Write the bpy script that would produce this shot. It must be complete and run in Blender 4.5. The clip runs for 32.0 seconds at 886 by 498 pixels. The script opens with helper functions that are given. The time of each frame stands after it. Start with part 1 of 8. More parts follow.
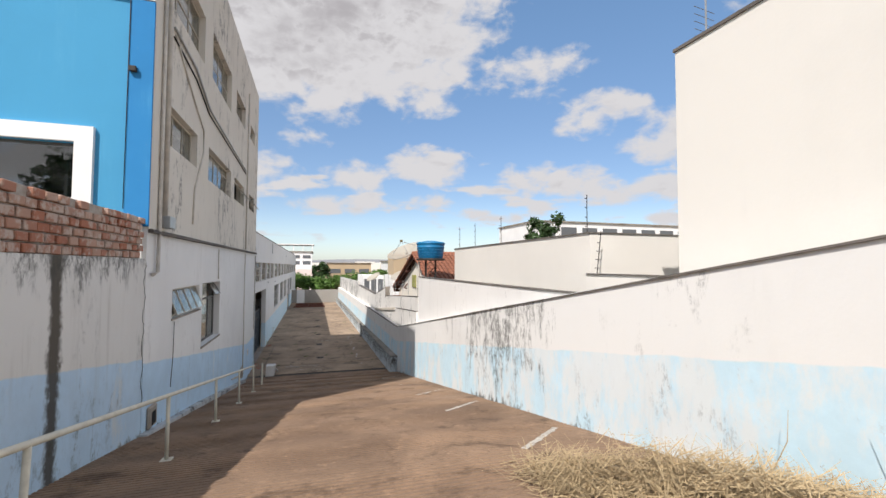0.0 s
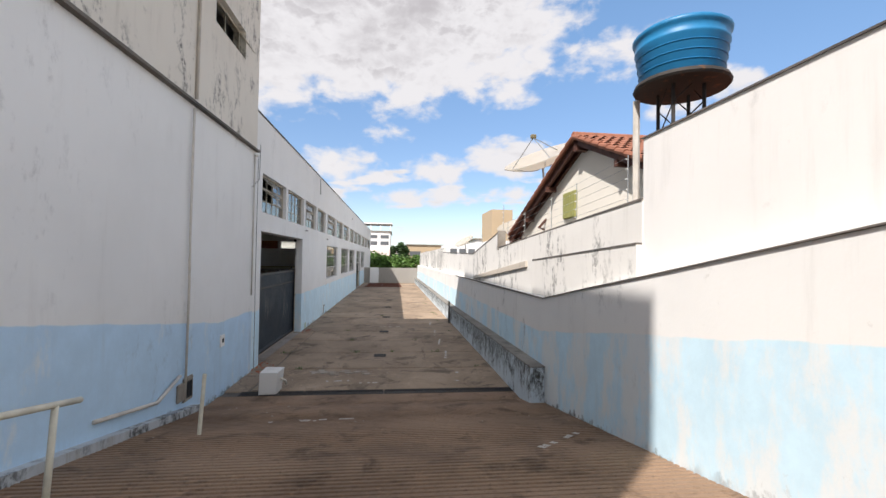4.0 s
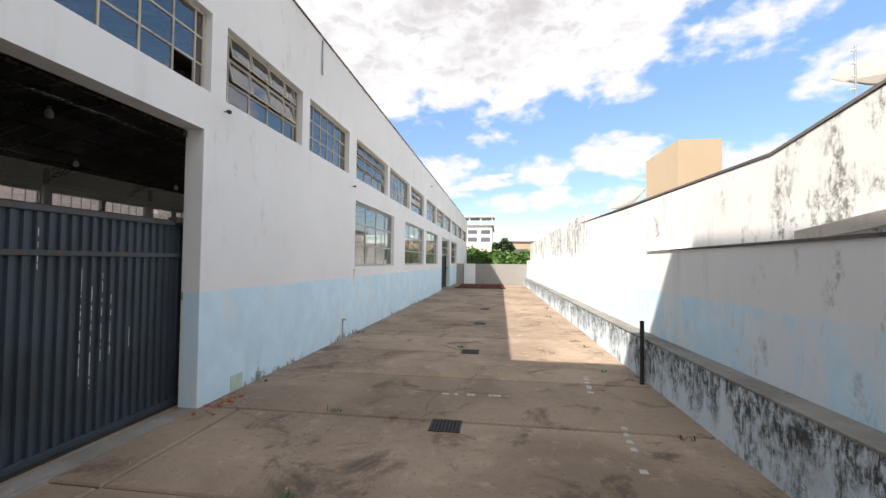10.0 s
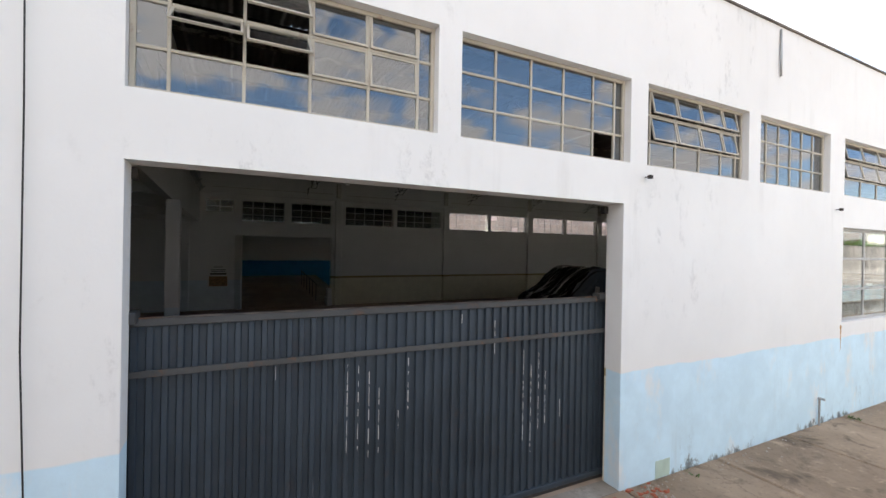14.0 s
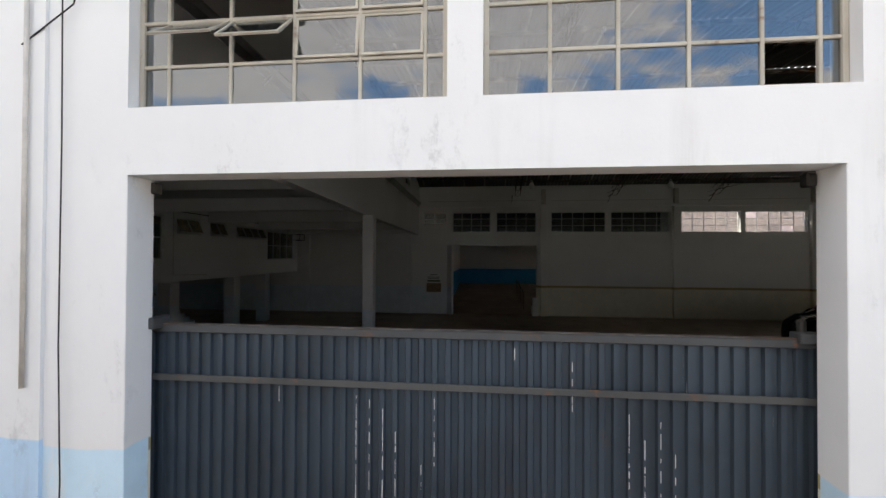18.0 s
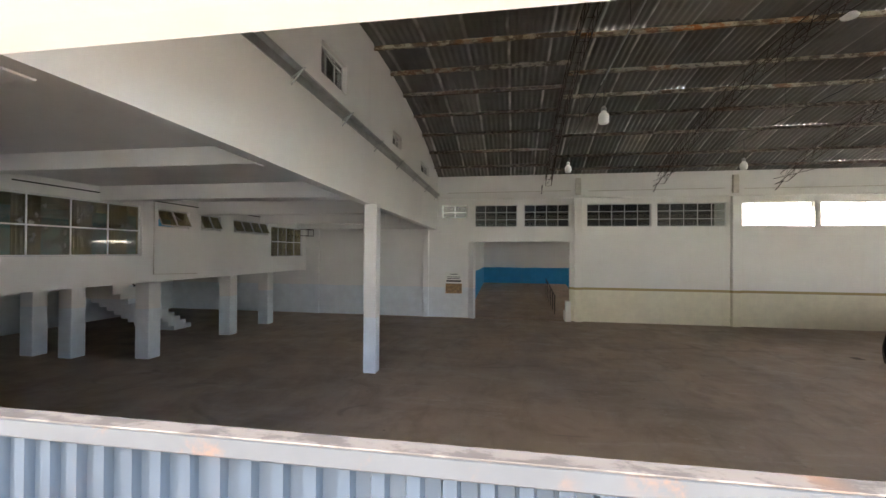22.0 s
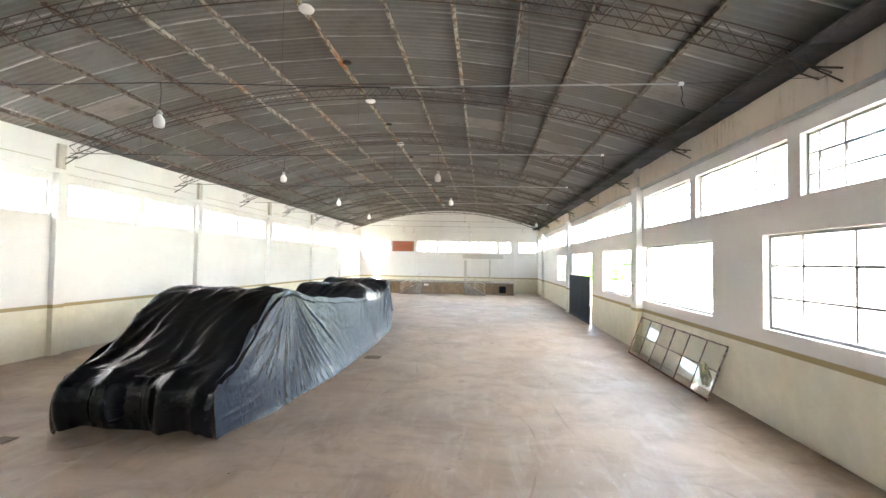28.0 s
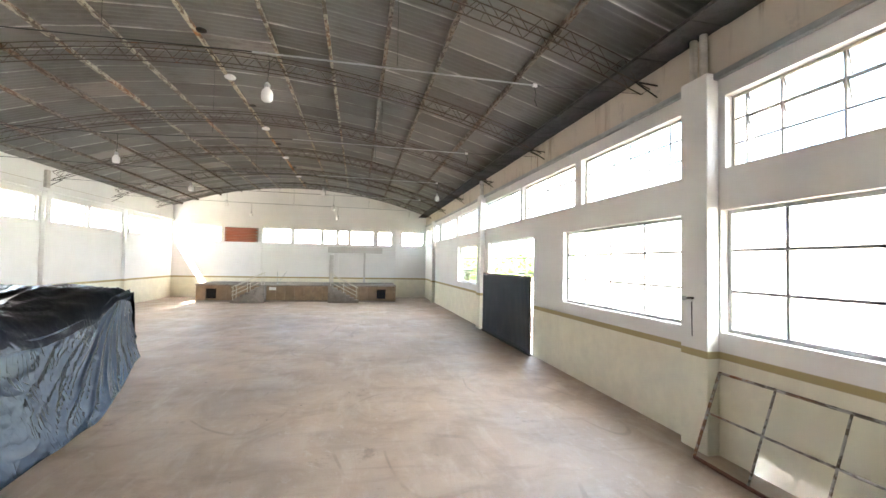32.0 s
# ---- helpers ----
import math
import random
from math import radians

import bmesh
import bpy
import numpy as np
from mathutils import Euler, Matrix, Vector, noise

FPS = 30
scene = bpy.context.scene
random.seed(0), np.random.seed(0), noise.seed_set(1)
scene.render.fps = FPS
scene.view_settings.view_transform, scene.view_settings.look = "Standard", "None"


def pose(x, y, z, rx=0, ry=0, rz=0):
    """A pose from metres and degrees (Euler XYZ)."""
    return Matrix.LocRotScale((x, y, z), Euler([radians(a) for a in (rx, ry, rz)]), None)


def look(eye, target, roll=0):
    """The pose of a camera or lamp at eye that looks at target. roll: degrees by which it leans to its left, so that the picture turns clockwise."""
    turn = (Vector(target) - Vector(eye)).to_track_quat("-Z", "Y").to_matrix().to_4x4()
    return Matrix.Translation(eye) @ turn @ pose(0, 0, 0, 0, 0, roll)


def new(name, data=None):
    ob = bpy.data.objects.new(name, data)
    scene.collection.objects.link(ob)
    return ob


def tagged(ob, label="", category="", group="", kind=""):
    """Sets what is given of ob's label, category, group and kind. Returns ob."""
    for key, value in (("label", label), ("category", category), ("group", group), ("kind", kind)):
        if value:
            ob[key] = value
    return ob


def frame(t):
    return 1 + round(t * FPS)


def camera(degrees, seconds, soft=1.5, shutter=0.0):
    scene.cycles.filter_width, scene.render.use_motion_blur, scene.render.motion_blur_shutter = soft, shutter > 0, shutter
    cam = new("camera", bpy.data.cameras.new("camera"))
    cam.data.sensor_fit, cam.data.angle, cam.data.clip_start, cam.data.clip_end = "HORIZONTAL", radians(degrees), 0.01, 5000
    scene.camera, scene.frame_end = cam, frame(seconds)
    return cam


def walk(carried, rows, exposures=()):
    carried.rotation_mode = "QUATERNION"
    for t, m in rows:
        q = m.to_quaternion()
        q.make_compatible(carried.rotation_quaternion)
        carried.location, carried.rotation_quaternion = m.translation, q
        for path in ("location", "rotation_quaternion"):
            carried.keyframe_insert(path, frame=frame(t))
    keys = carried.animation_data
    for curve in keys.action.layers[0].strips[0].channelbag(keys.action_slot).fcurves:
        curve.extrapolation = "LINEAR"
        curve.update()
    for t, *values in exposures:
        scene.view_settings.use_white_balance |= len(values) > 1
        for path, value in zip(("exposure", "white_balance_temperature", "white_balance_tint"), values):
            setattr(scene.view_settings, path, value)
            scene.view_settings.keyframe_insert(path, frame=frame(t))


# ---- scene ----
cam = camera(93.0, 32.0)
EXPOSURES = [(0.0, 0.1, 6500, 13.0), (2.5, 0.3, 6500, 13.5), (4.5, 0.45, 6500, 13.5), (6.0, 0.65, 6500, 13.0), (9.0, 0.7, 6550, 12.0), (11.0, 0.75, 6650, 12.5), (13.0, 1.25, 6700, 13.0), (15.5, 1.45, 6700, 13.0),
             (20.0, 1.75, 6700, 12.5), (20.5, 2.0, 6700, 12.5), (21.0, 2.8, 6700, 13.0), (21.5, 3.65, 6800, 13.5), (22.0, 4.75, 6900, 14.0), (22.5, 6.3, 6900, 14.5), (23.0, 6.45, 6850, 14.5), (24.0, 6.15, 6450, 13.0),
             (26.0, 6.2, 6400, 12.5), (29.0, 6.25, 6450, 11.0), (31.0, 6.2, 6500, 11.5), (32.0, 6.0, 6500, 12.0)]
PATH = [
    (0.0, (0.100, 0.331, 5.279), (3.031, 9.882, 5.696), 0.24),
    (0.5, (0.413, 1.755, 4.933), (2.448, 11.537, 5.337), 0.23),
    (1.0, (0.522, 3.090, 4.623), (2.062, 12.962, 5.019), 0.27),
    (1.5, (0.508, 4.499, 4.358), (1.880, 14.397, 4.731), 0.31),
    (2.0, (0.561, 5.970, 4.088), (1.823, 15.883, 4.446), 0.35),
    (2.5, (0.646, 7.496, 3.840), (1.901, 17.412, 4.175), 0.42),
    (4.5, (1.097, 13.938, 2.832), (2.058, 23.890, 3.035), 1.22),
    (5.0, (1.241, 15.408, 2.545), (1.897, 25.384, 2.752), 1.16),
    (5.5, (1.337, 16.681, 2.303), (1.492, 26.678, 2.512), 1.11),
    (6.0, (1.333, 17.737, 2.170), (1.018, 27.730, 2.379), 1.13),
    (6.5, (1.249, 18.639, 2.116), (0.887, 28.631, 2.320), 1.03),
    (7.0, (1.158, 19.598, 2.080), (0.833, 29.590, 2.281), 1.01),
    (7.5, (1.149, 20.683, 2.042), (0.781, 30.674, 2.251), 1.02),
    (8.0, (1.184, 21.762, 2.010), (0.787, 31.751, 2.240), 1.06),
    (8.5, (1.220, 22.640, 1.997), (0.786, 32.628, 2.253), 0.91),
    (9.0, (1.217, 23.456, 1.965), (0.635, 33.435, 2.241), 0.76),
    (9.5, (1.183, 24.406, 1.978), (0.329, 34.365, 2.273), 0.70),
    (10.0, (1.167, 24.981, 2.022), (-0.182, 34.885, 2.319), 0.69),
    (10.5, (1.162, 25.105, 2.167), (-1.053, 34.853, 2.451), 0.64),
    (11.0, (1.133, 25.143, 2.379), (-2.491, 34.459, 2.639), 0.51),
    (11.5, (1.095, 25.169, 2.577), (-4.209, 33.643, 2.815), 0.46),
    (12.0, (1.101, 25.192, 2.771), (-5.615, 32.599, 2.941), 0.66),
    (12.5, (1.059, 25.231, 2.919), (-6.533, 31.738, 3.021), 0.84),
    (13.0, (1.049, 25.329, 3.013), (-7.131, 31.080, 3.079), 0.97),
    (13.5, (1.049, 25.480, 3.105), (-7.654, 30.404, 3.128), 0.99),
    (14.0, (1.048, 25.615, 3.165), (-7.915, 30.050, 3.150), 1.03),
    (14.5, (1.027, 25.764, 3.184), (-8.114, 29.818, 3.137), 1.06),
    (15.0, (0.982, 25.991, 3.186), (-8.469, 29.257, 3.122), 0.99),
    (15.5, (0.928, 26.325, 3.170), (-8.856, 28.393, 3.128), 0.78),
    (17.5, (0.378, 27.570, 3.170), (-9.588, 26.748, 3.288), 0.29),
    (18.0, (0.256, 27.782, 3.167), (-9.686, 26.713, 3.287), 0.28),
    (18.5, (0.134, 27.931, 3.172), (-9.788, 26.688, 3.293), 0.31),
    (19.0, (-0.013, 27.999, 3.170), (-9.915, 26.611, 3.293), 0.29),
    (19.5, (-0.210, 27.986, 3.145), (-10.093, 26.468, 3.270), 0.36),
    (20.0, (-0.430, 27.925, 3.120), (-10.299, 26.310, 3.237), 0.36),
    (20.5, (-0.736, 27.852, 3.103), (-10.603, 26.229, 3.210), 0.36),
    (21.0, (-1.112, 27.821, 3.096), (-10.968, 26.133, 3.185), 0.50),
    (21.5, (-1.532, 27.801, 3.082), (-11.385, 26.096, 3.168), 0.43),
    (22.0, (-1.990, 27.750, 3.135), (-11.850, 26.085, 3.202), 0.40),
    (22.5, (-2.427, 27.611, 3.179), (-12.340, 26.301, 3.229), 0.46),
    (23.0, (-2.861, 27.527, 3.239), (-12.829, 26.737, 3.276), 0.58),
    (23.5, (-3.253, 27.441, 3.299), (-13.248, 27.138, 3.343), 0.63),
    (24.0, (-3.652, 27.395, 3.322), (-13.616, 28.239, 3.378), 0.77),
    (24.5, (-4.191, 27.422, 3.301), (-13.899, 29.820, 3.377), 0.93),
    (25.0, (-4.903, 27.557, 3.289), (-14.077, 31.536, 3.398), 0.97),
    (25.5, (-5.705, 27.855, 3.272), (-14.095, 33.294, 3.401), 1.13),
    (26.0, (-6.488, 28.349, 3.266), (-13.826, 35.142, 3.415), 1.32),
    (26.5, (-7.219, 29.007, 3.209), (-13.053, 37.126, 3.399), 1.51),
    (28.5, (-8.859, 32.670, 3.025), (-9.046, 42.663, 3.355), 0.85),
    (29.0, (-8.856, 33.712, 2.977), (-8.881, 43.706, 3.314), 0.90),
    (29.5, (-8.895, 34.794, 2.923), (-8.648, 44.785, 3.263), 0.93),
    (30.0, (-8.942, 36.018, 2.875), (-8.202, 45.984, 3.228), 1.00),
    (30.5, (-8.941, 37.328, 2.856), (-7.720, 47.247, 3.203), 0.99),
    (31.0, (-8.888, 38.721, 2.839), (-7.272, 48.583, 3.177), 0.97),
    (31.5, (-8.751, 40.169, 2.814), (-6.868, 49.984, 3.166), 1.08),
    (32.0, (-8.580, 41.609, 2.823), (-6.608, 51.406, 3.163), 1.10),
]
walk(cam, [(t, look(eye, target, roll)) for t, eye, target, roll in PATH], EXPOSURES)


# ---- world and sun ----
SUN_WAY = Vector((0.60, 0.69, -1.0)).normalized()      # the way the sunlight travels
sun_up = math.asin(-SUN_WAY.z)
sun_az = math.atan2(-SUN_WAY.x, -SUN_WAY.y)
world = bpy.data.worlds.new("world")
scene.world = world
world.use_nodes = True


class Nodes:
    """A small helper to write node trees as expressions."""

    def __init__(self, tree):
        self.tree = tree
        tree.nodes.clear()

    def put(self, kind, ins=None, **props):
        n = self.tree.nodes.new(kind)
        for k, v in props.items():
            setattr_plain(n, k, v)
        for k, v in (ins or {}).items():
            s = n.inputs[k]
            if isinstance(v, bpy.types.NodeSocket):
                self.tree.links.new(v, s)
            elif v is not None:
                s.default_value = v
        return n

    def math(self, op, a, b=None, c=None, clamp=False):
        n = self.tree.nodes.new("ShaderNodeMath")
        n.operation, n.use_clamp = op, clamp
        for i, v in enumerate((a, b, c)):
            if isinstance(v, bpy.types.NodeSocket):
                self.tree.links.new(v, n.inputs[i])
            elif v is not None:
                n.inputs[i].default_value = v
        return n.outputs[0]

    def vmath(self, op, a, b=None):
        n = self.tree.nodes.new("ShaderNodeVectorMath")
        n.operation = op
        for i, v in enumerate((a, b)):
            if isinstance(v, bpy.types.NodeSocket):
                self.tree.links.new(v, n.inputs[i])
            elif v is not None:
                n.inputs[i].default_value = v
        return n.outputs[0]

    def step(self, v, a, b):
        """0 below a, 1 above b, smooth between."""
        n = self.put("ShaderNodeMapRange", {"Value": v, "From Min": a, "From Max": b}, interpolation_type="SMOOTHSTEP")
        return n.outputs["Result"]

    def mix(self, f, a, b):
        n = self.tree.nodes.new("ShaderNodeMix")
        n.data_type = "RGBA"
        for i, v in ((0, f), (6, a), (7, b)):
            if isinstance(v, bpy.types.NodeSocket):
                self.tree.links.new(v, n.inputs[i])
            else:
                n.inputs[i].default_value = v if i == 0 else (*v, 1.0)
        return n.outputs[2]

    def mul(self, a, b):
        n = self.tree.nodes.new("ShaderNodeMix")
        n.data_type, n.blend_type = "RGBA", "MULTIPLY"
        n.inputs[0].default_value = 1.0
        self.tree.links.new(a, n.inputs[6])
        self.tree.links.new(b, n.inputs[7])
        return n.outputs[2]

    def noise(self, vec, scale, detail=4.0, rough=0.55, dist=0.0):
        return self.put("ShaderNodeTexNoise", {"Vector": vec, "Scale": scale, "Detail": detail, "Roughness": rough, "Distortion": dist}).outputs["Fac"]

    def stretch(self, vec, sx, sy, sz):
        return self.vmath("MULTIPLY", vec, (sx, sy, sz))

    def xyz(self, vec):
        n = self.put("ShaderNodeSeparateXYZ", {0: vec})
        return n.outputs


def setattr_plain(node, key, value):
    if key == "interpolation_type":
        node.interpolation_type = value
    elif key == "distribution":
        node.distribution = value
    elif key == "feature":
        node.feature = value
    elif key == "invert":
        node.invert = value


def build_sky():
    n = Nodes(world.node_tree)
    sky = n.tree.nodes.new("ShaderNodeTexSky")
    sky.sky_type, sky.sun_disc = "NISHITA", False
    sky.sun_elevation, sky.sun_rotation = sun_up, sun_az
    sky.altitude, sky.air_density, sky.dust_density, sky.ozone_density = 500, 1.0, 1.2, 1.4
    way = n.vmath("NORMALIZE", n.put("ShaderNodeTexCoord").outputs["Generated"])
    x, y, z = n.xyz(way)
    az = n.math("MULTIPLY", n.math("ARCTAN2", x, y), 57.2958)
    el = n.math("MULTIPLY", n.math("ARCSINE", z), 57.2958)
    # cumulus: azimuth to the right of +y, elevation, half width, half height (degrees), weight
    heaps = [(-2, 33, 29, 15, 1.9), (-20, 27, 16, 10, 1.5), (14, 25, 9, 5, .8), (28, 24.5, 9, 3.6, .62), (38, 19, 6.5, 3, .75), (47, 15.5, 7.5, 4, .9),
             (15, 13.4, 6.5, 3.0, .95), (5.5, 11.8, 5, 2.6, .9), (-7.5, 12.2, 6, 2.8, .9), (-1.5, 16, 3.6, 1.8, .5), (2, 8, 6.5, 1.5, .7),
             (13, 8.8, 7, 1.6, .7), (32, 10.8, 9, 3.2, .9), (46, 9.5, 9, 2.4, .8), (-13, 7.5, 6, 1.3, .5), (22, 6.8, 8, 1.2, .55), (-34, 15, 9, 4, .7)]
    total = None
    for a, e, w, h, k in heaps:
        u = n.math("DIVIDE", n.math("SUBTRACT", az, a), w)
        v = n.math("DIVIDE", n.math("SUBTRACT", el, e), h)
        r = n.math("ADD", n.math("MULTIPLY", u, u), n.math("MULTIPLY", v, v))
        b = n.math("MULTIPLY", n.math("SUBTRACT", 1.0, r), k)
        b = n.math("MAXIMUM", b, -0.6)
        total = b if total is None else n.math("MAXIMUM", total, b)
    # away from those heaps the layer goes on as broken cloud
    flat = n.math("ADD", n.math("MAXIMUM", z, 0.0), 0.16)
    plane = n.put("ShaderNodeCombineXYZ", {0: n.math("DIVIDE", x, flat), 1: n.math("DIVIDE", y, flat), 2: 0.0}).outputs[0]
    broad = n.noise(plane, 1.1, 3, 0.5)
    away = n.math("MULTIPLY", n.step(n.math("ABSOLUTE", n.math("SUBTRACT", az, 5.0)), 40.0, 62.0), 1.0)
    away = n.math("MAXIMUM", away, n.step(el, 44.0, 60.0))
    cover = n.math("SUBTRACT", n.math("MULTIPLY", broad, 4.2), 1.45)
    cover = n.math("ADD", n.math("MULTIPLY", n.math("SUBTRACT", cover, -0.6), away), -0.6)
    total = n.math("MAXIMUM", total, cover)
    # rows of small cumulus low over the horizon
    row_at = n.put("ShaderNodeCombineXYZ", {0: n.math("MULTIPLY", az, 0.055), 1: n.math("MULTIPLY", el, 0.24), 2: 3.0}).outputs[0]
    low = n.math("DIVIDE", n.math("SUBTRACT", el, 8.5), 6.5)
    belt = n.math("SUBTRACT", n.math("MULTIPLY", n.noise(row_at, 1.7, 3, 0.5), 5.2), n.math("ADD", 2.5, n.math("MULTIPLY", low, low)))
    total = n.math("MAXIMUM", total, belt)
    puff_at = n.put("ShaderNodeCombineXYZ", {0: n.math("MULTIPLY", az, 0.1), 1: n.math("MULTIPLY", el, 0.17), 2: 0.0}).outputs[0]
    puff = n.noise(puff_at, 2.2, 7, 0.55, 0.2)
    fine = n.noise(puff_at, 0.9, 5, 0.6)
    d = n.math("ADD", total, n.math("MULTIPLY", n.math("SUBTRACT", puff, 0.5), 2.5))
    d = n.math("ADD", d, n.math("MULTIPLY", n.math("SUBTRACT", fine, 0.5), 1.5))
    mask = n.step(d, 0.05, 0.75)
    mask = n.math("MULTIPLY", mask, n.step(el, 0.5, 6.0))
    lumps = n.noise(puff_at, 1.5, 6, 0.6, 0.3)
    core = n.step(n.math("ADD", n.math("ADD", d, n.math("MULTIPLY", el, 0.012)), n.math("MULTIPLY", n.math("SUBTRACT", lumps, 0.5), 3.4)), 1.3, 3.1)
    over = n.noise(n.vmath("ADD", puff_at, (0.03, 0.2, 0.0)), 2.2, 7, 0.55, 0.2)
    under = n.math("MULTIPLY", n.step(n.math("SUBTRACT", over, puff), -0.02, 0.2), n.step(d, 0.4, 1.3))
    core = n.math("MAXIMUM", core, n.math("MULTIPLY", under, 0.75))
    white = n.mix(core, (6.5, 6.5, 6.55), (4.25, 4.15, 4.25))
    blue = n.mul(sky.outputs[0], n.mix(n.step(el, 6.0, 38.0), (1.18, 1.24, 1.30), (1.62, 1.90, 1.90)))
    near = n.mix(n.math("MULTIPLY", n.math("SUBTRACT", 1.0, n.step(el, -1.0, 10.0)), 0.2), (0, 0, 0), (6.5, 7.2, 8.0))
    addn = n.tree.nodes.new("ShaderNodeMix")
    addn.data_type, addn.blend_type = "RGBA", "ADD"
    addn.inputs[0].default_value = 1.0
    n.tree.links.new(blue, addn.inputs[6])
    n.tree.links.new(near, addn.inputs[7])
    col = n.mix(mask, addn.outputs[2], white)
    bg = n.put("ShaderNodeBackground", {"Color": col, "Strength": 0.1})
    n.put("ShaderNodeOutputWorld", {"Surface": bg.outputs[0]})


build_sky()
sun = new("sun", bpy.data.lights.new("sun", "SUN"))
sun.data.energy, sun.data.angle, sun.data.color = 4.9, radians(0.53), (1.0, 0.955, 0.885)
sun.matrix_world = look((-30, -30, 45), Vector((-30, -30, 45)) + SUN_WAY)


# ---- materials ----
def surface(name, rough=0.8, metal=0.0, spec=0.4):
    m = bpy.data.materials.new(name)
    m.use_nodes = True
    n = Nodes(m.node_tree)
    b = n.put("ShaderNodeBsdfPrincipled", {"Roughness": rough, "Metallic": metal, "Specular IOR Level": spec})
    n.put("ShaderNodeOutputMaterial", {"Surface": b.outputs[0]})
    pos = n.put("ShaderNodeNewGeometry").outputs["Position"]
    return m, n, b, pos


def link(n, a, b):
    n.tree.links.new(a, b)


def bump(n, b, height, strength=0.3, dist=0.01):
    k = n.put("ShaderNodeBump", {"Height": height, "Strength": strength, "Distance": dist})
    link(n, k.outputs[0], b.inputs["Normal"])


def plaster(name, upper, lower=None, line=0.0, slope=0.0, knee=None, grime=0.25, mold=0.0, stripe=None, tint=(0.30, 0.27, 0.23), worn=0.0, scale=1.0, mlo=0.0, runs=None, foot=False, damp=None):
    """Painted render. mlo: how much further the mould spreads; runs: (height, slope, knee, weight) of the edge that black streaks run down from.
    lower: the colour below z = line + slope * (knee - y), where y < knee; stripe: a painted line above it."""
    m, n, b, pos = surface(name, 0.85, 0, 0.25)
    x, y, z = n.xyz(pos)
    broad = n.noise(pos, 0.35 * scale, 5, 0.6)
    mid = n.noise(pos, 2.2 * scale, 6, 0.65)
    fine = n.noise(pos, 28, 5, 0.6)
    col = n.mix(n.step(broad, 0.35, 0.7), upper, tuple(c * 0.93 for c in upper))
    if lower:
        edge = n.math("ADD", line, n.math("MULTIPLY", n.math("SUBTRACT", n.noise(pos, 1.6, 3), 0.5), 0.10))
        if slope:
            edge = n.math("ADD", edge, n.math("MULTIPLY", n.math("MAXIMUM", n.math("SUBTRACT", knee, y), 0.0), slope))
        below = n.math("SUBTRACT", 1.0, n.step(n.math("SUBTRACT", z, edge), -0.012, 0.012))
        low = n.mix(n.step(mid, 0.3, 0.75), lower, tuple(min(1, c * 1.12) for c in lower))
        if worn:
            bare = n.step(n.noise(n.stretch(pos, 1, 1, 0.42), 1.15, 8, 0.7), 0.60 - worn * 0.2, 0.74 - worn * 0.2)
            low = n.mix(n.math("MULTIPLY", bare, 0.72), low, tuple(c * 0.97 for c in upper))
        col = n.mix(below, col, low)
        if stripe:
            h, paint = stripe
            on = n.math("MULTIPLY", n.step(z, line - 0.01, line + 0.01), n.math("SUBTRACT", 1.0, n.step(z, line + h - 0.01, line + h + 0.01)))
            col = n.mix(on, col, paint)
    streak = n.noise(n.stretch(pos, 2.6, 2.6, 0.22), 1.5, 6, 0.65)
    patch = n.noise(pos, 0.55, 4, 0.6)
    dirt = n.math("MULTIPLY", n.step(streak, 0.5, 0.78), n.step(patch, 0.42, 0.68))
    col = n.mix(n.math("MULTIPLY", dirt, grime), col, tint)
    if mold:
        spots = n.math("MULTIPLY", n.step(n.noise(n.stretch(pos, 1, 1, 0.45), 3.2, 9, 0.74), 0.53 - mlo, 0.64 - mlo), n.step(n.noise(n.stretch(pos, 1, 1, 0.5), 0.5, 4, 0.6), 0.5 - mlo, 0.6 - mlo))
        spots = n.math("MULTIPLY", spots, n.step(n.noise(pos, 11, 9, 0.78), 0.40, 0.56))
        col = n.mix(n.math("MULTIPLY", spots, mold), col, (0.055, 0.055, 0.052))
        rub = n.step(n.noise(pos, 4.5, 8, 0.75), 0.62, 0.70)
        col = n.mix(n.math("MULTIPLY", rub, mold * 0.45), col, (0.40, 0.38, 0.34))
    if foot:
        rot = n.math("SUBTRACT", n.noise(n.stretch(pos, 1.6, 1.6, 1.0), 2.2, 9, 0.76), n.math("MULTIPLY", n.math("SUBTRACT", z, n.math("MULTIPLY", n.math("MAXIMUM", n.math("SUBTRACT", 21.6, y), 0.0), 0.179)), 0.9))
        rot = n.math("MULTIPLY", n.step(rot, 0.44, 0.54), n.step(n.noise(pos, 0.6, 3), 0.44, 0.56))
        col = n.mix(n.math("MULTIPLY", rot, 0.8), col, (0.08, 0.075, 0.065))
    if damp:
        wander = n.math("MULTIPLY", n.math("SUBTRACT", n.noise(n.stretch(pos, 0, 1, 0.6), 1.6, 6, 0.65), 0.5), 0.34)
        off = n.math("ABSOLUTE", n.math("SUBTRACT", n.math("ADD", y, wander), damp[0]))
        ragged = n.math("MULTIPLY", n.math("SUBTRACT", n.noise(pos, 7, 8, 0.78), 0.5), 0.3)
        wet = n.math("SUBTRACT", 1.0, n.step(n.math("ADD", off, ragged), damp[1] * 0.5, damp[1] * 1.3))
        col = n.mix(n.math("MULTIPLY", wet, 0.92), col, (0.055, 0.042, 0.027))
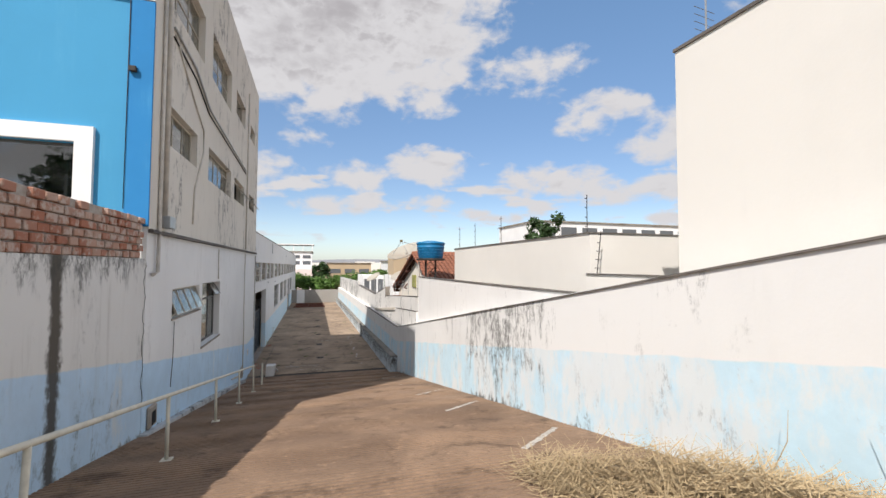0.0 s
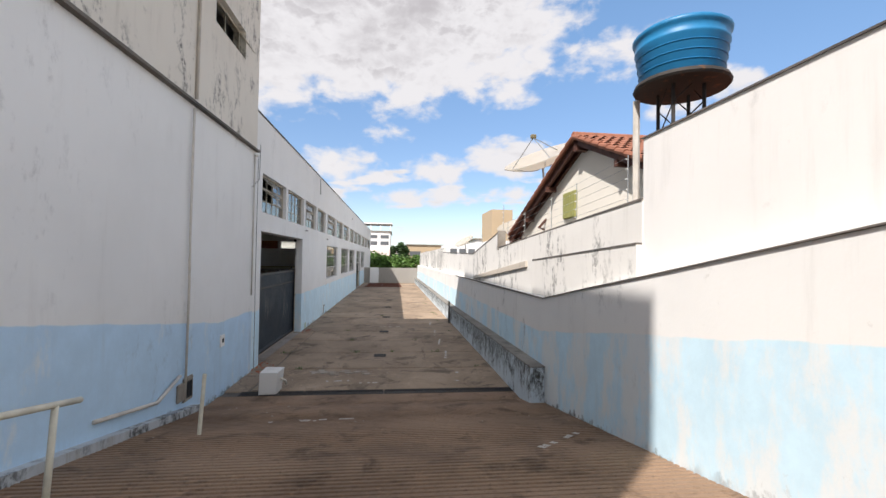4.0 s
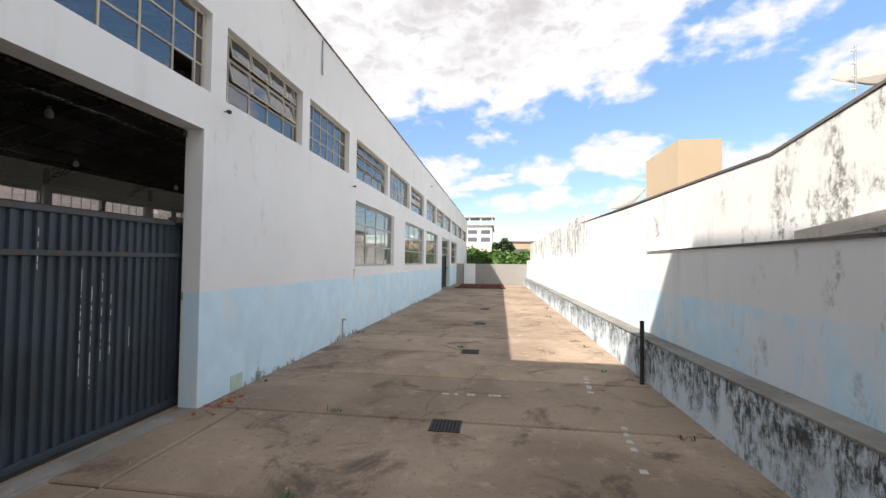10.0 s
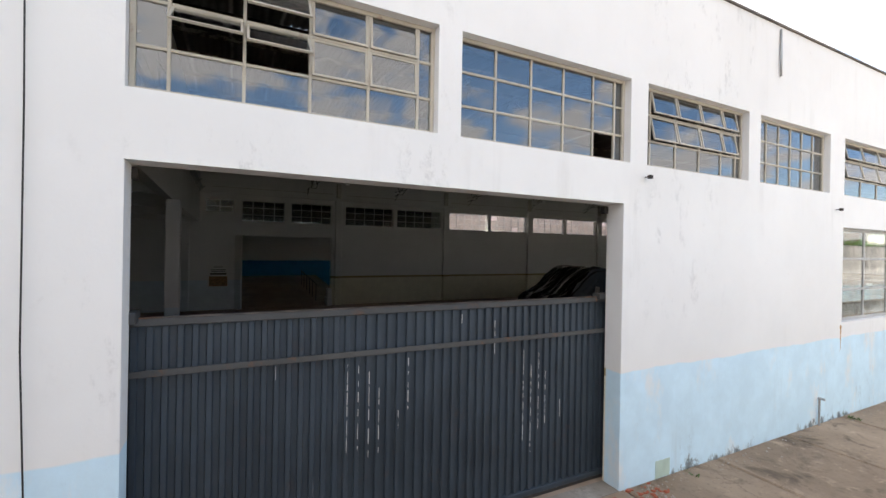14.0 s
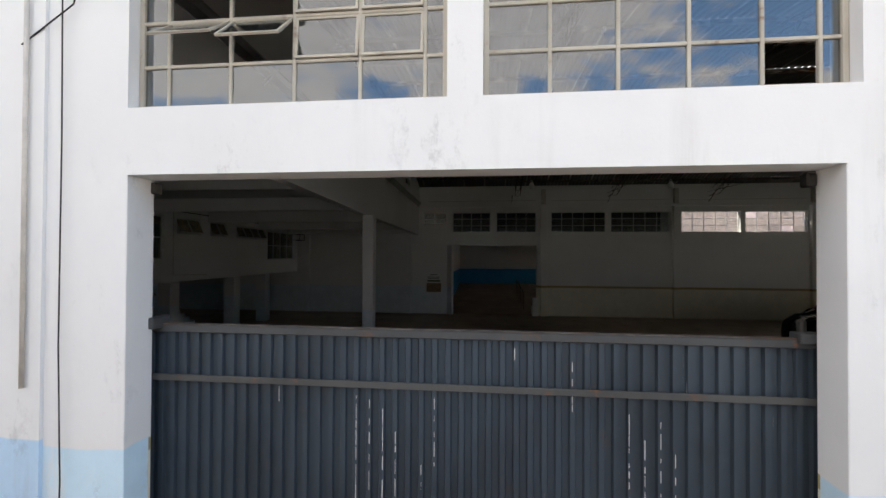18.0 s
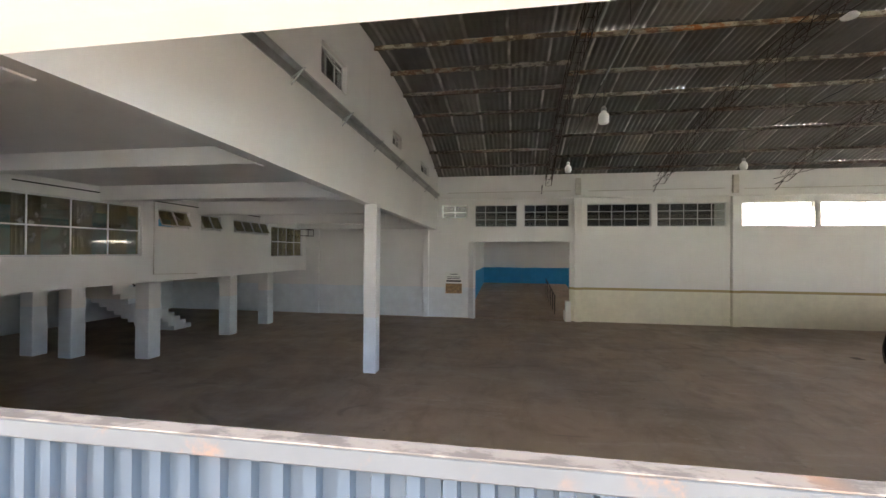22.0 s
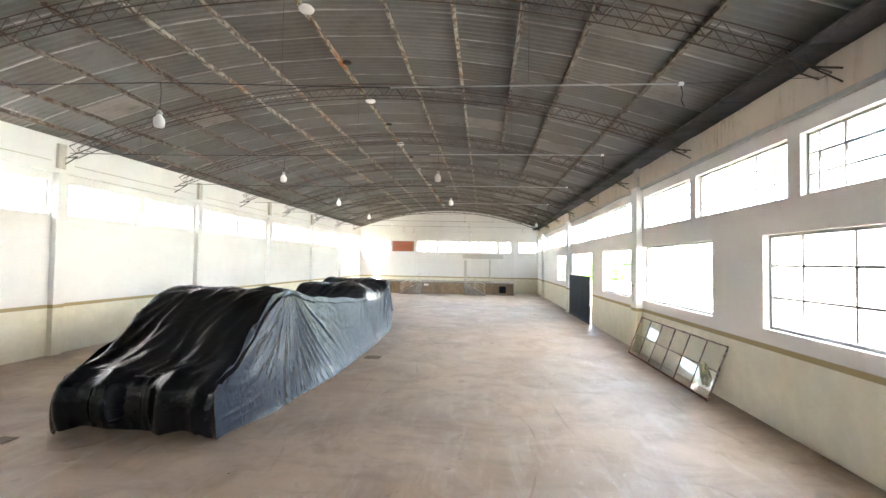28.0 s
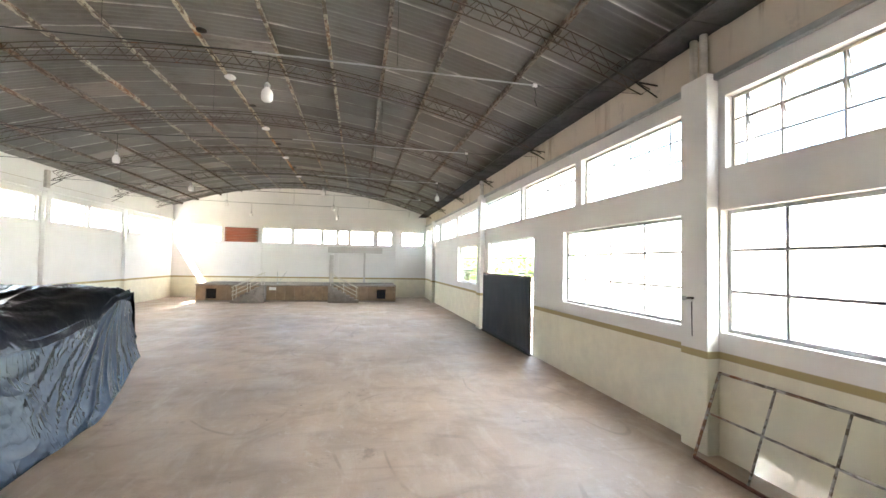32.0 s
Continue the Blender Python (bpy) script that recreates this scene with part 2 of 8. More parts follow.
    if runs:
        top = n.math("ADD", runs[0], n.math("MULTIPLY", n.math("MAXIMUM", n.math("SUBTRACT", runs[2], y), 0.0), runs[1]))
        deep = n.math("SUBTRACT", top, z)
        drip = n.noise(n.stretch(pos, 2.8, 2.8, 0.62), 1.5, 10, 0.76)
        where = n.noise(n.stretch(pos, 1, 1, 0.1), 0.35, 3, 0.5)
        drip = n.math("ADD", drip, n.math("MULTIPLY", n.math("SUBTRACT", where, 0.5), 0.6))
        drip = n.math("SUBTRACT", drip, n.math("MULTIPLY", deep, runs[4]))
        drip = n.math("ADD", drip, runs[7] if len(runs) > 7 else 0.0)
        if runs[5]:
            band = n.math("MULTIPLY", n.step(y, runs[5] - 0.6, runs[5] + 0.3), n.math("SUBTRACT", 1.0, n.step(y, runs[6] - 1.0, runs[6] + 1.5)))
            drip = n.math("ADD", n.math("SUBTRACT", drip, 0.25), n.math("MULTIPLY", band, 0.29))
        blot = n.noise(n.stretch(pos, 1, 1, 0.7), 1.5, 6, 0.66, 0.5)
        drip = n.math("ADD", drip, n.math("MULTIPLY", n.math("SUBTRACT", blot, 0.5), 0.75))
        grit = n.step(n.noise(n.stretch(pos, 1.7, 1.7, 0.8), 8.0, 10, 0.84), 0.42, 0.56)
        col = n.mix(n.math("MULTIPLY", n.math("MULTIPLY", n.step(drip, 0.42, 0.60), grit), runs[3], clamp=True), col, (0.07, 0.068, 0.06))
    link(n, col, b.inputs["Base Color"])
    h = n.math("ADD", n.math("MULTIPLY", mid, 0.6), n.math("MULTIPLY", fine, 0.25))
    bump(n, b, h, 0.35, 0.012)
    return m


def concrete(name, base, dark, patch=0.5, rough=0.85, spec=0.3, scale=1.0, gloss=0.0, stain=0.55, island=False, cracks=False):
    m, n, b, pos = surface(name, rough, 0, spec)
    broad = n.noise(pos, 0.4 * scale, 6, 0.62, 0.4)
    mid = n.noise(pos, 2.4 * scale, 7, 0.66)
    fine = n.noise(pos, 45, 4, 0.6)
    col = n.mix(n.step(broad, 0.34, 0.68), base, dark)
    col = n.mix(n.math("MULTIPLY", n.step(mid, 0.55, 0.72), patch), col, tuple(min(1, c * 1.35) for c in base))
    col = n.mix(n.math("MULTIPLY", n.step(fine, 0.5, 0.8), 0.35), col, tuple(c * 0.6 for c in dark))
    if stain > 0.1:
        spill = n.noise(pos, 1.1 * scale, 8, 0.72, 0.6)
        col = n.mix(n.math("MULTIPLY", n.step(spill, 0.52, 0.66), stain), col, tuple(c * 0.42 for c in dark))
        chalk = n.noise(n.stretch(pos, 1, 0.6, 1), 5.5, 8, 0.75)
        col = n.mix(n.math("MULTIPLY", n.step(chalk, 0.58, 0.70), stain * 0.6), col, tuple(min(1, c * 1.6) for c in base))
        grit = n.noise(pos, 14, 6, 0.75)
        col = n.mix(n.math("MULTIPLY", n.step(grit, 0.54, 0.66), stain * 0.6), col, tuple(c * 0.5 for c in dark))
    if cracks:
        warp = n.vmath("ADD", pos, n.stretch(n.put("ShaderNodeTexNoise", {"Vector": pos, "Scale": 1.7, "Detail": 6.0, "Roughness": 0.7}).outputs["Color"], 0.7, 0.7, 0.0))
        vor = n.put("ShaderNodeTexVoronoi", {"Vector": warp, "Scale": 0.42}, feature="DISTANCE_TO_EDGE").outputs["Distance"]
        split = n.math("MULTIPLY", n.math("SUBTRACT", 1.0, n.step(vor, 0.002, 0.009)), n.step(n.noise(pos, 0.3, 2), 0.52, 0.58))
        col = n.mix(n.math("MULTIPLY", split, 0.5), col, tuple(c * 0.25 for c in dark))
    if island:
        r = n.put("ShaderNodeObjectInfo").outputs["Random"]
        col = n.mix(n.math("MULTIPLY", r, 0.35), col, tuple(c * 0.72 for c in dark))
    link(n, col, b.inputs["Base Color"])
    if gloss:
        wet = n.step(n.noise(pos, 0.9, 5, 0.6), 0.5, 0.7)
        link(n, n.math("SUBTRACT", rough, n.math("MULTIPLY", wet, gloss)), b.inputs["Roughness"])
    bump(n, b, n.math("ADD", n.math("MULTIPLY", mid, 0.5), n.math("MULTIPLY", fine, 0.5)), 0.35, 0.012)
    return m


def paint_metal(name, base, rust=0.3, rough=0.5, scratches=0.0, metal=0.2):
    m, n, b, pos = surface(name, rough, metal, 0.4)
    a = n.noise(pos, 6, 7, 0.7)
    s = n.noise(pos, 1.3, 4, 0.6)
    col = n.mix(n.step(s, 0.35, 0.7), base, tuple(c * 0.75 for c in base))
    col = n.mix(n.math("MULTIPLY", n.math("MULTIPLY", n.step(a, 0.55, 0.68), n.step(s, 0.4, 0.6)), rust), col, (0.16, 0.075, 0.035))
    if scratches:
        line = n.noise(n.stretch(pos, 9, 9, 0.5), 2.2, 5, 0.7)
        spot = n.noise(pos, 0.8, 3, 0.5)
        col = n.mix(n.math("MULTIPLY", n.math("MULTIPLY", n.step(line, 0.68, 0.72), n.step(spot, 0.48, 0.56)), scratches), col, (0.55, 0.56, 0.56))
    link(n, col, b.inputs["Base Color"])
    bump(n, b, a, 0.15, 0.004)
    return m


def plain(name, base, rough=0.6, metal=0.0, var=0.15, scale=4.0, spec=0.4, relief=0.15, island=0.0):
    m, n, b, pos = surface(name, rough, metal, spec)
    a = n.noise(pos, scale, 6, 0.62)
    f = n.noise(pos, scale * 9, 4, 0.6)
    col = n.mix(n.step(a, 0.3, 0.72), base, tuple(c * (1 - var) for c in base))
    col = n.mix(n.math("MULTIPLY", n.step(f, 0.5, 0.8), var), col, tuple(c * 0.55 for c in base))
    if island:
        r = n.put("ShaderNodeObjectInfo").outputs["Random"]
        col = n.mix(n.math("MULTIPLY", r, island), col, tuple(c * 0.45 for c in base))
    link(n, col, b.inputs["Base Color"])
    bump(n, b, f, relief, 0.005)
    return m


def glass(name, tint=(0.92, 0.95, 0.95), dirt=0.06, shine=0.075, graze=0.45):
    m = bpy.data.materials.new(name)
    m.use_nodes = True
    n = Nodes(m.node_tree)
    pos = n.put("ShaderNodeNewGeometry").outputs["Position"]
    clear = n.put("ShaderNodeBsdfTransparent", {"Color": (*tint, 1)})
    mirror = n.put("ShaderNodeBsdfGlossy", {"Color": (1, 1, 1, 1), "Roughness": 0.02})
    dust = n.put("ShaderNodeBsdfDiffuse", {"Color": (0.42, 0.42, 0.40, 1)})
    film = n.math("MULTIPLY", n.step(n.noise(pos, 2.4, 6, 0.7), 0.35, 0.75), dirt)
    spots = n.math("MULTIPLY", n.step(n.noise(n.stretch(pos, 1, 1, 0.35), 11, 4, 0.6), 0.70, 0.74), min(1.0, dirt * 3))
    a = n.put("ShaderNodeMixShader", {0: n.math("MAXIMUM", film, spots), 1: clear.outputs[0], 2: dust.outputs[0]})
    edge = n.put("ShaderNodeLayerWeight", {"Blend": 0.5}).outputs["Facing"]
    gloss = n.math("ADD", shine, n.math("MULTIPLY", n.math("POWER", edge, 4.0), graze))
    mixed = n.put("ShaderNodeMixShader", {0: gloss, 1: a.outputs[0], 2: mirror.outputs[0]})
    n.put("ShaderNodeOutputMaterial", {"Surface": mixed.outputs[0]})
    return m


def flaking_paint(name, pale, bare, rust, fine):
    """Pale paint on steel, flaking off in patches of dark scale and orange rust."""
    m, n, b, pos = surface(name, 0.75, 0, 0.3)
    a = n.noise(n.stretch(pos, 1, 0.5, 1), fine, 7, 0.7)
    big = n.noise(n.stretch(pos, 0.5, 0.5, 0.5), 0.9, 4, 0.6)
    col = n.mix(n.step(a, 0.46, 0.54), pale, bare)
    col = n.mix(n.math("MULTIPLY", n.math("MULTIPLY", n.step(big, 0.5, 0.62), n.step(a, 0.4, 0.5)), rust), col, (0.36, 0.14, 0.04))
    link(n, col, b.inputs["Base Color"])
    bump(n, b, a, 0.3, 0.006)
    return m


def roof_sheet():
    """Fibre cement: each sheet, 1.06 m wide and one purlin bay long, has its own tone."""
    m, n, b, pos = surface("grey_fibre_cement", 0.9, 0, 0.25)
    x, y, z = n.xyz(pos)
    r = n.put("ShaderNodeNewGeometry").outputs["Random Per Island"]
    col = n.mix(r, (0.208, 0.203, 0.192), (0.138, 0.132, 0.124))
    col = n.mix(n.math("MULTIPLY", n.step(r, 0.93, 0.95), 0.7), col, (0.32, 0.30, 0.27))
    col = n.mix(n.math("MULTIPLY", n.step(n.noise(pos, 0.8, 6, 0.65), 0.45, 0.75), 0.5), col, (0.13, 0.107, 0.09))
    along = n.math("FRACT", n.math("DIVIDE", n.math("ADD", y, n.math("MULTIPLY", n.math("SUBTRACT", n.noise(pos, 1.2, 3), 0.5), 0.10)), 1.063))
    lap = n.math("MULTIPLY", n.step(along, 0.88, 0.94), n.math("SUBTRACT", 1.0, n.step(along, 0.96, 1.0)))
    col = n.mix(n.math("MULTIPLY", lap, n.math("ADD", 0.2, n.math("MULTIPLY", n.step(n.noise(n.stretch(pos, 1, 0.5, 1), 0.7, 3), 0.35, 0.65), 0.75))), col, (0.54, 0.52, 0.49))
    col = n.mix(n.math("MULTIPLY", n.step(n.noise(n.stretch(pos, 0.4, 3, 1), 2.0, 5, 0.6), 0.55, 0.75), 0.45), col, (0.22, 0.20, 0.18))
    soot = n.math("MULTIPLY", n.step(n.noise(n.stretch(pos, 0.6, 1, 1), 1.4, 7, 0.7), 0.5, 0.7), 0.4)
    col = n.mix(soot, col, (0.095, 0.08, 0.07))
    link(n, col, b.inputs["Base Color"])
    bump(n, b, n.noise(pos, 20, 4), 0.3, 0.01)
    return m


def hall_floor():
    """Power-floated concrete under brown dust: broad clouds, swept streaks, pale scuffs, drips and grit."""
    m, n, b, pos = surface("smooth_brown_hall_concrete", 0.5, 0, 0.3)
    broad = n.noise(pos, 0.22, 5, 0.6, 0.5)
    cloud = n.noise(pos, 0.75, 7, 0.66, 0.8)
    sweep = n.noise(n.stretch(pos, 2.6, 0.55, 1), 1.1, 7, 0.68, 0.6)
    cross = n.noise(n.stretch(pos, 0.5, 2.4, 1), 1.3, 6, 0.66, 0.4)
    fine = n.noise(pos, 38, 5, 0.65)
    col = n.mix(n.step(broad, 0.36, 0.66), (0.43, 0.318, 0.236), (0.345, 0.262, 0.20))
    col = n.mix(n.math("MULTIPLY", n.step(cloud, 0.42, 0.68), 0.6), col, (0.23, 0.168, 0.124))
    col = n.mix(n.math("MULTIPLY", n.step(sweep, 0.50, 0.70), 0.45), col, (0.47, 0.385, 0.315))
    col = n.mix(n.math("MULTIPLY", n.step(cross, 0.52, 0.70), 0.35), col, (0.22, 0.165, 0.13))
    scuff = n.math("MULTIPLY", n.step(n.noise(n.stretch(pos, 1.6, 1, 1), 4.0, 9, 0.76, 0.5), 0.54, 0.66), n.step(n.noise(pos, 0.5, 3), 0.46, 0.6))
    col = n.mix(n.math("MULTIPLY", scuff, 0.45), col, (0.53, 0.46, 0.40))
    stain = n.math("MULTIPLY", n.step(n.noise(pos, 1.7, 8, 0.74, 0.3), 0.58, 0.68), n.step(n.noise(pos, 0.35, 2), 0.48, 0.58))
    col = n.mix(n.math("MULTIPLY", stain, 0.5), col, (0.13, 0.095, 0.075))
    col = n.mix(n.math("MULTIPLY", n.step(fine, 0.52, 0.78), 0.3), col, (0.15, 0.11, 0.085))
    spot = n.put("ShaderNodeTexVoronoi", {"Vector": pos, "Scale": 1.3}, feature="F1").outputs["Distance"]
    col = n.mix(n.math("MULTIPLY", n.math("SUBTRACT", 1.0, n.step(spot, 0.022, 0.034)), 0.8), col, (0.06, 0.045, 0.04))
    arc = n.math("ABSOLUTE", n.math("SUBTRACT", n.math("FRACT", n.math("MULTIPLY", n.noise(n.stretch(pos, 1, 0.4, 0), 0.28, 1), 9.0)), 0.5))
    tyre = n.math("MULTIPLY", n.math("SUBTRACT", 1.0, n.step(arc, 0.01, 0.035)), n.step(n.noise(pos, 0.6, 4), 0.5, 0.62))
    col = n.mix(n.math("MULTIPLY", tyre, 0.4), col, (0.16, 0.12, 0.095))
    link(n, col, b.inputs["Base Color"])
    wet = n.step(n.noise(pos, 0.8, 6, 0.66), 0.45, 0.68)
    link(n, n.math("ADD", n.math("SUBTRACT", 0.54, n.math("MULTIPLY", wet, 0.16)), n.math("MULTIPLY", n.step(scuff, 0.2, 0.8), 0.12)), b.inputs["Roughness"])
    bump(n, b, n.math("ADD", n.math("MULTIPLY", cloud, 0.4), n.math("MULTIPLY", fine, 0.5)), 0.3, 0.008)
    return m


WHITE = (0.80, 0.80, 0.79)
M_yard = plaster("white_and_blue_render", WHITE, (0.57, 0.745, 0.85), 1.56, grime=0.26, mold=0.2, worn=0.35, foot=True)
M_block_low = plaster("white_and_blue_render_on_slope", (0.79, 0.79, 0.78), (0.47, 0.64, 0.80), 1.62, 0.147, 22.0, grime=0.3, mold=0.2, worn=0.1, foot=True)
M_block_up = plaster("weathered_beige_render", (0.70, 0.66, 0.59), grime=0.7, mold=0.85, mlo=0.035)
M_facade = plaster("bright_blue_render", (0.065, 0.31, 0.54), grime=0.75, tint=(0.10, 0.36, 0.58))
M_facade_strip = plaster("rough_strong_blue_render", (0.03, 0.22, 0.50), grime=0.9, mold=0.25, mlo=0.05, scale=3.0, tint=(0.08, 0.33, 0.58))
M_right = plaster("moulded_white_and_blue_render", (0.82, 0.81, 0.78), (0.56, 0.74, 0.83), 1.55, 0.158, 21.3, grime=0.4, mold=0.5, worn=0.75, mlo=0.0, foot=True, runs=(2.28, 0.172, 21.1, 0.8, 0.085, 7.0, 11.8, -0.055))
M_plinth = plaster("moulded_plinth_render", (0.64, 0.72, 0.76), grime=0.6, mold=0.9, scale=1.6, mlo=0.06, runs=(0.60, 0.006, 64.0, 1.0, 0.42, None, 0, 0.22))
M_upper = plaster("stained_white_render", (0.75, 0.73, 0.69), grime=0.5, mold=0.8, mlo=0.04)
M_upper_mould = plaster("blackened_white_render", (0.75, 0.73, 0.69), grime=0.5, mold=0.9, mlo=0.09)
M_flash = plaster("pale_cement_flashing", (0.58, 0.52, 0.44), grime=0.5, mold=0.3)
M_kerb_white = plaster("flaking_kerb_paint", (0.50, 0.53, 0.55), grime=0.9, mold=0.9, mlo=0.09)
M_beige = plaster("cream_render", (0.79, 0.76, 0.70), grime=0.10)
M_house = plaster("cream_house_render", (0.78, 0.74, 0.66), grime=0.06)
M_white = plaster("white_render", (0.80, 0.80, 0.79), grime=0.08)
M_far = plaster("grey_end_wall_render", (0.34, 0.32, 0.29), grime=0.5, mold=0.4)
M_tan = plaster("ochre_render", (0.50, 0.385, 0.255), grime=0.5)
M_hall = plaster("white_and_cream_hall_render", (0.80, 0.79, 0.77), (0.72, 0.69, 0.56), 1.45, grime=0.08, stripe=(0.11, (0.40, 0.33, 0.17)))
M_bay = plaster("white_and_blue_bay_render", (0.80, 0.79, 0.78), (0.67, 0.73, 0.78), 1.44, grime=0.08)
M_inwhite = plaster("white_hall_render", (0.80, 0.79, 0.77), grime=0.08)
M_ring = plaster("bare_ring_beam_concrete", (0.60, 0.53, 0.44), grime=0.95, mold=0.3, mlo=0.03, tint=(0.16, 0.095, 0.06))
M_soffit = concrete("near_black_soffit_concrete", (0.075, 0.07, 0.068), (0.04, 0.037, 0.036), 0.4, scale=2.0)
M_passage = plaster("white_and_strong_blue_render", (0.72, 0.72, 0.70), (0.03, 0.26, 0.50), 2.0, grime=0.1)
M_ramp = concrete("brown_grooved_concrete", (0.285, 0.19, 0.125), (0.175, 0.115, 0.077), 0.4, scale=1.2, stain=0.7)
M_slab = concrete("worn_yard_concrete", (0.415, 0.312, 0.222), (0.24, 0.178, 0.125), 0.6, island=True, stain=0.85, cracks=True)
M_floor = hall_floor()
M_curb = concrete("kerb_concrete", (0.36, 0.33, 0.29), (0.22, 0.19, 0.16))
M_cope = concrete("dark_coping_mortar", (0.17, 0.15, 0.13), (0.09, 0.085, 0.08), 0.3)
M_gate = paint_metal("dark_grey_gate_paint", (0.047, 0.064, 0.083), 0.12, 0.5, scratches=0.35)
M_gate_rail = paint_metal("rusty_gate_rail", (0.065, 0.068, 0.07), 1.0, 0.6, metal=0.0)
M_rust_edge = flaking_paint("rusting_rail_edge", (0.15, 0.125, 0.105), (0.085, 0.07, 0.06), 1.0, 9.0)
M_rust = paint_metal("orange_rust", (0.30, 0.15, 0.085), 0.6, 0.85, metal=0.0)
M_dusty_rail = paint_metal("dusty_rail_paint", (0.082, 0.082, 0.08), 0.9, 0.8, metal=0.0)
M_rust_dark = paint_metal("dark_red_rust", (0.15, 0.06, 0.04), 0.5, 0.85, metal=0.0)
M_frame = paint_metal("peeling_cream_window_paint", (0.50, 0.46, 0.38), 0.8, 0.6, metal=0.0)
M_frame_in = paint_metal("pale_grey_window_paint", (0.66, 0.66, 0.65), 0.3, 0.5, metal=0.0)
M_frame_worn = flaking_paint("chipped_grey_frame_paint", (0.42, 0.41, 0.38), (0.13, 0.11, 0.09), 0.6, 11.0)
M_frame_low = paint_metal("worn_grey_window_paint", (0.46, 0.455, 0.44), 0.4, 0.6, metal=0.0)
M_glass = glass("window_glass", (0.66, 0.68, 0.68), dirt=0.03, shine=0.12)
M_glass_clear = glass("clear_pane_glass", (0.995, 1.0, 0.995), dirt=0.03, shine=0.022, graze=0.10)
M_glass_dirty = glass("dusty_window_glass", (0.88, 0.89, 0.86), 0.14)
M_glass_grimy = glass("grimy_yellowed_glass", (0.72, 0.68, 0.5), 0.5)
M_steel = paint_metal("rusty_roof_steel", (0.085, 0.058, 0.042), 0.9, 0.8, metal=0.0)
M_lattice = paint_metal("dusty_lattice_steel", (0.085, 0.068, 0.055), 0.9, 0.85, metal=0.0)
M_purlin_red = flaking_paint("scaling_red_purlin", (0.17, 0.15, 0.125), (0.07, 0.053, 0.043), 0.13, 12.0)
M_purlin_light = flaking_paint("flaking_pale_purlin", (0.34, 0.32, 0.26), (0.12, 0.10, 0.08), 0.35, 9.0)
M_purlin_rust = flaking_paint("flaking_rusty_purlin", (0.44, 0.39, 0.29), (0.15, 0.11, 0.075), 1.0, 5.0)
M_roof = roof_sheet()
M_rail = plain("cream_handrail_paint", (0.66, 0.63, 0.52), 0.5, var=0.2, scale=9)
M_pvc = plain("painted_pipe", (0.62, 0.58, 0.52), 0.6, var=0.25)
# near-black: painted shade in openings, plain colour on chassis and socket
M_dark = plain("void_shade_and_black_parts", (0.012, 0.012, 0.014), 0.9)
M_black = plain("black_cable", (0.02, 0.02, 0.02), 0.6)
M_iron = paint_metal("dark_cast_iron", (0.045, 0.04, 0.036), 0.7, 0.7)
M_white_paint = plain("worn_white_road_paint", (0.56, 0.52, 0.46), 0.8, var=0.3, scale=14)
M_tank = plain("blue_tank_plastic", (0.015, 0.20, 0.42), 0.45, var=0.2, scale=3)
M_tile = plain("clay_roof_tile", (0.37, 0.15, 0.09), 0.8, var=0.35, scale=3.5, island=0.4)


def brick_face():
    m, n, b, pos = surface("smeared_hollow_brick", 0.92, 0, 0.2)
    r = n.put("ShaderNodeObjectInfo").outputs["Random"]
    col = n.mix(n.step(r, 0.2, 0.9), (0.36, 0.15, 0.095), (0.46, 0.31, 0.24))
    r2 = n.math("FRACT", n.math("MULTIPLY", r, 7.3))
    col = n.mix(n.math("MULTIPLY", r2, 0.5), col, (0.28, 0.13, 0.09))
    smear = n.step(n.math("ADD", n.noise(pos, 6, 8, 0.7), n.math("MULTIPLY", n.math("SUBTRACT", r2, 0.5), 0.16)), 0.46, 0.58)
    col = n.mix(n.math("MULTIPLY", smear, 0.7), col, (0.52, 0.45, 0.39))
    soot = n.step(n.noise(pos, 3.1, 7, 0.7), 0.58, 0.7)
    col = n.mix(n.math("MULTIPLY", soot, 0.75), col, (0.10, 0.07, 0.06))
    link(n, col, b.inputs["Base Color"])
    bump(n, b, n.noise(pos, 30, 5, 0.7), 0.6, 0.01)
    return m


M_brick = brick_face()
M_mortar = plain("grey_mortar", (0.44, 0.39, 0.34), 0.95, var=0.3, scale=8, relief=0.5)
M_brick_in = plain("red_infill_brick", (0.45, 0.13, 0.07), 0.9, var=0.3, scale=7, relief=0.4, island=0.3)
M_wood = plain("stage_board_wood", (0.36, 0.26, 0.17), 0.6, var=0.3, scale=2.5, island=0.5)
M_rafter = plain("red_brown_rafter_wood", (0.12, 0.05, 0.035), 0.75, var=0.3, scale=4)
M_shutter = plain("olive_shutter_paint", (0.31, 0.31, 0.10), 0.6, var=0.15)


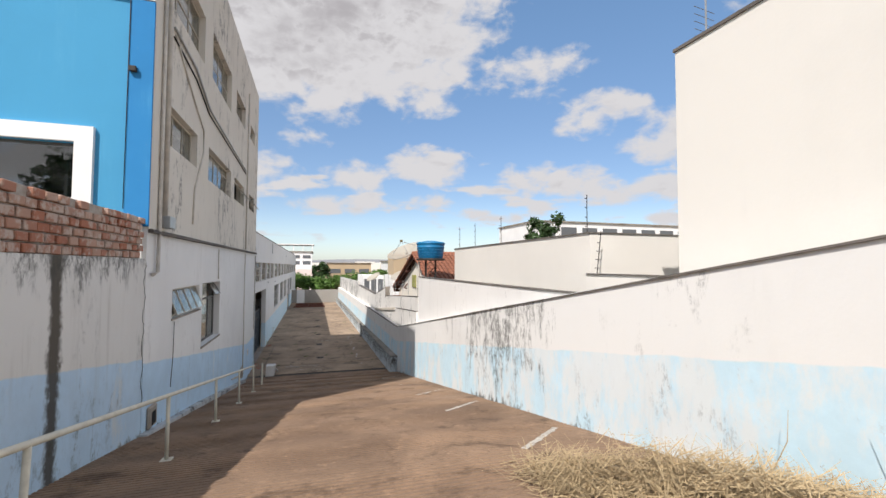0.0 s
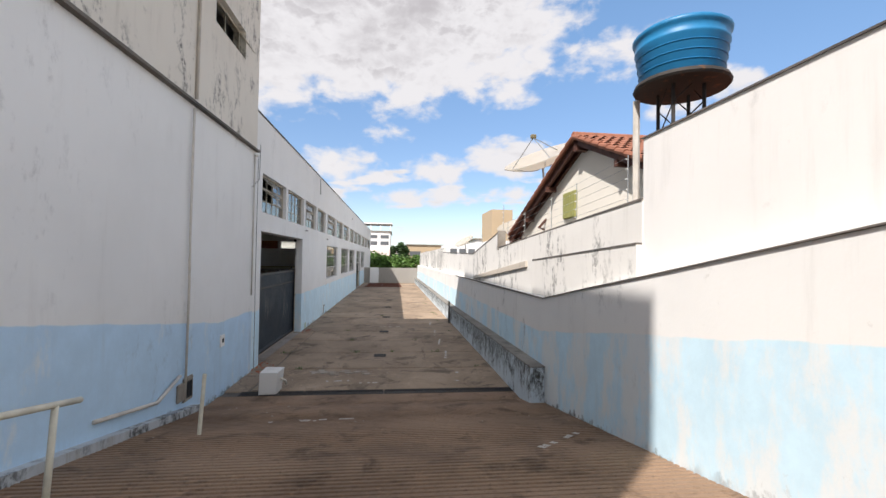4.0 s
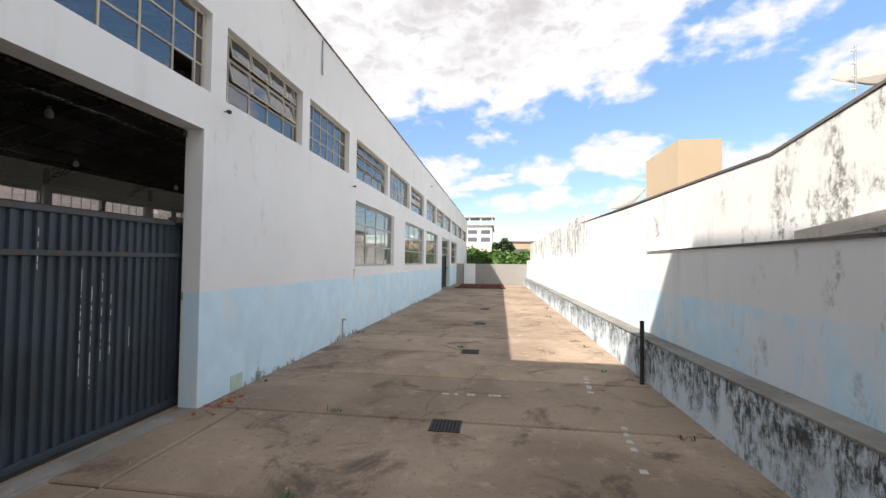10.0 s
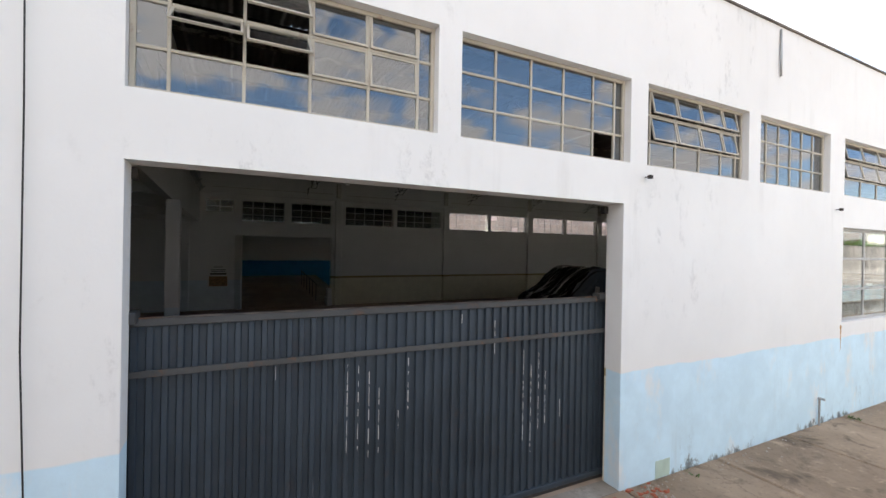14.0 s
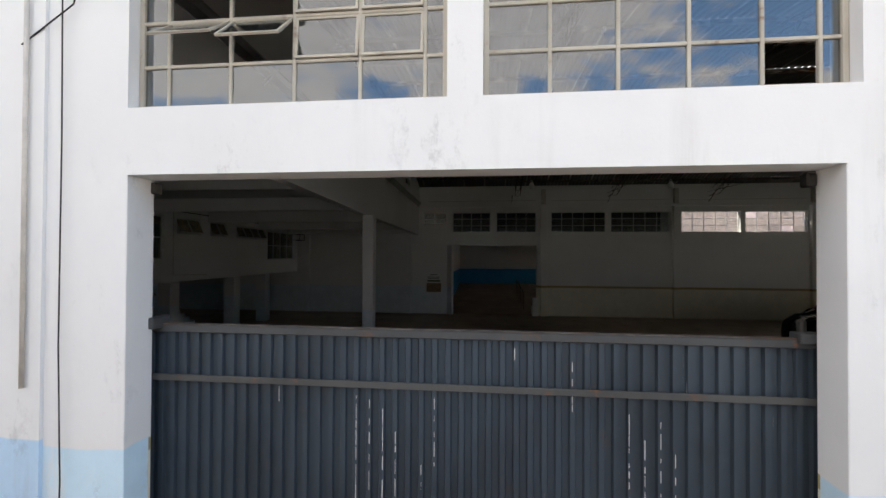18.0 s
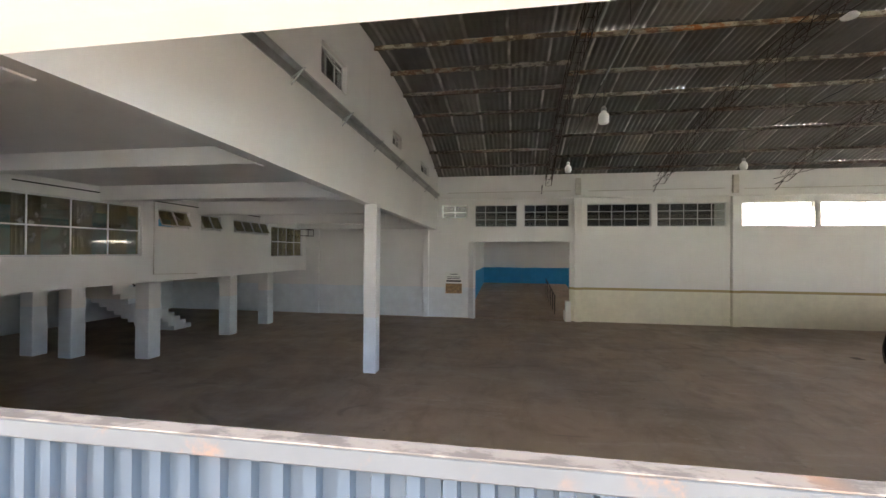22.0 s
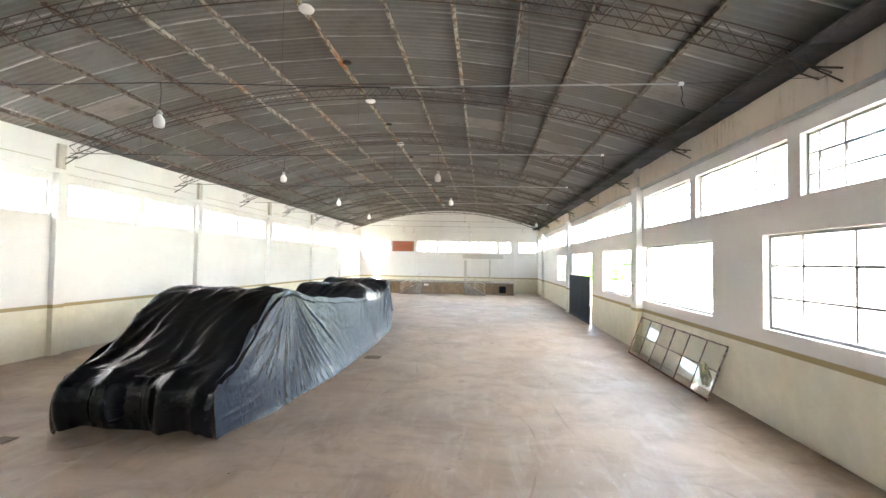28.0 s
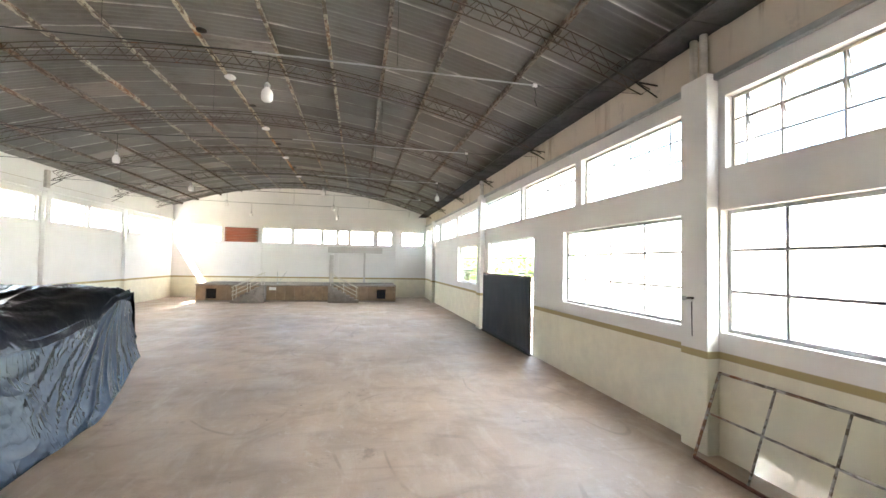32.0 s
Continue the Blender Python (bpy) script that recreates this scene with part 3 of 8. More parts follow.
def creased(name, base, rough, spec, deep, fine=1.0):
    """Plastic sheet with soft creases running several ways."""
    m, n, b, pos = surface(name, rough, 0, spec)
    warp = n.vmath("ADD", pos, n.stretch(n.put("ShaderNodeTexNoise", {"Vector": pos, "Scale": 0.9, "Detail": 1.0}).outputs["Color"], 0.6, 0.6, 0.6))
    a = n.noise(n.stretch(warp, 1.0, 0.7, 1.5), 2.2 * fine, 1.0, 0.4)
    ridge = n.math("POWER", n.math("ABSOLUTE", n.math("SUBTRACT", a, 0.5)), 0.6)
    c = n.noise(n.stretch(warp, 1.0, 2.4, 0.6), 3.6 * fine, 1.0, 0.4)
    ridge2 = n.math("POWER", n.math("ABSOLUTE", n.math("SUBTRACT", c, 0.5)), 0.6)
    crumple = n.put("ShaderNodeTexVoronoi", {"Vector": n.stretch(warp, 1.0, 1.0, 1.6), "Scale": 4.2 * fine}, feature="DISTANCE_TO_EDGE").outputs["Distance"]
    ridge2 = n.math("SUBTRACT", ridge2, n.math("MULTIPLY", n.math("MINIMUM", crumple, 0.12), 0.7))
    col = n.mix(n.noise(pos, 2.0, 5), tuple(q * 1.25 for q in base), tuple(q * 0.7 for q in base))
    link(n, col, b.inputs["Base Color"])
    bump(n, b, n.math("ADD", ridge, n.math("MULTIPLY", ridge2, 0.4)), 0.6, deep)
    return m


M_tarp = creased("black_plastic_sheet", (0.008, 0.008, 0.0105), 0.2, 0.32, 0.03, 1.2)
M_tarp_grey = creased("grey_plastic_sheet", (0.0125, 0.0175, 0.026), 0.25, 0.2, 0.022, 1.3)
M_lampglass = plain("milky_lamp_glass", (0.85, 0.85, 0.83), 0.25, var=0.05)
M_galv = plain("galvanised_steel", (0.45, 0.46, 0.46), 0.4, 0.7, var=0.2)
def open_mesh():
    m, n, b, pos = surface("dish_mesh", 0.6, 0.0, 0.3)
    link(n, n.mix(n.noise(pos, 3.0, 4), (0.74, 0.70, 0.62), (0.58, 0.54, 0.47)), b.inputs["Base Color"])
    gap = n.put("ShaderNodeBsdfTransparent", {"Color": (1, 1, 1, 1)})
    thin = n.put("ShaderNodeBsdfTranslucent", {"Color": (0.7, 0.65, 0.55, 1)})
    a = n.put("ShaderNodeMixShader", {0: 0.45, 1: b.outputs[0], 2: thin.outputs[0]})
    c = n.put("ShaderNodeMixShader", {0: 0.35, 1: a.outputs[0], 2: gap.outputs[0]})
    link(n, c.outputs[0], [q for q in n.tree.nodes if q.type == "OUTPUT_MATERIAL"][0].inputs["Surface"])
    return m


M_mesh = open_mesh()
M_leaf = plain("tree_leaves", (0.12, 0.23, 0.045), 0.6, var=0.45, scale=1.3)
M_leaf_dark = plain("dark_tree_leaves", (0.05, 0.10, 0.03), 0.6, var=0.45, scale=1.3)
M_bark = plain("bark", (0.14, 0.10, 0.07), 0.9, var=0.3, scale=5)
M_straw = plain("dry_straw", (0.50, 0.38, 0.22), 0.8, var=0.35, scale=9)
M_weed = plain("weed_leaves", (0.10, 0.17, 0.04), 0.7, var=0.3, scale=12)
M_ground = concrete("dry_earth_ground", (0.30, 0.22, 0.15), (0.20, 0.17, 0.10), 0.4, scale=0.1)
M_paper = plain("poster_paper", (0.80, 0.79, 0.76), 0.7, var=0.05)
M_ink = plain("poster_black_ink", (0.03, 0.03, 0.03), 0.6)
M_pic = plain("poster_picture_inks", (0.45, 0.28, 0.14), 0.6, var=0.6, scale=9)
M_curtain = plain("yellowed_office_curtain", (0.24, 0.20, 0.11), 0.8, var=0.3)
M_pink = plain("pink_neighbour_render", (0.82, 0.69, 0.66), 0.85, var=0.15)
# sheet colour standing in for the darkness of unlit rooms
M_dark_screen = plain("unlit_room_screen", (0.04, 0.042, 0.045), 0.8, var=0.3)
M_foam = plain("yellowed_foam", (0.55, 0.56, 0.36), 0.9, var=0.3, scale=9, relief=0.6)
M_plinth_cap = concrete("weathered_plinth_cap", (0.30, 0.275, 0.24), (0.17, 0.155, 0.135), 0.4, scale=2)
M_far_window = plain("far_window_glass", (0.13, 0.14, 0.15), 0.3)
M_portal = plaster("grey_portal_plaster", (0.58, 0.56, 0.53), grime=0.3)
M_upper_clean = plaster("white_neighbour_render", (0.82, 0.80, 0.77), grime=0.25, mold=0.3)
M_frame_dark = paint_metal("dark_grey_window_paint", (0.13, 0.13, 0.125), 0.5, 0.5, metal=0.0)
M_hatch = paint_metal("brown_dusty_hatch", (0.17, 0.13, 0.10), 0.5, 0.7, metal=0.0)


# ---- geometry helpers ----
class Mesh:
    """Collects simple solids, given in world metres, into one mesh."""

    def __init__(self):
        self.v, self.f = [], []

    def add(self, verts, faces):
        k = len(self.v)
        self.v += [tuple(p) for p in verts]
        self.f += [tuple(k + i for i in f) for f in faces]
        return self

    def box(self, x0, x1, y0, y1, z0, z1):
        v = [(x, y, z) for x in (x0, x1) for y in (y0, y1) for z in (z0, z1)]
        return self.add(v, [(0, 1, 3, 2), (4, 6, 7, 5), (0, 4, 5, 1), (2, 3, 7, 6), (0, 2, 6, 4), (1, 5, 7, 3)])

    def soft(self, x0, x1, y0, y1, z0, z1, r=0.01):
        """A box with chamfered edges."""
        c = [(x0, x1), (y0, y1), (z0, z1)]
        idx, v = {}, []
        for s in [(a, b, d) for a in (0, 1) for b in (0, 1) for d in (0, 1)]:
            for ax in range(3):
                p = [c[i][s[i]] + (r if s[i] == 0 else -r) * (i != ax) for i in range(3)]
                idx[(s, ax)] = len(v)
                v.append(p)
        f = []
        for ax in range(3):
            o = [i for i in range(3) if i != ax]
            for side in (0, 1):
                ring = []
                for a, b in ((0, 0), (1, 0), (1, 1), (0, 1)):
                    s = [0, 0, 0]
                    s[ax], s[o[0]], s[o[1]] = side, a, b
                    ring.append(idx[(tuple(s), ax)])
                f.append(ring if (side == 1) != (ax == 1) else ring[::-1])
            for a in (0, 1):
                for b in (0, 1):
                    e = []
                    for d in (0, 1):
                        s = [0, 0, 0]
                        s[ax], s[o[0]], s[o[1]] = d, a, b
                        e.append(tuple(s))
                    f.append((idx[(e[0], o[0])], idx[(e[1], o[0])], idx[(e[1], o[1])], idx[(e[0], o[1])]))
        for s in [(a, b, d) for a in (0, 1) for b in (0, 1) for d in (0, 1)]:
            f.append((idx[(s, 0)], idx[(s, 1)], idx[(s, 2)]))
        return self.add(v, f)

    def prism(self, outline, axis, a, b):
        """An outline of (u, w) pairs drawn out along an axis from a to b. axis x: (y, z); y: (x, z); z: (x, y)."""
        n = len(outline)
        put = {"x": lambda u, w, t: (t, u, w), "y": lambda u, w, t: (u, t, w), "z": lambda u, w, t: (u, w, t)}[axis]
        v = [put(u, w, t) for t in (a, b) for u, w in outline]
        f = [tuple(range(n))[::-1], tuple(range(n, 2 * n))] + [(i, (i + 1) % n, n + (i + 1) % n, n + i) for i in range(n)]
        return self.add(v, f)

    def tube(self, pts, r, n=8, r2=None):
        pts = [Vector(p) for p in pts]
        rings = []
        for i, p in enumerate(pts):
            way = (pts[min(i + 1, len(pts) - 1)] - pts[max(i - 1, 0)]).normalized()
            side = way.cross(Vector((0, 0, 1)) if abs(way.z) < 0.9 else Vector((1, 0, 0))).normalized()
            up = side.cross(way)
            q = r if r2 is None else r + (r2 - r) * i / (len(pts) - 1)
            rings.append([p + q * (math.cos(2 * math.pi * k / n) * side + math.sin(2 * math.pi * k / n) * up) for k in range(n)])
        v = [p for ring in rings for p in ring]
        f = [(i * n + k, i * n + (k + 1) % n, (i + 1) * n + (k + 1) % n, (i + 1) * n + k) for i in range(len(pts) - 1) for k in range(n)]
        f += [tuple(range(n))[::-1], tuple(range((len(pts) - 1) * n, len(pts) * n))]
        return self.add(v, f)

    def lathe(self, c, profile, n=20, cap=True):
        """A profile of (radius, z) turned about the upright line through c."""
        v = [(c[0] + r * math.cos(2 * math.pi * k / n), c[1] + r * math.sin(2 * math.pi * k / n), c[2] + z) for r, z in profile for k in range(n)]
        m = len(profile)
        f = [(i * n + k, i * n + (k + 1) % n, (i + 1) * n + (k + 1) % n, (i + 1) * n + k) for i in range(m - 1) for k in range(n)]
        if cap:
            f += [tuple(range(n))[::-1], tuple(range((m - 1) * n, m * n))]
        return self.add(v, f)

    def data(self, name, mat, off=(0, 0, 0), smooth=False):
        me = bpy.data.meshes.new(name)
        o = Vector(off)
        me.from_pydata([Vector(p) - o for p in self.v], [], self.f)
        me.materials.append(mat)
        if smooth:
            me.polygons.foreach_set("use_smooth", [True] * len(me.polygons))
        me.update()
        return me

    def obj(self, name, mat, parent=None, label="", smooth=False):
        ob = new(name, self.data(name, mat, origin(parent), smooth))
        ob.parent = parent
        return tagged(ob, label)


def origin(ob):
    o = Vector((0, 0, 0))
    while ob is not None:
        o += ob.location
        ob = ob.parent
    return o


def thing(name, at, label="", category="", group="", kind=""):
    """An empty at a thing's base, the parent of its parts."""
    ob = new(name)
    ob.location = at
    ob.empty_display_size = 0.1
    return tagged(ob, label, category, group, kind)


def piece(name, me, parent, at, size=(1, 1, 1), turn=(0, 0, 0), shadow=True):
    """An object of its own on shared mesh data."""
    ob = new(name, me)
    ob.parent = parent
    ob.location = Vector(at) - origin(parent)
    ob.scale = size
    ob.rotation_euler = turn
    if not shadow:
        ob.visible_shadow = False
    return ob


def fresh_normals(ob):
    bm = bmesh.new()
    bm.from_mesh(ob.data)
    bmesh.ops.recalc_face_normals(bm, faces=bm.faces)
    bm.to_mesh(ob.data)
    bm.free()
    return ob


def wall(name, axis, face, thick, u0, u1, z0, z1, holes=(), mat=None, label="", top=None):
    """A wall across an axis, from face to face + thick, with openings (u0, u1, z0, z1) that go right through it.
    top: a function of u for a sloping or curved upper edge."""
    us = sorted({u0, u1, *[h[0] for h in holes], *[h[1] for h in holes], *([u0 + (u1 - u0) * i / 48 for i in range(49)] if top else [])})
    zs = sorted({z0, z1, *[h[2] for h in holes], *[h[3] for h in holes]})
    us, zs = [u for u in us if u0 <= u <= u1], [z for z in zs if z0 <= z <= z1]
    solid = {(i, j) for i in range(len(us) - 1) for j in range(len(zs) - 1)
             if not any(h[0] <= (us[i] + us[i + 1]) / 2 <= h[1] and h[2] <= (zs[j] + zs[j + 1]) / 2 <= h[3] for h in holes)}
    v, idx, f = [], {}, []

    def at(i, j, s):
        if (i, j, s) not in idx:
            z = top(us[i]) if top and j == len(zs) - 1 else zs[j]
            idx[(i, j, s)] = len(v)
            t = face + s * thick
            v.append((t, us[i], z) if axis == "x" else (us[i], t, z))
        return idx[(i, j, s)]

    for i, j in solid:
        f.append((at(i, j, 0), at(i, j + 1, 0), at(i + 1, j + 1, 0), at(i + 1, j, 0)))
        f.append((at(i, j, 1), at(i + 1, j, 1), at(i + 1, j + 1, 1), at(i, j + 1, 1)))
        for di, dj, a, b in ((-1, 0, (0, 0), (0, 1)), (1, 0, (1, 1), (1, 0)), (0, -1, (1, 0), (0, 0)), (0, 1, (0, 1), (1, 1))):
            if (i + di, j + dj) not in solid:
                p, q = (i + a[0], j + a[1]), (i + b[0], j + b[1])
                f.append((at(*p, 0), at(*p, 1), at(*q, 1), at(*q, 0)))
    ob = Mesh().add(v, f).obj(name, mat)
    fresh_normals(ob)
    return tagged(ob, label, "wall", kind="structure")


UNIT = Mesh().box(-0.5, 0.5, -0.5, 0.5, -0.5, 0.5)
UNIT_GLASS = UNIT.data("pane", M_glass)
UNIT_GRIMY = UNIT.data("grimy_pane", M_glass_grimy)
UNIT_DIRTY = UNIT.data("dusty_pane", M_glass_dirty)
count = {"window": 0}


def window(axis, face, u0, u1, z0, z1, cols, rows, mat=None, pane=None, bar=0.028, rim=0.042, deep=0.05, skip=(), ajar=(), label="", out=1.0, sill=None):
    """A steel window. cols, rows: a number of even lights or the list of their edges as fractions. skip: lights with no glass;
    ajar: lights (column, row) swung open at the foot by so many degrees."""
    mat, pane = mat or M_frame, pane or UNIT_GLASS
    count["window"] += 1
    us = [i / cols for i in range(cols + 1)] if isinstance(cols, int) else cols
    zs = [i / rows for i in range(rows + 1)] if isinstance(rows, int) else rows
    base = (face, (u0 + u1) / 2, z0) if axis == "x" else ((u0 + u1) / 2, face, z0)
    w = thing(f"window_{count['window']}", base, label or "steel-framed window with small dusty panes and peeling paint", "window", kind="structure")
    a0, a1, b0, b1 = u0 + 0.002, u1 - 0.002, z0 + 0.002, z1 - 0.002

    def bx(m, ua, ub, za, zb, d):
        return m.soft(face - d / 2, face + d / 2, ua, ub, za, zb, 0.004) if axis == "x" else m.soft(ua, ub, face - d / 2, face + d / 2, za, zb, 0.004)

    m = Mesh()
    bx(m, a0, a0 + rim, b0, b1, deep), bx(m, a1 - rim, a1, b0, b1, deep)
    bx(m, a0 + rim, a1 - rim, b0, b0 + rim, deep), bx(m, a0 + rim, a1 - rim, b1 - rim, b1, deep)
    m.obj("window_frame", mat, w)
    U = [a0 + (a1 - a0) * t for t in us]
    Z = [b0 + (b1 - b0) * t for t in zs]
    m = Mesh()
    for u in U[1:-1]:
        bx(m, u - bar / 2, u + bar / 2, b0 + rim, b1 - rim, deep * 0.7)
    m.obj("mullion", mat, w) if len(U) > 2 else None
    m = Mesh()
    for z in Z[1:-1]:
        for i in range(len(U) - 1):
            bx(m, U[i] + bar / 2, U[i + 1] - bar / 2, z - bar / 2, z + bar / 2, deep * 0.7)
    m.obj("glazing_bar", mat, w) if len(Z) > 2 else None
    opened = {(c, r): d for c, r, d in ajar}
    for i in range(len(U) - 1):
        for j in range(len(Z) - 1):
            if (i, j) in skip:
                continue
            lu, lz, cu, cz = U[i + 1] - U[i] - bar, Z[j + 1] - Z[j] - bar, (U[i] + U[i + 1]) / 2, (Z[j] + Z[j + 1]) / 2
            deg = opened.get((i, j), 0)
            t, swing = radians(deg), out
            # a swung light hangs from its upper edge
            reach, cz = swing * math.sin(t) * lz / 2, cz + lz / 2 * (1 - math.cos(t))
            if axis == "x":
                at, size, turn = (face + reach, cu, cz), (0.005, lu, lz), (0, -swing * t, 0)
            else:
                at, size, turn = (cu, face + reach, cz), (lu, 0.005, lz), (swing * t, 0, 0)
            p = piece("pane", pane, w, at, size, turn, shadow=False)
            if deg:
                k = Mesh()
                h, d = lz / 2, 0.02
                for za, zb in ((-h, -h + d), (h - d, h)):
                    k.box(-d / 2, d / 2, -lu / 2, lu / 2, za, zb) if axis == "x" else k.box(-lu / 2, lu / 2, -d / 2, d / 2, za, zb)
                for ua, ub in ((-lu / 2, -lu / 2 + d), (lu / 2 - d, lu / 2)):
                    k.box(-d / 2, d / 2, ua, ub, -h + d, h - d) if axis == "x" else k.box(ua, ub, -d / 2, d / 2, -h + d, h - d)
                q = new("sash", k.data("sash", mat))
                q.parent, q.location, q.rotation_euler = w, Vector(at) - origin(w), turn
    if sill:
        m = Mesh()
        (m.soft(sill[0], sill[1], u0 - 0.03, u1 + 0.03, z0 - 0.05, z0, 0.006) if axis == "x" else m.soft(u0 - 0.03, u1 + 0.03, sill[0], sill[1], z0 - 0.05, z0, 0.006)).obj("window_sill", M_curb, w)
    return w


def ramp_z(y):
    return max(0.0, 0.179 * (21.6 - y))


def right_x(y):
    """The face of the boundary wall, which leans in a little towards the yard's end."""
    return 4.1 - 0.0115 * max(0.0, y - 21.0)


# ---- ground, ramp and yard ----
def build_ground():
    g = Mesh()
    g.add([(-3000, -3000, -0.35), (3000, -3000, -0.35), (3000, 3000, -0.35), (-3000, 3000, -0.35)], [(0, 1, 2, 3)])
    tagged(g.obj("ground", M_ground), "dry brown earth reaching to the horizon", "ground", kind="structure")
    # the ramp: a profile along y with a groove every 0.11 m
    pts, y = [], -8.0
    while y < 21.55:
        z = ramp_z(y)
        j = 0.012 * math.sin(y * 3.7)
        pts += [(y, z), (y + 0.068 + j, ramp_z(y + 0.068)), (y + 0.076 + j, ramp_z(y + 0.076) - 0.018), (y + 0.098, ramp_z(y + 0.098) - 0.018)]
        y += 0.106
    pts.append((21.62, 0.0)), pts.append((22.08, 0.0))
    xs = [-2.95, -1.2, 0.6, 2.4, 4.3]
    v = [(x, p[0], p[1]) for p in pts for x in xs]
    k = len(xs)
    f = [(i * k + j, i * k + j + 1, (i + 1) * k + j + 1, (i + 1) * k + j) for i in range(len(pts) - 1) for j in range(k - 1)]
    tagged(Mesh().add(v, f).obj("ramp", M_ramp), "brown concrete ramp with cross grooves sloping down", "ramp", kind="structure")
    # higher ground under the street behind, and beside the ramp
    m = Mesh().prism([(-60, -0.3), (-60, 5.1), (-8, 5.1), (-8, -0.3)], "x", -40, 40)
    tagged(m.obj("street", M_slab), "grey street surface above the ramp", "street", kind="structure")
    m = Mesh().box(-30, -3.1, -8, 9.3, -0.3, 3.9)
    tagged(m.obj("raised_ground", M_ground), "raised earth behind the boundary wall", "ground", kind="structure")
    m = Mesh().box(4.9, 30, -8, 14, -0.3, 3.6)
    tagged(m.obj("neighbour_ground", M_ground), "raised earth of the neighbouring plot", "ground", kind="structure")
    # the kerb at the foot of the office block
    m = Mesh().prism([(9.2, ramp_z(9.2) - 0.1), (20.9, ramp_z(20.9) - 0.1), (20.9, ramp_z(20.9) + 0.12), (13.0, ramp_z(13.0) + 0.11), (9.2, ramp_z(9.2) + 0.035)], "x", -2.84, -2.70)
    tagged(m.obj("kerb", M_kerb_white), "narrow kerb of flaking white paint at the wall's foot", "kerb", kind="structure")


build_ground()


def build_yard():
    bed = Mesh().box(-3.0, 4.3, 22.08, 66, -0.3, -0.035)
    yard = tagged(bed.obj("yard_floor", M_cope), "dark joint bed under the yard's concrete slabs", "floor", kind="structure")
    rows = [22.42 + 0.0] + [24.32 + 2.0 * i for i in range(20)] + [64.2]
    for j in range(len(rows) - 1):
        cols = [-2.88, -2.32, 4.2] if rows[j] < 30 else [-2.88, 4.2]
        for i in range(len(cols) - 1):
            g = 0.014 + 0.012 * random.random()
            m = Mesh()
            x0, x1, y0, y1 = cols[i] + g * (i > 0), cols[i + 1] - g * (i < len(cols) - 2), rows[j] + g, rows[j + 1] - g
            tilt = [random.uniform(-0.004, 0.004) for _ in range(4)]
            c = 0.02
            v = [(x0, y0, -0.035), (x1, y0, -0.035), (x1, y1, -0.035), (x0, y1, -0.035),
                 (x0, y0, -c + tilt[0]), (x1, y0, -c + tilt[1]), (x1, y1, -c + tilt[2]), (x0, y1, -c + tilt[3]),
                 (x0 + c, y0 + c, tilt[0]), (x1 - c, y0 + c, tilt[1]), (x1 - c, y1 - c, tilt[2]), (x0 + c, y1 - c, tilt[3])]
            f = [(0, 1, 5, 4), (1, 2, 6, 5), (2, 3, 7, 6), (3, 0, 4, 7), (4, 5, 9, 8), (5, 6, 10, 9), (6, 7, 11, 10), (7, 4, 8, 11), (8, 9, 10, 11)]
            m.add(v, f).obj("slab", M_slab, yard)
    # trench drain across the foot of the ramp
    m = Mesh().box(-2.6, 3.95, 22.08, 22.42, -0.3, -0.15)
    tagged(m.obj("drain_channel", M_dark), "dark trench across the ramp's foot", "drain", kind="structure")
    for k, (x0, x1) in enumerate([(-2.45, -1.08), (-1.06, 0.72), (0.76, 2.5), (2.52, 3.93)]):
        g = thing("drain_grate", ((x0 + x1) / 2, 22.25, -0.03), "rusty cast-iron drain grate over the trench", "grate", "grates over the trench")
        m = Mesh()
        m.box(x0, x1, 22.09, 22.125, -0.06, 0.0), m.box(x0, x1, 22.375, 22.41, -0.06, 0.0), m.box(x0, x0 + 0.03, 22.125, 22.375, -0.06, 0), m.box(x1 - 0.03, x1, 22.125, 22.375, -0.06, 0)
        m.obj("grate_frame", M_iron, g)
        bar = Mesh().box(-0.012, 0.012, -0.125, 0.125, -0.03, 0.03).data("bar", M_iron)
        n = int((x1 - x0 - 0.06) / 0.05)
        for i in range(n):
            piece("bar", bar, g, (x0 + 0.055 + i * 0.05, 22.25, -0.033))
    # four floor gratings down the middle
    for yy in (25.85, 30.17, 34.5, 38.85, 43.2):
        g = thing("floor_grate", (0.52, yy, 0.0), "small rusty iron grate set in the yard floor", "grate", "grates down the yard")
        # flush black plate paints the shade of a pit behind the bars
        Mesh().box(0.36, 0.68, yy - 0.16, yy + 0.16, -0.02, 0.006).obj("grate_pit", M_dark, g)
        m = Mesh()
        for x0, x1, y0, y1 in ((0.33, 0.71, yy - 0.19, yy - 0.16), (0.33, 0.71, yy + 0.16, yy + 0.19), (0.33, 0.36, yy - 0.16, yy + 0.16), (0.68, 0.71, yy - 0.16, yy + 0.16)):
            m.box(x0, x1, y0, y1, -0.02, 0.012)
        m.obj("grate_frame", M_iron, g)
        bar = Mesh().box(-0.011, 0.011, -0.16, 0.16, -0.01, 0.01).data("bar", M_iron)
        for i in range(7):
            piece("bar", bar, g, (0.388 + i * 0.044, yy, 0.004))


build_yard()


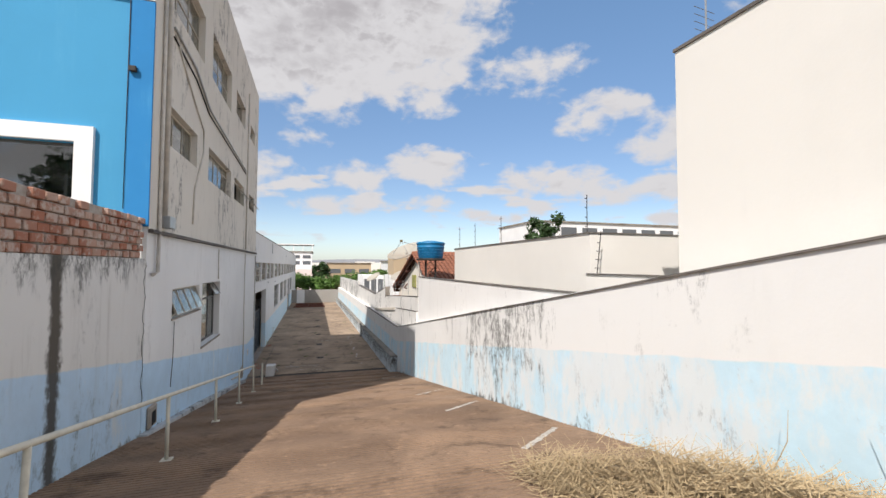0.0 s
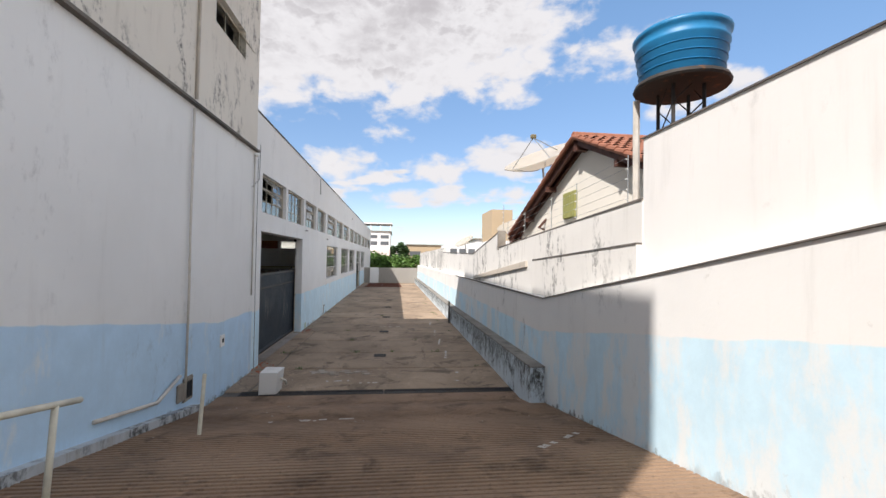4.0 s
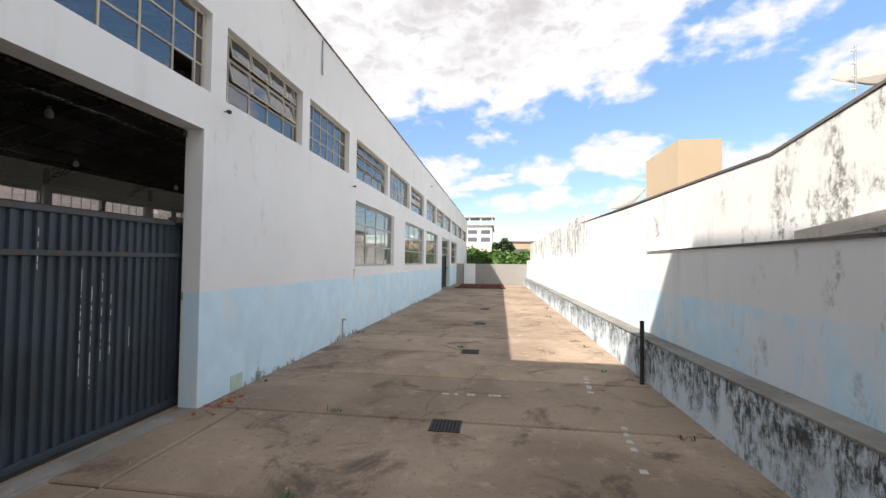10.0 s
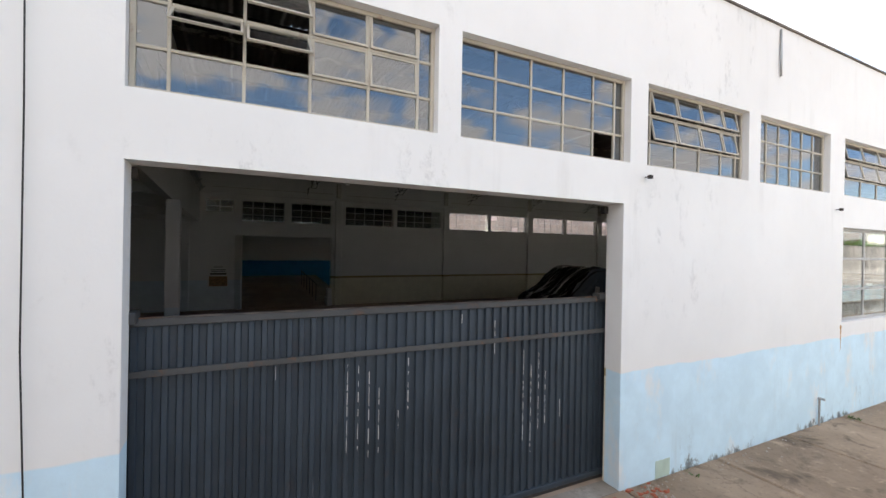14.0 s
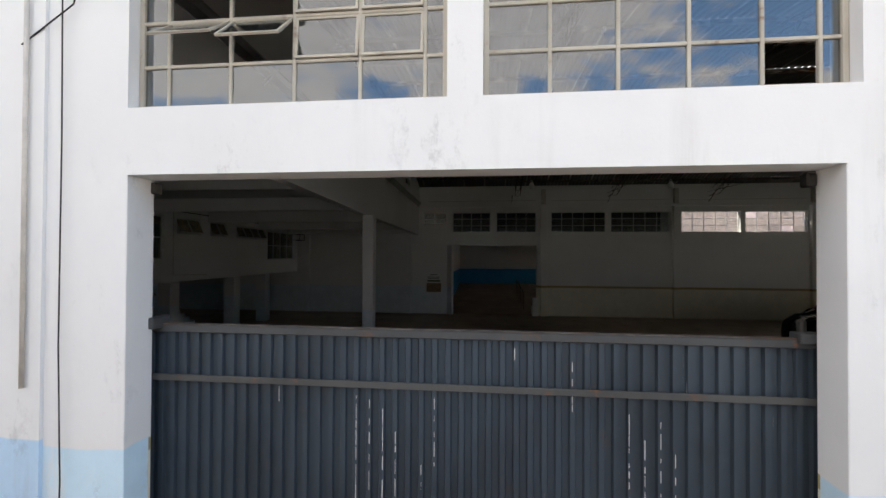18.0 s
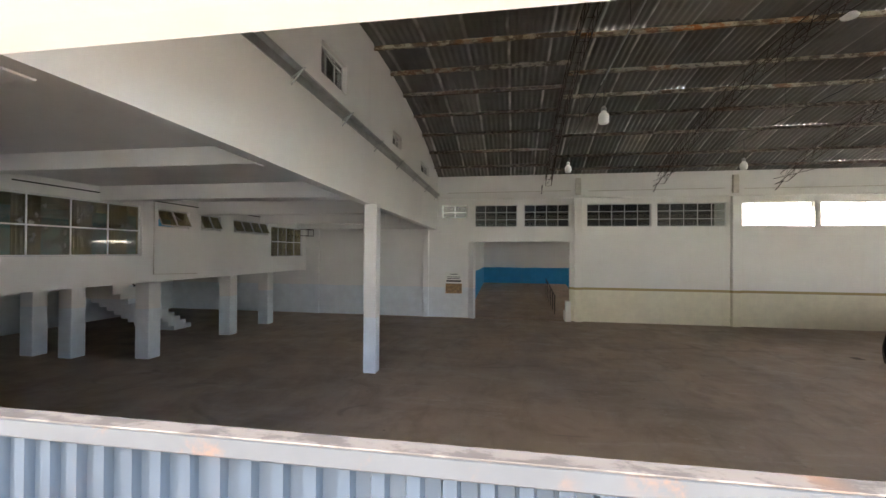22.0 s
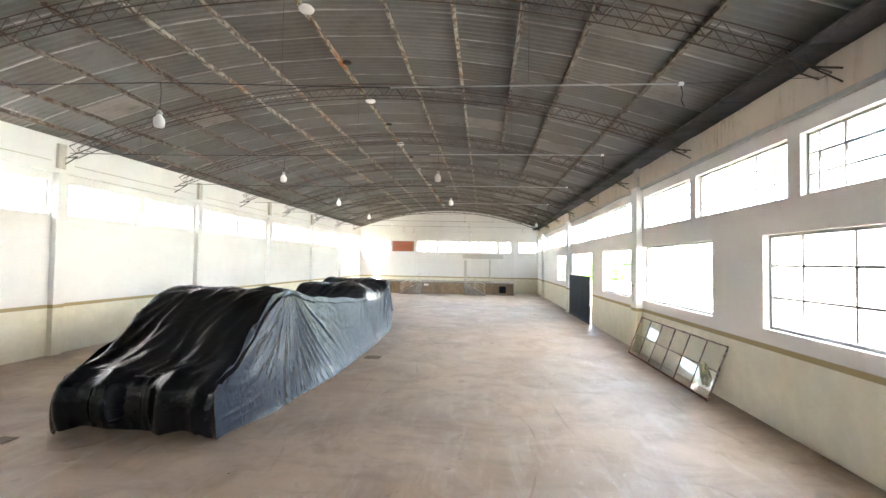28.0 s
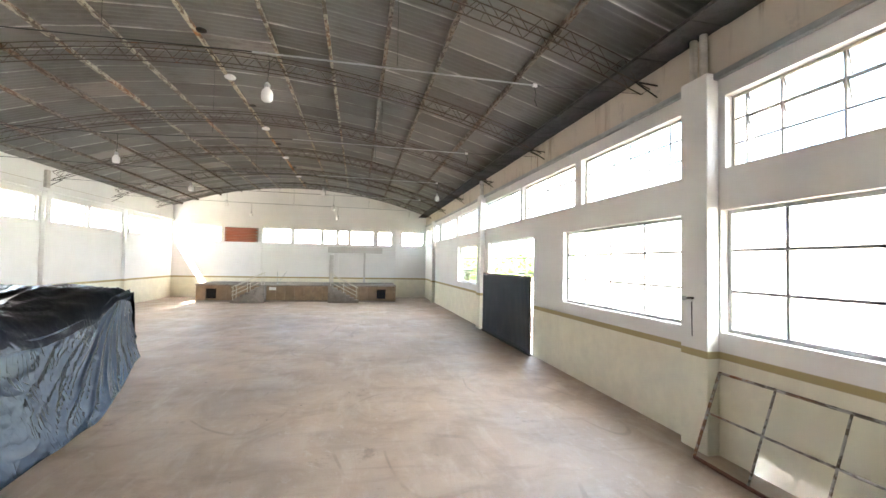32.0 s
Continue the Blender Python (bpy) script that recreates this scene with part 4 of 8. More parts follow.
# ---- the hall's walls ----
EX0, EX1 = -2.87, -3.15        # outer and inner face of the hall's yard wall
UPPER = [(24.85, 27.47), (27.74, 30.31), (30.64, 33.05), (33.38, 35.75), (36.33, 39.66), (39.98, 43.36), (43.68, 46.98), (47.72, 51.2), (51.48, 55.08), (55.25, 59.36), (59.72, 64.4), (64.9, 69.2), (70.0, 75.0)]
LOWER = [(36.32, 40.68), (42.56, 47.06), (47.74, 52.1), (59.62, 64.3)]
GATE = (24.85, 30.21, -0.05, 3.80)
GATE2 = (54.05, 58.8, -0.05, 3.72)
UZ, LZ = (4.35, 5.47), (1.85, 3.72)
holes = [(a, b, *UZ) for a, b in UPPER] + [(a, b, *LZ) for a, b in LOWER] + [GATE, GATE2]
wall("wall_east", "x", EX0 - 0.14, 0.14, 24.12, 76.1, -0.3, 7.06, holes, M_yard, "white rendered hall wall with a light blue lower band")
wall("wall_east_inside", "x", EX1, 0.14, 24.12, 75.8, -0.3, 5.85, holes, M_hall, "white hall wall with a cream lower band and brown stripe")
wall("wall_east_beam", "x", EX1 - 0.02, 0.16, 24.12, 75.8, 5.85, 6.75, (), M_ring, "stained bare concrete beam along the top of the wall")


def arch(x):
    """The roof's underside over the hall."""
    t = (x + 12.57) / 9.43
    return 6.62 + 1.80 * max(0.0, 1 - t * t)


WEST = [(24.32, 25.55), (25.89, 27.9), (28.2, 30.27)]
y = 31.02
for i in range(7):
    WEST += [(y, y + 2.76), (y + 3.0, y + 5.83)]
    y += 6.42
WZ = (4.32, 5.38)
WEST = [(a, min(b, 75.6)) for a, b in WEST]
DOORWAY = (25.88, 30.28, -0.05, 3.63)
wall("wall_west", "x", -22.25, 0.25, 9.5, 76.1, -0.3, 6.75, [(a, b, *WZ) for a, b in WEST] + [DOORWAY], M_hall, "white hall wall with a cream lower band and brown stripe")
FARW = [(-21.2, -18.72), (-18.48, -16.08), (-15.75, -13.69), (-13.47, -11.44), (-11.3, -9.39), (-9.2, -7.39), (-7.1, -5.93), (-5.13, -3.35)]
FZ = (4.15, 5.25)
wall("wall_north", "y", 75.8, 0.28, -22.0, -3.15, -0.3, 9.0, [(a, b, *FZ) for a, b in FARW], M_hall, "white gable wall behind the stage with a brown stripe", top=lambda x: arch(x) + 0.16)
m = Mesh().box(-22.0, EX1, 9.5, 75.8, -0.3, 0.0)
tagged(m.obj("floor", M_floor), "smooth worn brown concrete hall floor", "floor", kind="structure")
m = Mesh().box(EX1, EX0 + 0.0, 24.85, 30.21, -0.3, 0.004).box(EX1, EX0, 54.05, 58.8, -0.3, 0.004)
tagged(m.obj("threshold", M_curb), "worn concrete thresholds under the gates", "threshold", kind="structure")


ARCHES = [29.3 + 4.86 * i for i in range(10)]     # the lattice arches along the hall
PURLIN_END = [-21.0, -19.75, -18.35, -16.9, -15.4, -13.97, -12.5, -11.0, -9.5, -8.0, -6.6, -4.95]
PURLIN = [-21.4, -20.35, -18.8, -17.36, -16.08, -14.62, -12.65, -10.85, -9.43, -8.05, -6.76, -4.98]


def build_roof():
    """Corrugated sheets laid in rows between the purlins, each row and each sheet lapping over the next one."""
    m = Mesh()
    rnd = random.Random(61)
    step = 0.0443
    for near, rows in ((True, PURLIN_END), (False, PURLIN)):
        xs = [-22.1] + rows + [-3.04]
        y0, y1 = (24.0, ARCHES[0]) if near else (ARCHES[0], 76.0)
        for i in range(len(xs) - 1):
            lift = 0.012 * (i % 2)
            a = y0
            while a < y1 - 0.02:
                b = min(1.063 * (math.floor(a / 1.063 + 1e-6) + 1), y1)
                k, tilt, skew = len(m.v), rnd.uniform(0.0, 0.012), rnd.uniform(-0.02, 0.02)
                q = max(2, int(round((b + 0.05 - a) / step)) + 1)
                for x in (xs[i] - 0.05, xs[i + 1] + 0.05):
                    for j in range(q):
                        yy = a + step * j
                        m.v.append((x, min(yy, 76.0), arch(x) + 0.10 + lift + 0.012 * math.sin(yy * 0.9 + i * 1.7) + tilt * j / q + skew * 0.3 + 0.026 * math.cos(yy / step * math.pi / 2)))
                m.f += [(k + j, k + j + 1, k + q + j + 1, k + q + j) for j in range(q - 1)]
                a = b
    tagged(m.obj("ceiling", M_roof, smooth=True), "grey corrugated fibre-cement sheets of a low arched roof", "roof", kind="structure")
    frame_top = thing("roof_frame", (-12.57, 50, 6.6), "rusty lattice arches and purlins under the sheets", "roof frame", kind="structure")
    for near, rows in ((True, PURLIN_END), (False, PURLIN)):
        spans = [(24.12, ARCHES[0])] if near else list(zip(ARCHES, ARCHES[1:] + [75.78]))
        for i, x in enumerate(rows):
            mat = M_purlin_rust if i == 6 else M_purlin_light if i in (5, 7) or (i in (4, 8) and not near) else M_purlin_red
            m = Mesh()
            for a, b in spans:
                sag = rnd.uniform(-0.012, 0.012)
                m.box(x - 0.032, x + 0.032, a, b, arch(x) - 0.025 + sag, arch(x) + 0.075)
                m.box(x - 0.032, x + 0.055, a, b, arch(x) - 0.034 + sag, arch(x) - 0.026 + sag)
            m.obj("purlin", mat, frame_top)
    # lattice arches: two chords and a zigzag web
    N = 68
    lat = Mesh()
    px = [EX1 - 0.05 + (-21.95 - EX1 + 0.05) * i / N for i in range(N + 1)]
    for side in (-0.13, 0.13):
        for lo in (-0.08, -0.42):
            lat.tube([(x, side, arch(x) + lo - 6.6) for x in px], 0.015, 4)
        for i in range(N):
            a, b = (-0.08, -0.42) if i % 2 == 0 else (-0.42, -0.08)
            lat.tube([(px[i], side, arch(px[i]) + a - 6.6), (px[i + 1], side, arch(px[i + 1]) + b - 6.6)], 0.009, 4)
    for i in range(0, N + 1, 2):
        lat.tube([(px[i], -0.13, arch(px[i]) - 0.42 - 6.6), (px[i], 0.13, arch(px[i]) - 0.42 - 6.6)], 0.008, 4)
    me = lat.data("lattice_arch", M_lattice)
    for yy in ARCHES:
        piece("lattice_arch", me, frame_top, (0, yy, 6.6))
    # near-black slabs under the sheets along the yard wall
    soffit = thing("eaves_soffit", (EX1 - 0.3, 50, 6.55), "near-black concrete slabs under the roof's edge", "soffit", kind="structure")
    slab = Mesh().soft(-0.32, 0.30, -0.59, 0.59, -0.03, 0.03, 0.008).data("slab", M_soffit)
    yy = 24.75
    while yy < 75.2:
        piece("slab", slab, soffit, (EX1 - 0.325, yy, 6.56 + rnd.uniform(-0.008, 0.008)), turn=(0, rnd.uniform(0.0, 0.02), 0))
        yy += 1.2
    # flat cover over the yard wall's top
    m = Mesh().box(EX0 - 0.03, EX0 + 0.03, 24.12, 76.1, 7.06, 7.09).box(-3.06, -2.9, 24.12, 76.1, 6.75, 7.06)
    tagged(m.obj("roof_edge", M_cope), "dark flashing along the wall's top", "flashing", kind="structure")


build_roof()

# pilasters and ledges inside the hall
for yy in (30.63, 37.15, 43.5, 49.95, 56.4, 62.85, 69.3):
    m = Mesh().soft(-22.0, -21.8, yy - 0.17, yy + 0.17, 0.0, 5.62, 0.012)
    tagged(m.obj("pilaster", M_hall), "painted pilaster on the hall wall", "pilaster", "hall pilasters", kind="structure")
for yy in (35.95, 47.36, 59.54, 71.6):
    m = Mesh().soft(EX1 - 0.22, EX1, yy - 0.27, yy + 0.27, 0.0, 5.85, 0.012)
    tagged(m.obj("pilaster", M_hall), "painted pilaster between the large windows", "pilaster", "window pilasters", kind="structure")
for x in (-15.9, -10.2, -5.55):
    m = Mesh().soft(x - 0.12, x + 0.12, 75.68, 75.8, 0, 5.42, 0.012)
    tagged(m.obj("pilaster", M_hall), "painted pilaster behind the stage", "pilaster", "stage pilasters", kind="structure")
m = Mesh().box(-22.0, -21.86, 24.1, 75.8, 5.64, 5.76).box(-22.0, EX1, 75.70, 75.8, 5.42, 5.52)
tagged(m.obj("trim", M_inwhite), "painted ledge above the high windows", "ledge", kind="structure")
m = Mesh().soft(EX1 - 0.10, EX1 - 0.02, 24.2, 75.7, 5.74, 5.84, 0.01)
tagged(m.obj("gutter_pipe", M_galv), "grey pipe along the bare beam", "pipe", kind="structure")


def build_hall_windows():
    for i, (a, b) in enumerate(UPPER):
        if i == 0:
            window("x", -3.0, a, b, *UZ, [0, 0.10, 0.31, 0.52, 0.73, 0.93, 1.0], 3, ajar=[(1, 1, 52), (2, 1, 46), (1, 2, 40), (2, 2, 36), (3, 1, 5), (4, 1, 5), (3, 2, 5), (4, 2, 5)], label="steel window with four lights tilted open and cloudy panes")
        elif i == 1:
            window("x", -3.0, a, b, *UZ, [0, 0.195, 0.39, 0.585, 0.78, 0.93, 1.0], 3, skip=[(4, 0)], label="steel window with one pane missing at its foot")
        elif i in (2, 4, 6, 8):
            window("x", -3.0, a, b, *UZ, [0, 0.08, 0.31, 0.54, 0.77, 0.93, 1.0], 3, ajar=[(k, r, 12) for k in (1, 2, 3, 4) for r in (1, 2)], label="steel window with lights slightly ajar")
        else:
            window("x", -3.0, a, b, *UZ, 6, 3)
    for a, b in LOWER:
        window("x", -3.0, a, b, *LZ, [0, 0.29, 0.55, 0.80, 1.0], [0, 0.335, 0.67, 1.0], mat=M_frame_low, pane=UNIT_DIRTY, bar=0.048, rim=0.06, label="large steel window of twelve dusty panes")
    window("x", -3.0, GATE2[0], GATE2[1], 2.5, GATE2[3], 5, [0, 0.45, 1.0], mat=M_frame_in, pane=UNIT_DIRTY, bar=0.04, label="glazing above the sliding gate")
    for i, (a, b) in enumerate(WEST):
        if b - a < 0.5:
            continue
        n = 2 if i == 0 else 4 if i < 3 else 5
        dark = i in (1, 2, 3)
        window("x", -22.12, a, b, *WZ, n, 3, mat=M_frame_in, pane=UNIT_DIRTY if not dark else UNIT_GLASS, skip=[(0, 2), (3, 0)] if i in (2, 3, 6, 9) and n > 3 else (), label="high steel window with small panes")
    for i, (a, b) in enumerate(FARW):
        if i != 1:
            window("y", 75.92, a, b, *FZ, 4, 2, mat=M_frame_in, pane=UNIT_DIRTY, label="high steel window behind the stage")


build_hall_windows()


# ---- the office block beside the ramp ----
BX = -2.84
BLOCK_Y = (9.3, 24.12)
AWN, TALL = (10.86, 13.15, 4.12, 4.76), (13.45, 15.75, 3.04, 4.78)
MIDW = [(10.25, 12.4, 7.78, 8.62), (13.62, 16.98, 7.72, 8.66), (17.66, 20.0, 7.8, 8.62), (21.4, 23.1, 7.92, 8.6)]
TOPW = [(10.0, 12.9, 10.72, 12.0), (13.8, 16.75, 10.75, 12.1), (17.75, 19.9, 11.1, 12.0), (21.4, 22.9, 11.2, 11.85)]
wall("wall_block_lower", "x", BX - 0.3, 0.3, *BLOCK_Y, -0.3, 5.95, [AWN, TALL], M_block_low, "white office wall with a light blue band stepping down the ramp")
wall("wall_block_upper", "x", BX - 0.27, 0.3, *BLOCK_Y, 5.95, 14.2, MIDW + TOPW, M_block_up, "weathered beige upper wall of the office block with dark stains")
m = Mesh().prism([(BX - 0.05, 5.88), (BX + 0.10, 5.88), (BX + 0.10, 5.93), (BX - 0.05, 6.0)], "y", 9.35, 24.15)
tagged(m.obj("string_course", M_cope), "dark drip ledge between the storeys", "ledge", kind="structure")
BWIN = (-6.3, -3.97, 6.45, 7.46)
wall("wall_block_south", "y", 9.3, 0.25, -22.2, BX - 0.30, -0.3, 14.2, [BWIN], M_facade, "bright blue painted end wall of the office block")
m = Mesh().box(-3.2, BX + 0.026, 9.25, 9.299, 5.99, 10.2)
tagged(m.obj("corner_strip", M_facade_strip), "rough blue corner strip of the end wall", "wall strip", kind="structure")
m = Mesh().box(-22.2, BX + 0.026, 9.24, 9.299, 10.22, 14.2)
tagged(m.obj("white_band", M_white), "white band at the head of the end wall", "wall band", kind="structure")
m = Mesh()
for x0, x1, z0, z1 in ((-6.6, -3.69, BWIN[3], 7.74), (-3.97, -3.69, 6.1, BWIN[3]), (-6.6, -6.3, 6.1, BWIN[3]), (-6.3, -3.97, 6.1, BWIN[2])):
    m.box(x0, x1, 9.22, 9.3, z0, z1)
tagged(m.obj("window_surround", M_white), "thick white window surround on the blue wall", "window surround", kind="structure")
window("y", 9.45, *BWIN, 2, 1, mat=M_frame_dark, label="dark office window in a white surround")
wall("wall_block_north", "y", 23.86, 0.24, -22.0, BX - 0.302, 4.6, 14.2, [(-10.75, -9.5, 6.56, 7.2), (-15.3, -14.3, 6.42, 6.83), (-19.8, -18.2, 6.35, 6.75)], M_inwhite, "white upper wall over the bay with small windows")
tagged(Mesh().prism([(-22.0, 4.2), (-12.0, 4.36), (-7.0, 4.50), (-5.5, 4.53), (BX - 0.302, 4.54), (BX - 0.302, 4.6), (-22.0, 4.6)], "y", 23.86, 24.1).obj("bay_beam", M_inwhite), "white concrete beam over the bay opening", "beam", kind="structure")
wall("wall_bay_west", "x", -22.0, 0.03, 9.6, 25.86, 0.0, 4.75, (), M_bay, "white bay wall with a light blue lower band")
for x0, x1, z0, z1 in ((-10.75, -9.5, 6.56, 7.2), (-15.3, -14.3, 6.42, 6.83), (-19.8, -18.2, 6.35, 6.75)):
    window("y", 23.98, x0, x1, z0, z1, 3, 1, mat=M_frame_in, ajar=[(2, 0, 35)], label="small awning window over the bay, ajar")
for z0, z1, lab in ((4.75, 4.95, "concrete floor over the bay"), (9.4, 9.6, "concrete floor of the office block"), (14.0, 14.2, "flat roof of the office block")):
    tagged(Mesh().box(-22.0, BX - 0.302, 9.56, 23.85, z0, z1).obj("slab_floor", M_inwhite), lab, "floor slab", kind="structure")
tagged(Mesh().box(-22.2, -21.98, 9.3, 24.1, 6.75, 14.2).obj("wall_block_west", M_white), "plain far wall of the office block", "wall", kind="structure")
tagged(Mesh().box(-9.0, -8.9, 9.6, 23.8, 4.76, 13.98).obj("wall_office_partition", M_inwhite), "plain partition inside the office block", "wall", kind="structure")
# added sheets: darken the office windows and stop light passing through
tagged(Mesh().box(-4.05, -4.0, 9.7, 16.2, 2.46, 4.5).box(-4.25, -4.2, 9.58, 23.84, 4.76, 9.39).box(-4.25, -4.2, 9.58, 23.84, 9.61, 13.99).box(-8.88, -4.26, 10.3, 10.35, 4.76, 9.39).obj("office_blind", M_dark_screen), "dark sheets added behind the office windows as unlit rooms", "blind", kind="structure")
for (a, b, c, d), n in zip(MIDW, (3, 5, 3, 2)):
    window("x", BX - 0.14, a, b, c, d, n, 1, ajar=[(k, 0, 38) for k in range(n)] if (a > 17) else [(0, 0, 34)] if a > 13 else (), pane=UNIT_DIRTY, label="dark steel office window, partly swung open")
for (a, b, c, d), n in zip(TOPW, (3, 4, 2, 2)):
    window("x", BX - 0.14, a, b, c, d, n, 2 if a < 15 else 1, pane=UNIT_DIRTY, label="dark steel office window on the top storey")
window("x", BX - 0.12, *AWN, 4, 1, ajar=[(k, 0, 22) for k in range(4)], bar=0.03, pane=UNIT_DIRTY, label="low awning window with four tilted panes")
window("x", BX - 0.2, *TALL, 3, [0, 0.72, 1.0], bar=0.05, rim=0.05, mat=M_frame_dark, pane=UNIT_DIRTY, ajar=[(2, 1, 30)], label="tall barred steel window with an open top light")
m = Mesh().soft(BX - 0.28, BX + 0.03, TALL[0] - 0.04, TALL[1] + 0.04, TALL[2] - 0.05, TALL[2] - 0.002, 0.006).soft(BX - 0.28, BX + 0.03, AWN[0] - 0.04, AWN[1] + 0.04, AWN[2] - 0.045, AWN[2] - 0.002, 0.006)
tagged(m.obj("sill", M_curb), "thin concrete window sills", "sill", kind="structure")

# boundary wall of the street side, with a raised course of hollow bricks
LW = BX
wall("wall_garden", "x", LW - 0.22, 0.22, -8.0, 9.28, 2.0, 5.4, (), plaster("damp_white_and_blue_render", (0.72, 0.71, 0.68), (0.47, 0.62, 0.76), 1.55, 0.158, 22.0, grime=0.6, mold=0.6, mlo=0.03, worn=0.2, foot=True, damp=(6.53, 0.14), runs=(5.42, 0.0, 0.0, 0.8, 0.5, None, 0, 0.06)), "damp-stained white boundary wall with a light blue band")


def build_bricks():
    base = wall("wall_brick", "x", LW - 0.17, 0.10, -6.0, 9.2, 5.4, 6.14, (), M_mortar, "raised parapet of rough hollow clay bricks")
    brick = Mesh().soft(-0.065, 0.065, -0.112, 0.112, -0.053, 0.053, 0.010).data("brick", M_brick)
    for c in range(6):
        y = 9.2 - (0.0 if c % 2 else 0.12)
        while y > 1.0:
            if not (c == 5 and (abs(y - 7.6) < 0.2 or random.random() < 0.12)):
                piece("brick", brick, base, (LW - 0.072 + random.uniform(-.014, .014), y - 0.12, 5.46 + c * 0.1235), (1, random.uniform(.9, 1.0), random.uniform(.9, 1.04)), (random.uniform(-.03, .03), random.uniform(-.03, .03), random.uniform(-.04, .04)))
            y -= 0.246
    return base


# ---- the right-hand boundary: sloping lower wall, plinth and the neighbours' walls ----
def strip(name, outline, inner, outer, mat, label, cat="wall"):
    """A wall on the boundary line: an outline of (y, z) between two offsets from the wall's face."""
    n = len(outline)
    v = [(right_x(y) + d, y, z) for d in (inner, outer) for y, z in outline]
    f = [tuple(range(n)), tuple(range(n, 2 * n))[::-1]] + [(i, n + i, n + (i + 1) % n, (i + 1) % n) for i in range(n)]
    ob = fresh_normals(Mesh().add(v, f).obj(name, mat))
    return tagged(ob, label, cat, kind="structure")


def rw_top(y):
    return 2.28 + max(0.0, 21.1 - y) * 0.172


low = [(-8, 0), (-8, rw_top(-8)), (13.4, rw_top(13.4) + 0.03), (13.42, rw_top(13.4) - 0.02), (17.4, rw_top(17.4)), (21.1, 2.28), (32, 2.24), (64.2, 2.2), (64.2, -0.3), (21.6, -0.3)]
strip("wall_right", low, 0.0, 0.28, M_right, "white and pale blue boundary wall streaked with black mould")
cope = [(y, rw_top(y) if y < 21.1 else 2.28 - 0.0019 * (y - 21.1)) for y in (-8, 0, 4, 7, 10, 13.4, 15, 17.4, 19, 21.1, 24, 28, 33.5)]
strip("coping", [(y, z + 0.010 + 0.006 * math.sin(y * 5)) for y, z in cope] + [(y, z - 0.010 + 0.006 * math.sin(y * 3.1)) for y, z in cope[::-1]], -0.025, 0.06, M_cope, "thin dark mortar coping", "coping")
pl = [(20.9, -0.2), (20.9, 0.86), (26, 0.80), (33, 0.70), (48, 0.66), (64.2, 0.62), (64.2, -0.2)]
strip("plinth", pl, -0.31, -0.01, M_plinth, "low mould-blackened plinth along the wall's foot", "plinth")
strip("plinth_cap", [(20.88, 0.862), (20.88, 0.885), (26, 0.825), (33, 0.725), (48, 0.685), (64.2, 0.645), (64.2, 0.622), (48, 0.662), (33, 0.702), (26, 0.802)], -0.325, -0.004, M_plinth_cap, "weathered grey cement top of the plinth", "coping")
strip("wall_neighbour", [(-2, 0), (-2, 4.80), (17.9, 4.83), (17.9, 0)], 0.3, 0.5, M_upper_clean, "tall white neighbouring wall")
strip("wall_neighbour", [(17.9, 0), (17.9, 3.97), (22, 3.72), (26.0, 3.47), (26.0, 3.98), (28.2, 3.62), (30.3, 3.3), (36, 3.36), (41.15, 3.5), (41.15, 0)], 0.285, 0.5, M_upper, "stained white neighbouring wall stepping down the slope")
strip("wall_neighbour", [(41.15, 0), (41.15, 3.82), (50, 3.75), (64.2, 3.7), (64.2, 0)], 0.285, 0.5, M_upper_mould, "white neighbouring wall with black mould on top")
strip("coping", [(17.9, 4.0), (22, 3.76), (26, 3.5), (26, 3.46), (22, 3.72), (17.9, 3.965)], 0.272, 0.54, M_cope, "dark coping on the neighbouring wall", "coping")
strip("coping", [(-2, 4.80), (-2, 4.82), (17.92, 4.85), (17.92, 4.83)], 0.28, 0.54, M_cope, "dark coping on the tall neighbouring wall", "coping")
strip("coping", [(26, 3.98), (26, 4.01), (30.3, 3.335), (41.15, 3.53), (41.15, 3.5), (30.3, 3.3)], 0.272, 0.54, M_cope, "dark coping on the sloping wall", "coping")
strip("ledge", [(17.9, 3.34), (17.9, 3.37), (22.35, 3.11), (22.35, 3.08)], 0.19, 0.29, M_cope, "mould-darkened ledge on the white wall", "ledge")
strip("ledge", [(17.9, 2.2), (17.9, 3.34), (22.35, 3.08), (22.35, 2.2)], 0.2, 0.288, M_upper, "white rendered step in the wall", "wall step")
strip("ledge", [(22.9, 2.92), (22.9, 3.07), (29.8, 2.38), (29.8, 2.26)], 0.195, 0.288, M_flash, "sloping pale cement ledge merging into the coping", "ledge")
tagged(Mesh().soft(right_x(26) + 0.262, right_x(26) + 0.52, 25.94, 26.06, 3.4, 4.055, 0.01).obj("wall_post", M_curb), "grey concrete post at the wall's step", "post", kind="structure")
tagged(Mesh().tube([(right_x(32.5) - 0.42, 32.5, 0.0), (right_x(32.5) - 0.42, 32.5, 1.06)], 0.035, 10).obj("iron_post", M_iron), "dark iron post beside the plinth", "post")
wall("wall_yard_end", "y", 64.2, 0.2, EX0 + 0.0, 4.2, -0.3, 1.85, (), M_far, "low grey stained wall closing the yard")
m = Mesh()
m.add([(-2.15, 63.95, 0.0), (-1.1, 63.95, 0.0), (-1.1, 64.15, 1.86), (-2.15, 64.15, 1.86), (-2.15, 63.99, 0.0), (-1.1, 63.99, 0.0), (-1.1, 64.19, 1.86), (-2.15, 64.19, 1.86)], [(0, 1, 2, 3), (7, 6, 5, 4), (0, 4, 5, 1), (1, 5, 6, 2), (2, 6, 7, 3), (3, 7, 4, 0)])
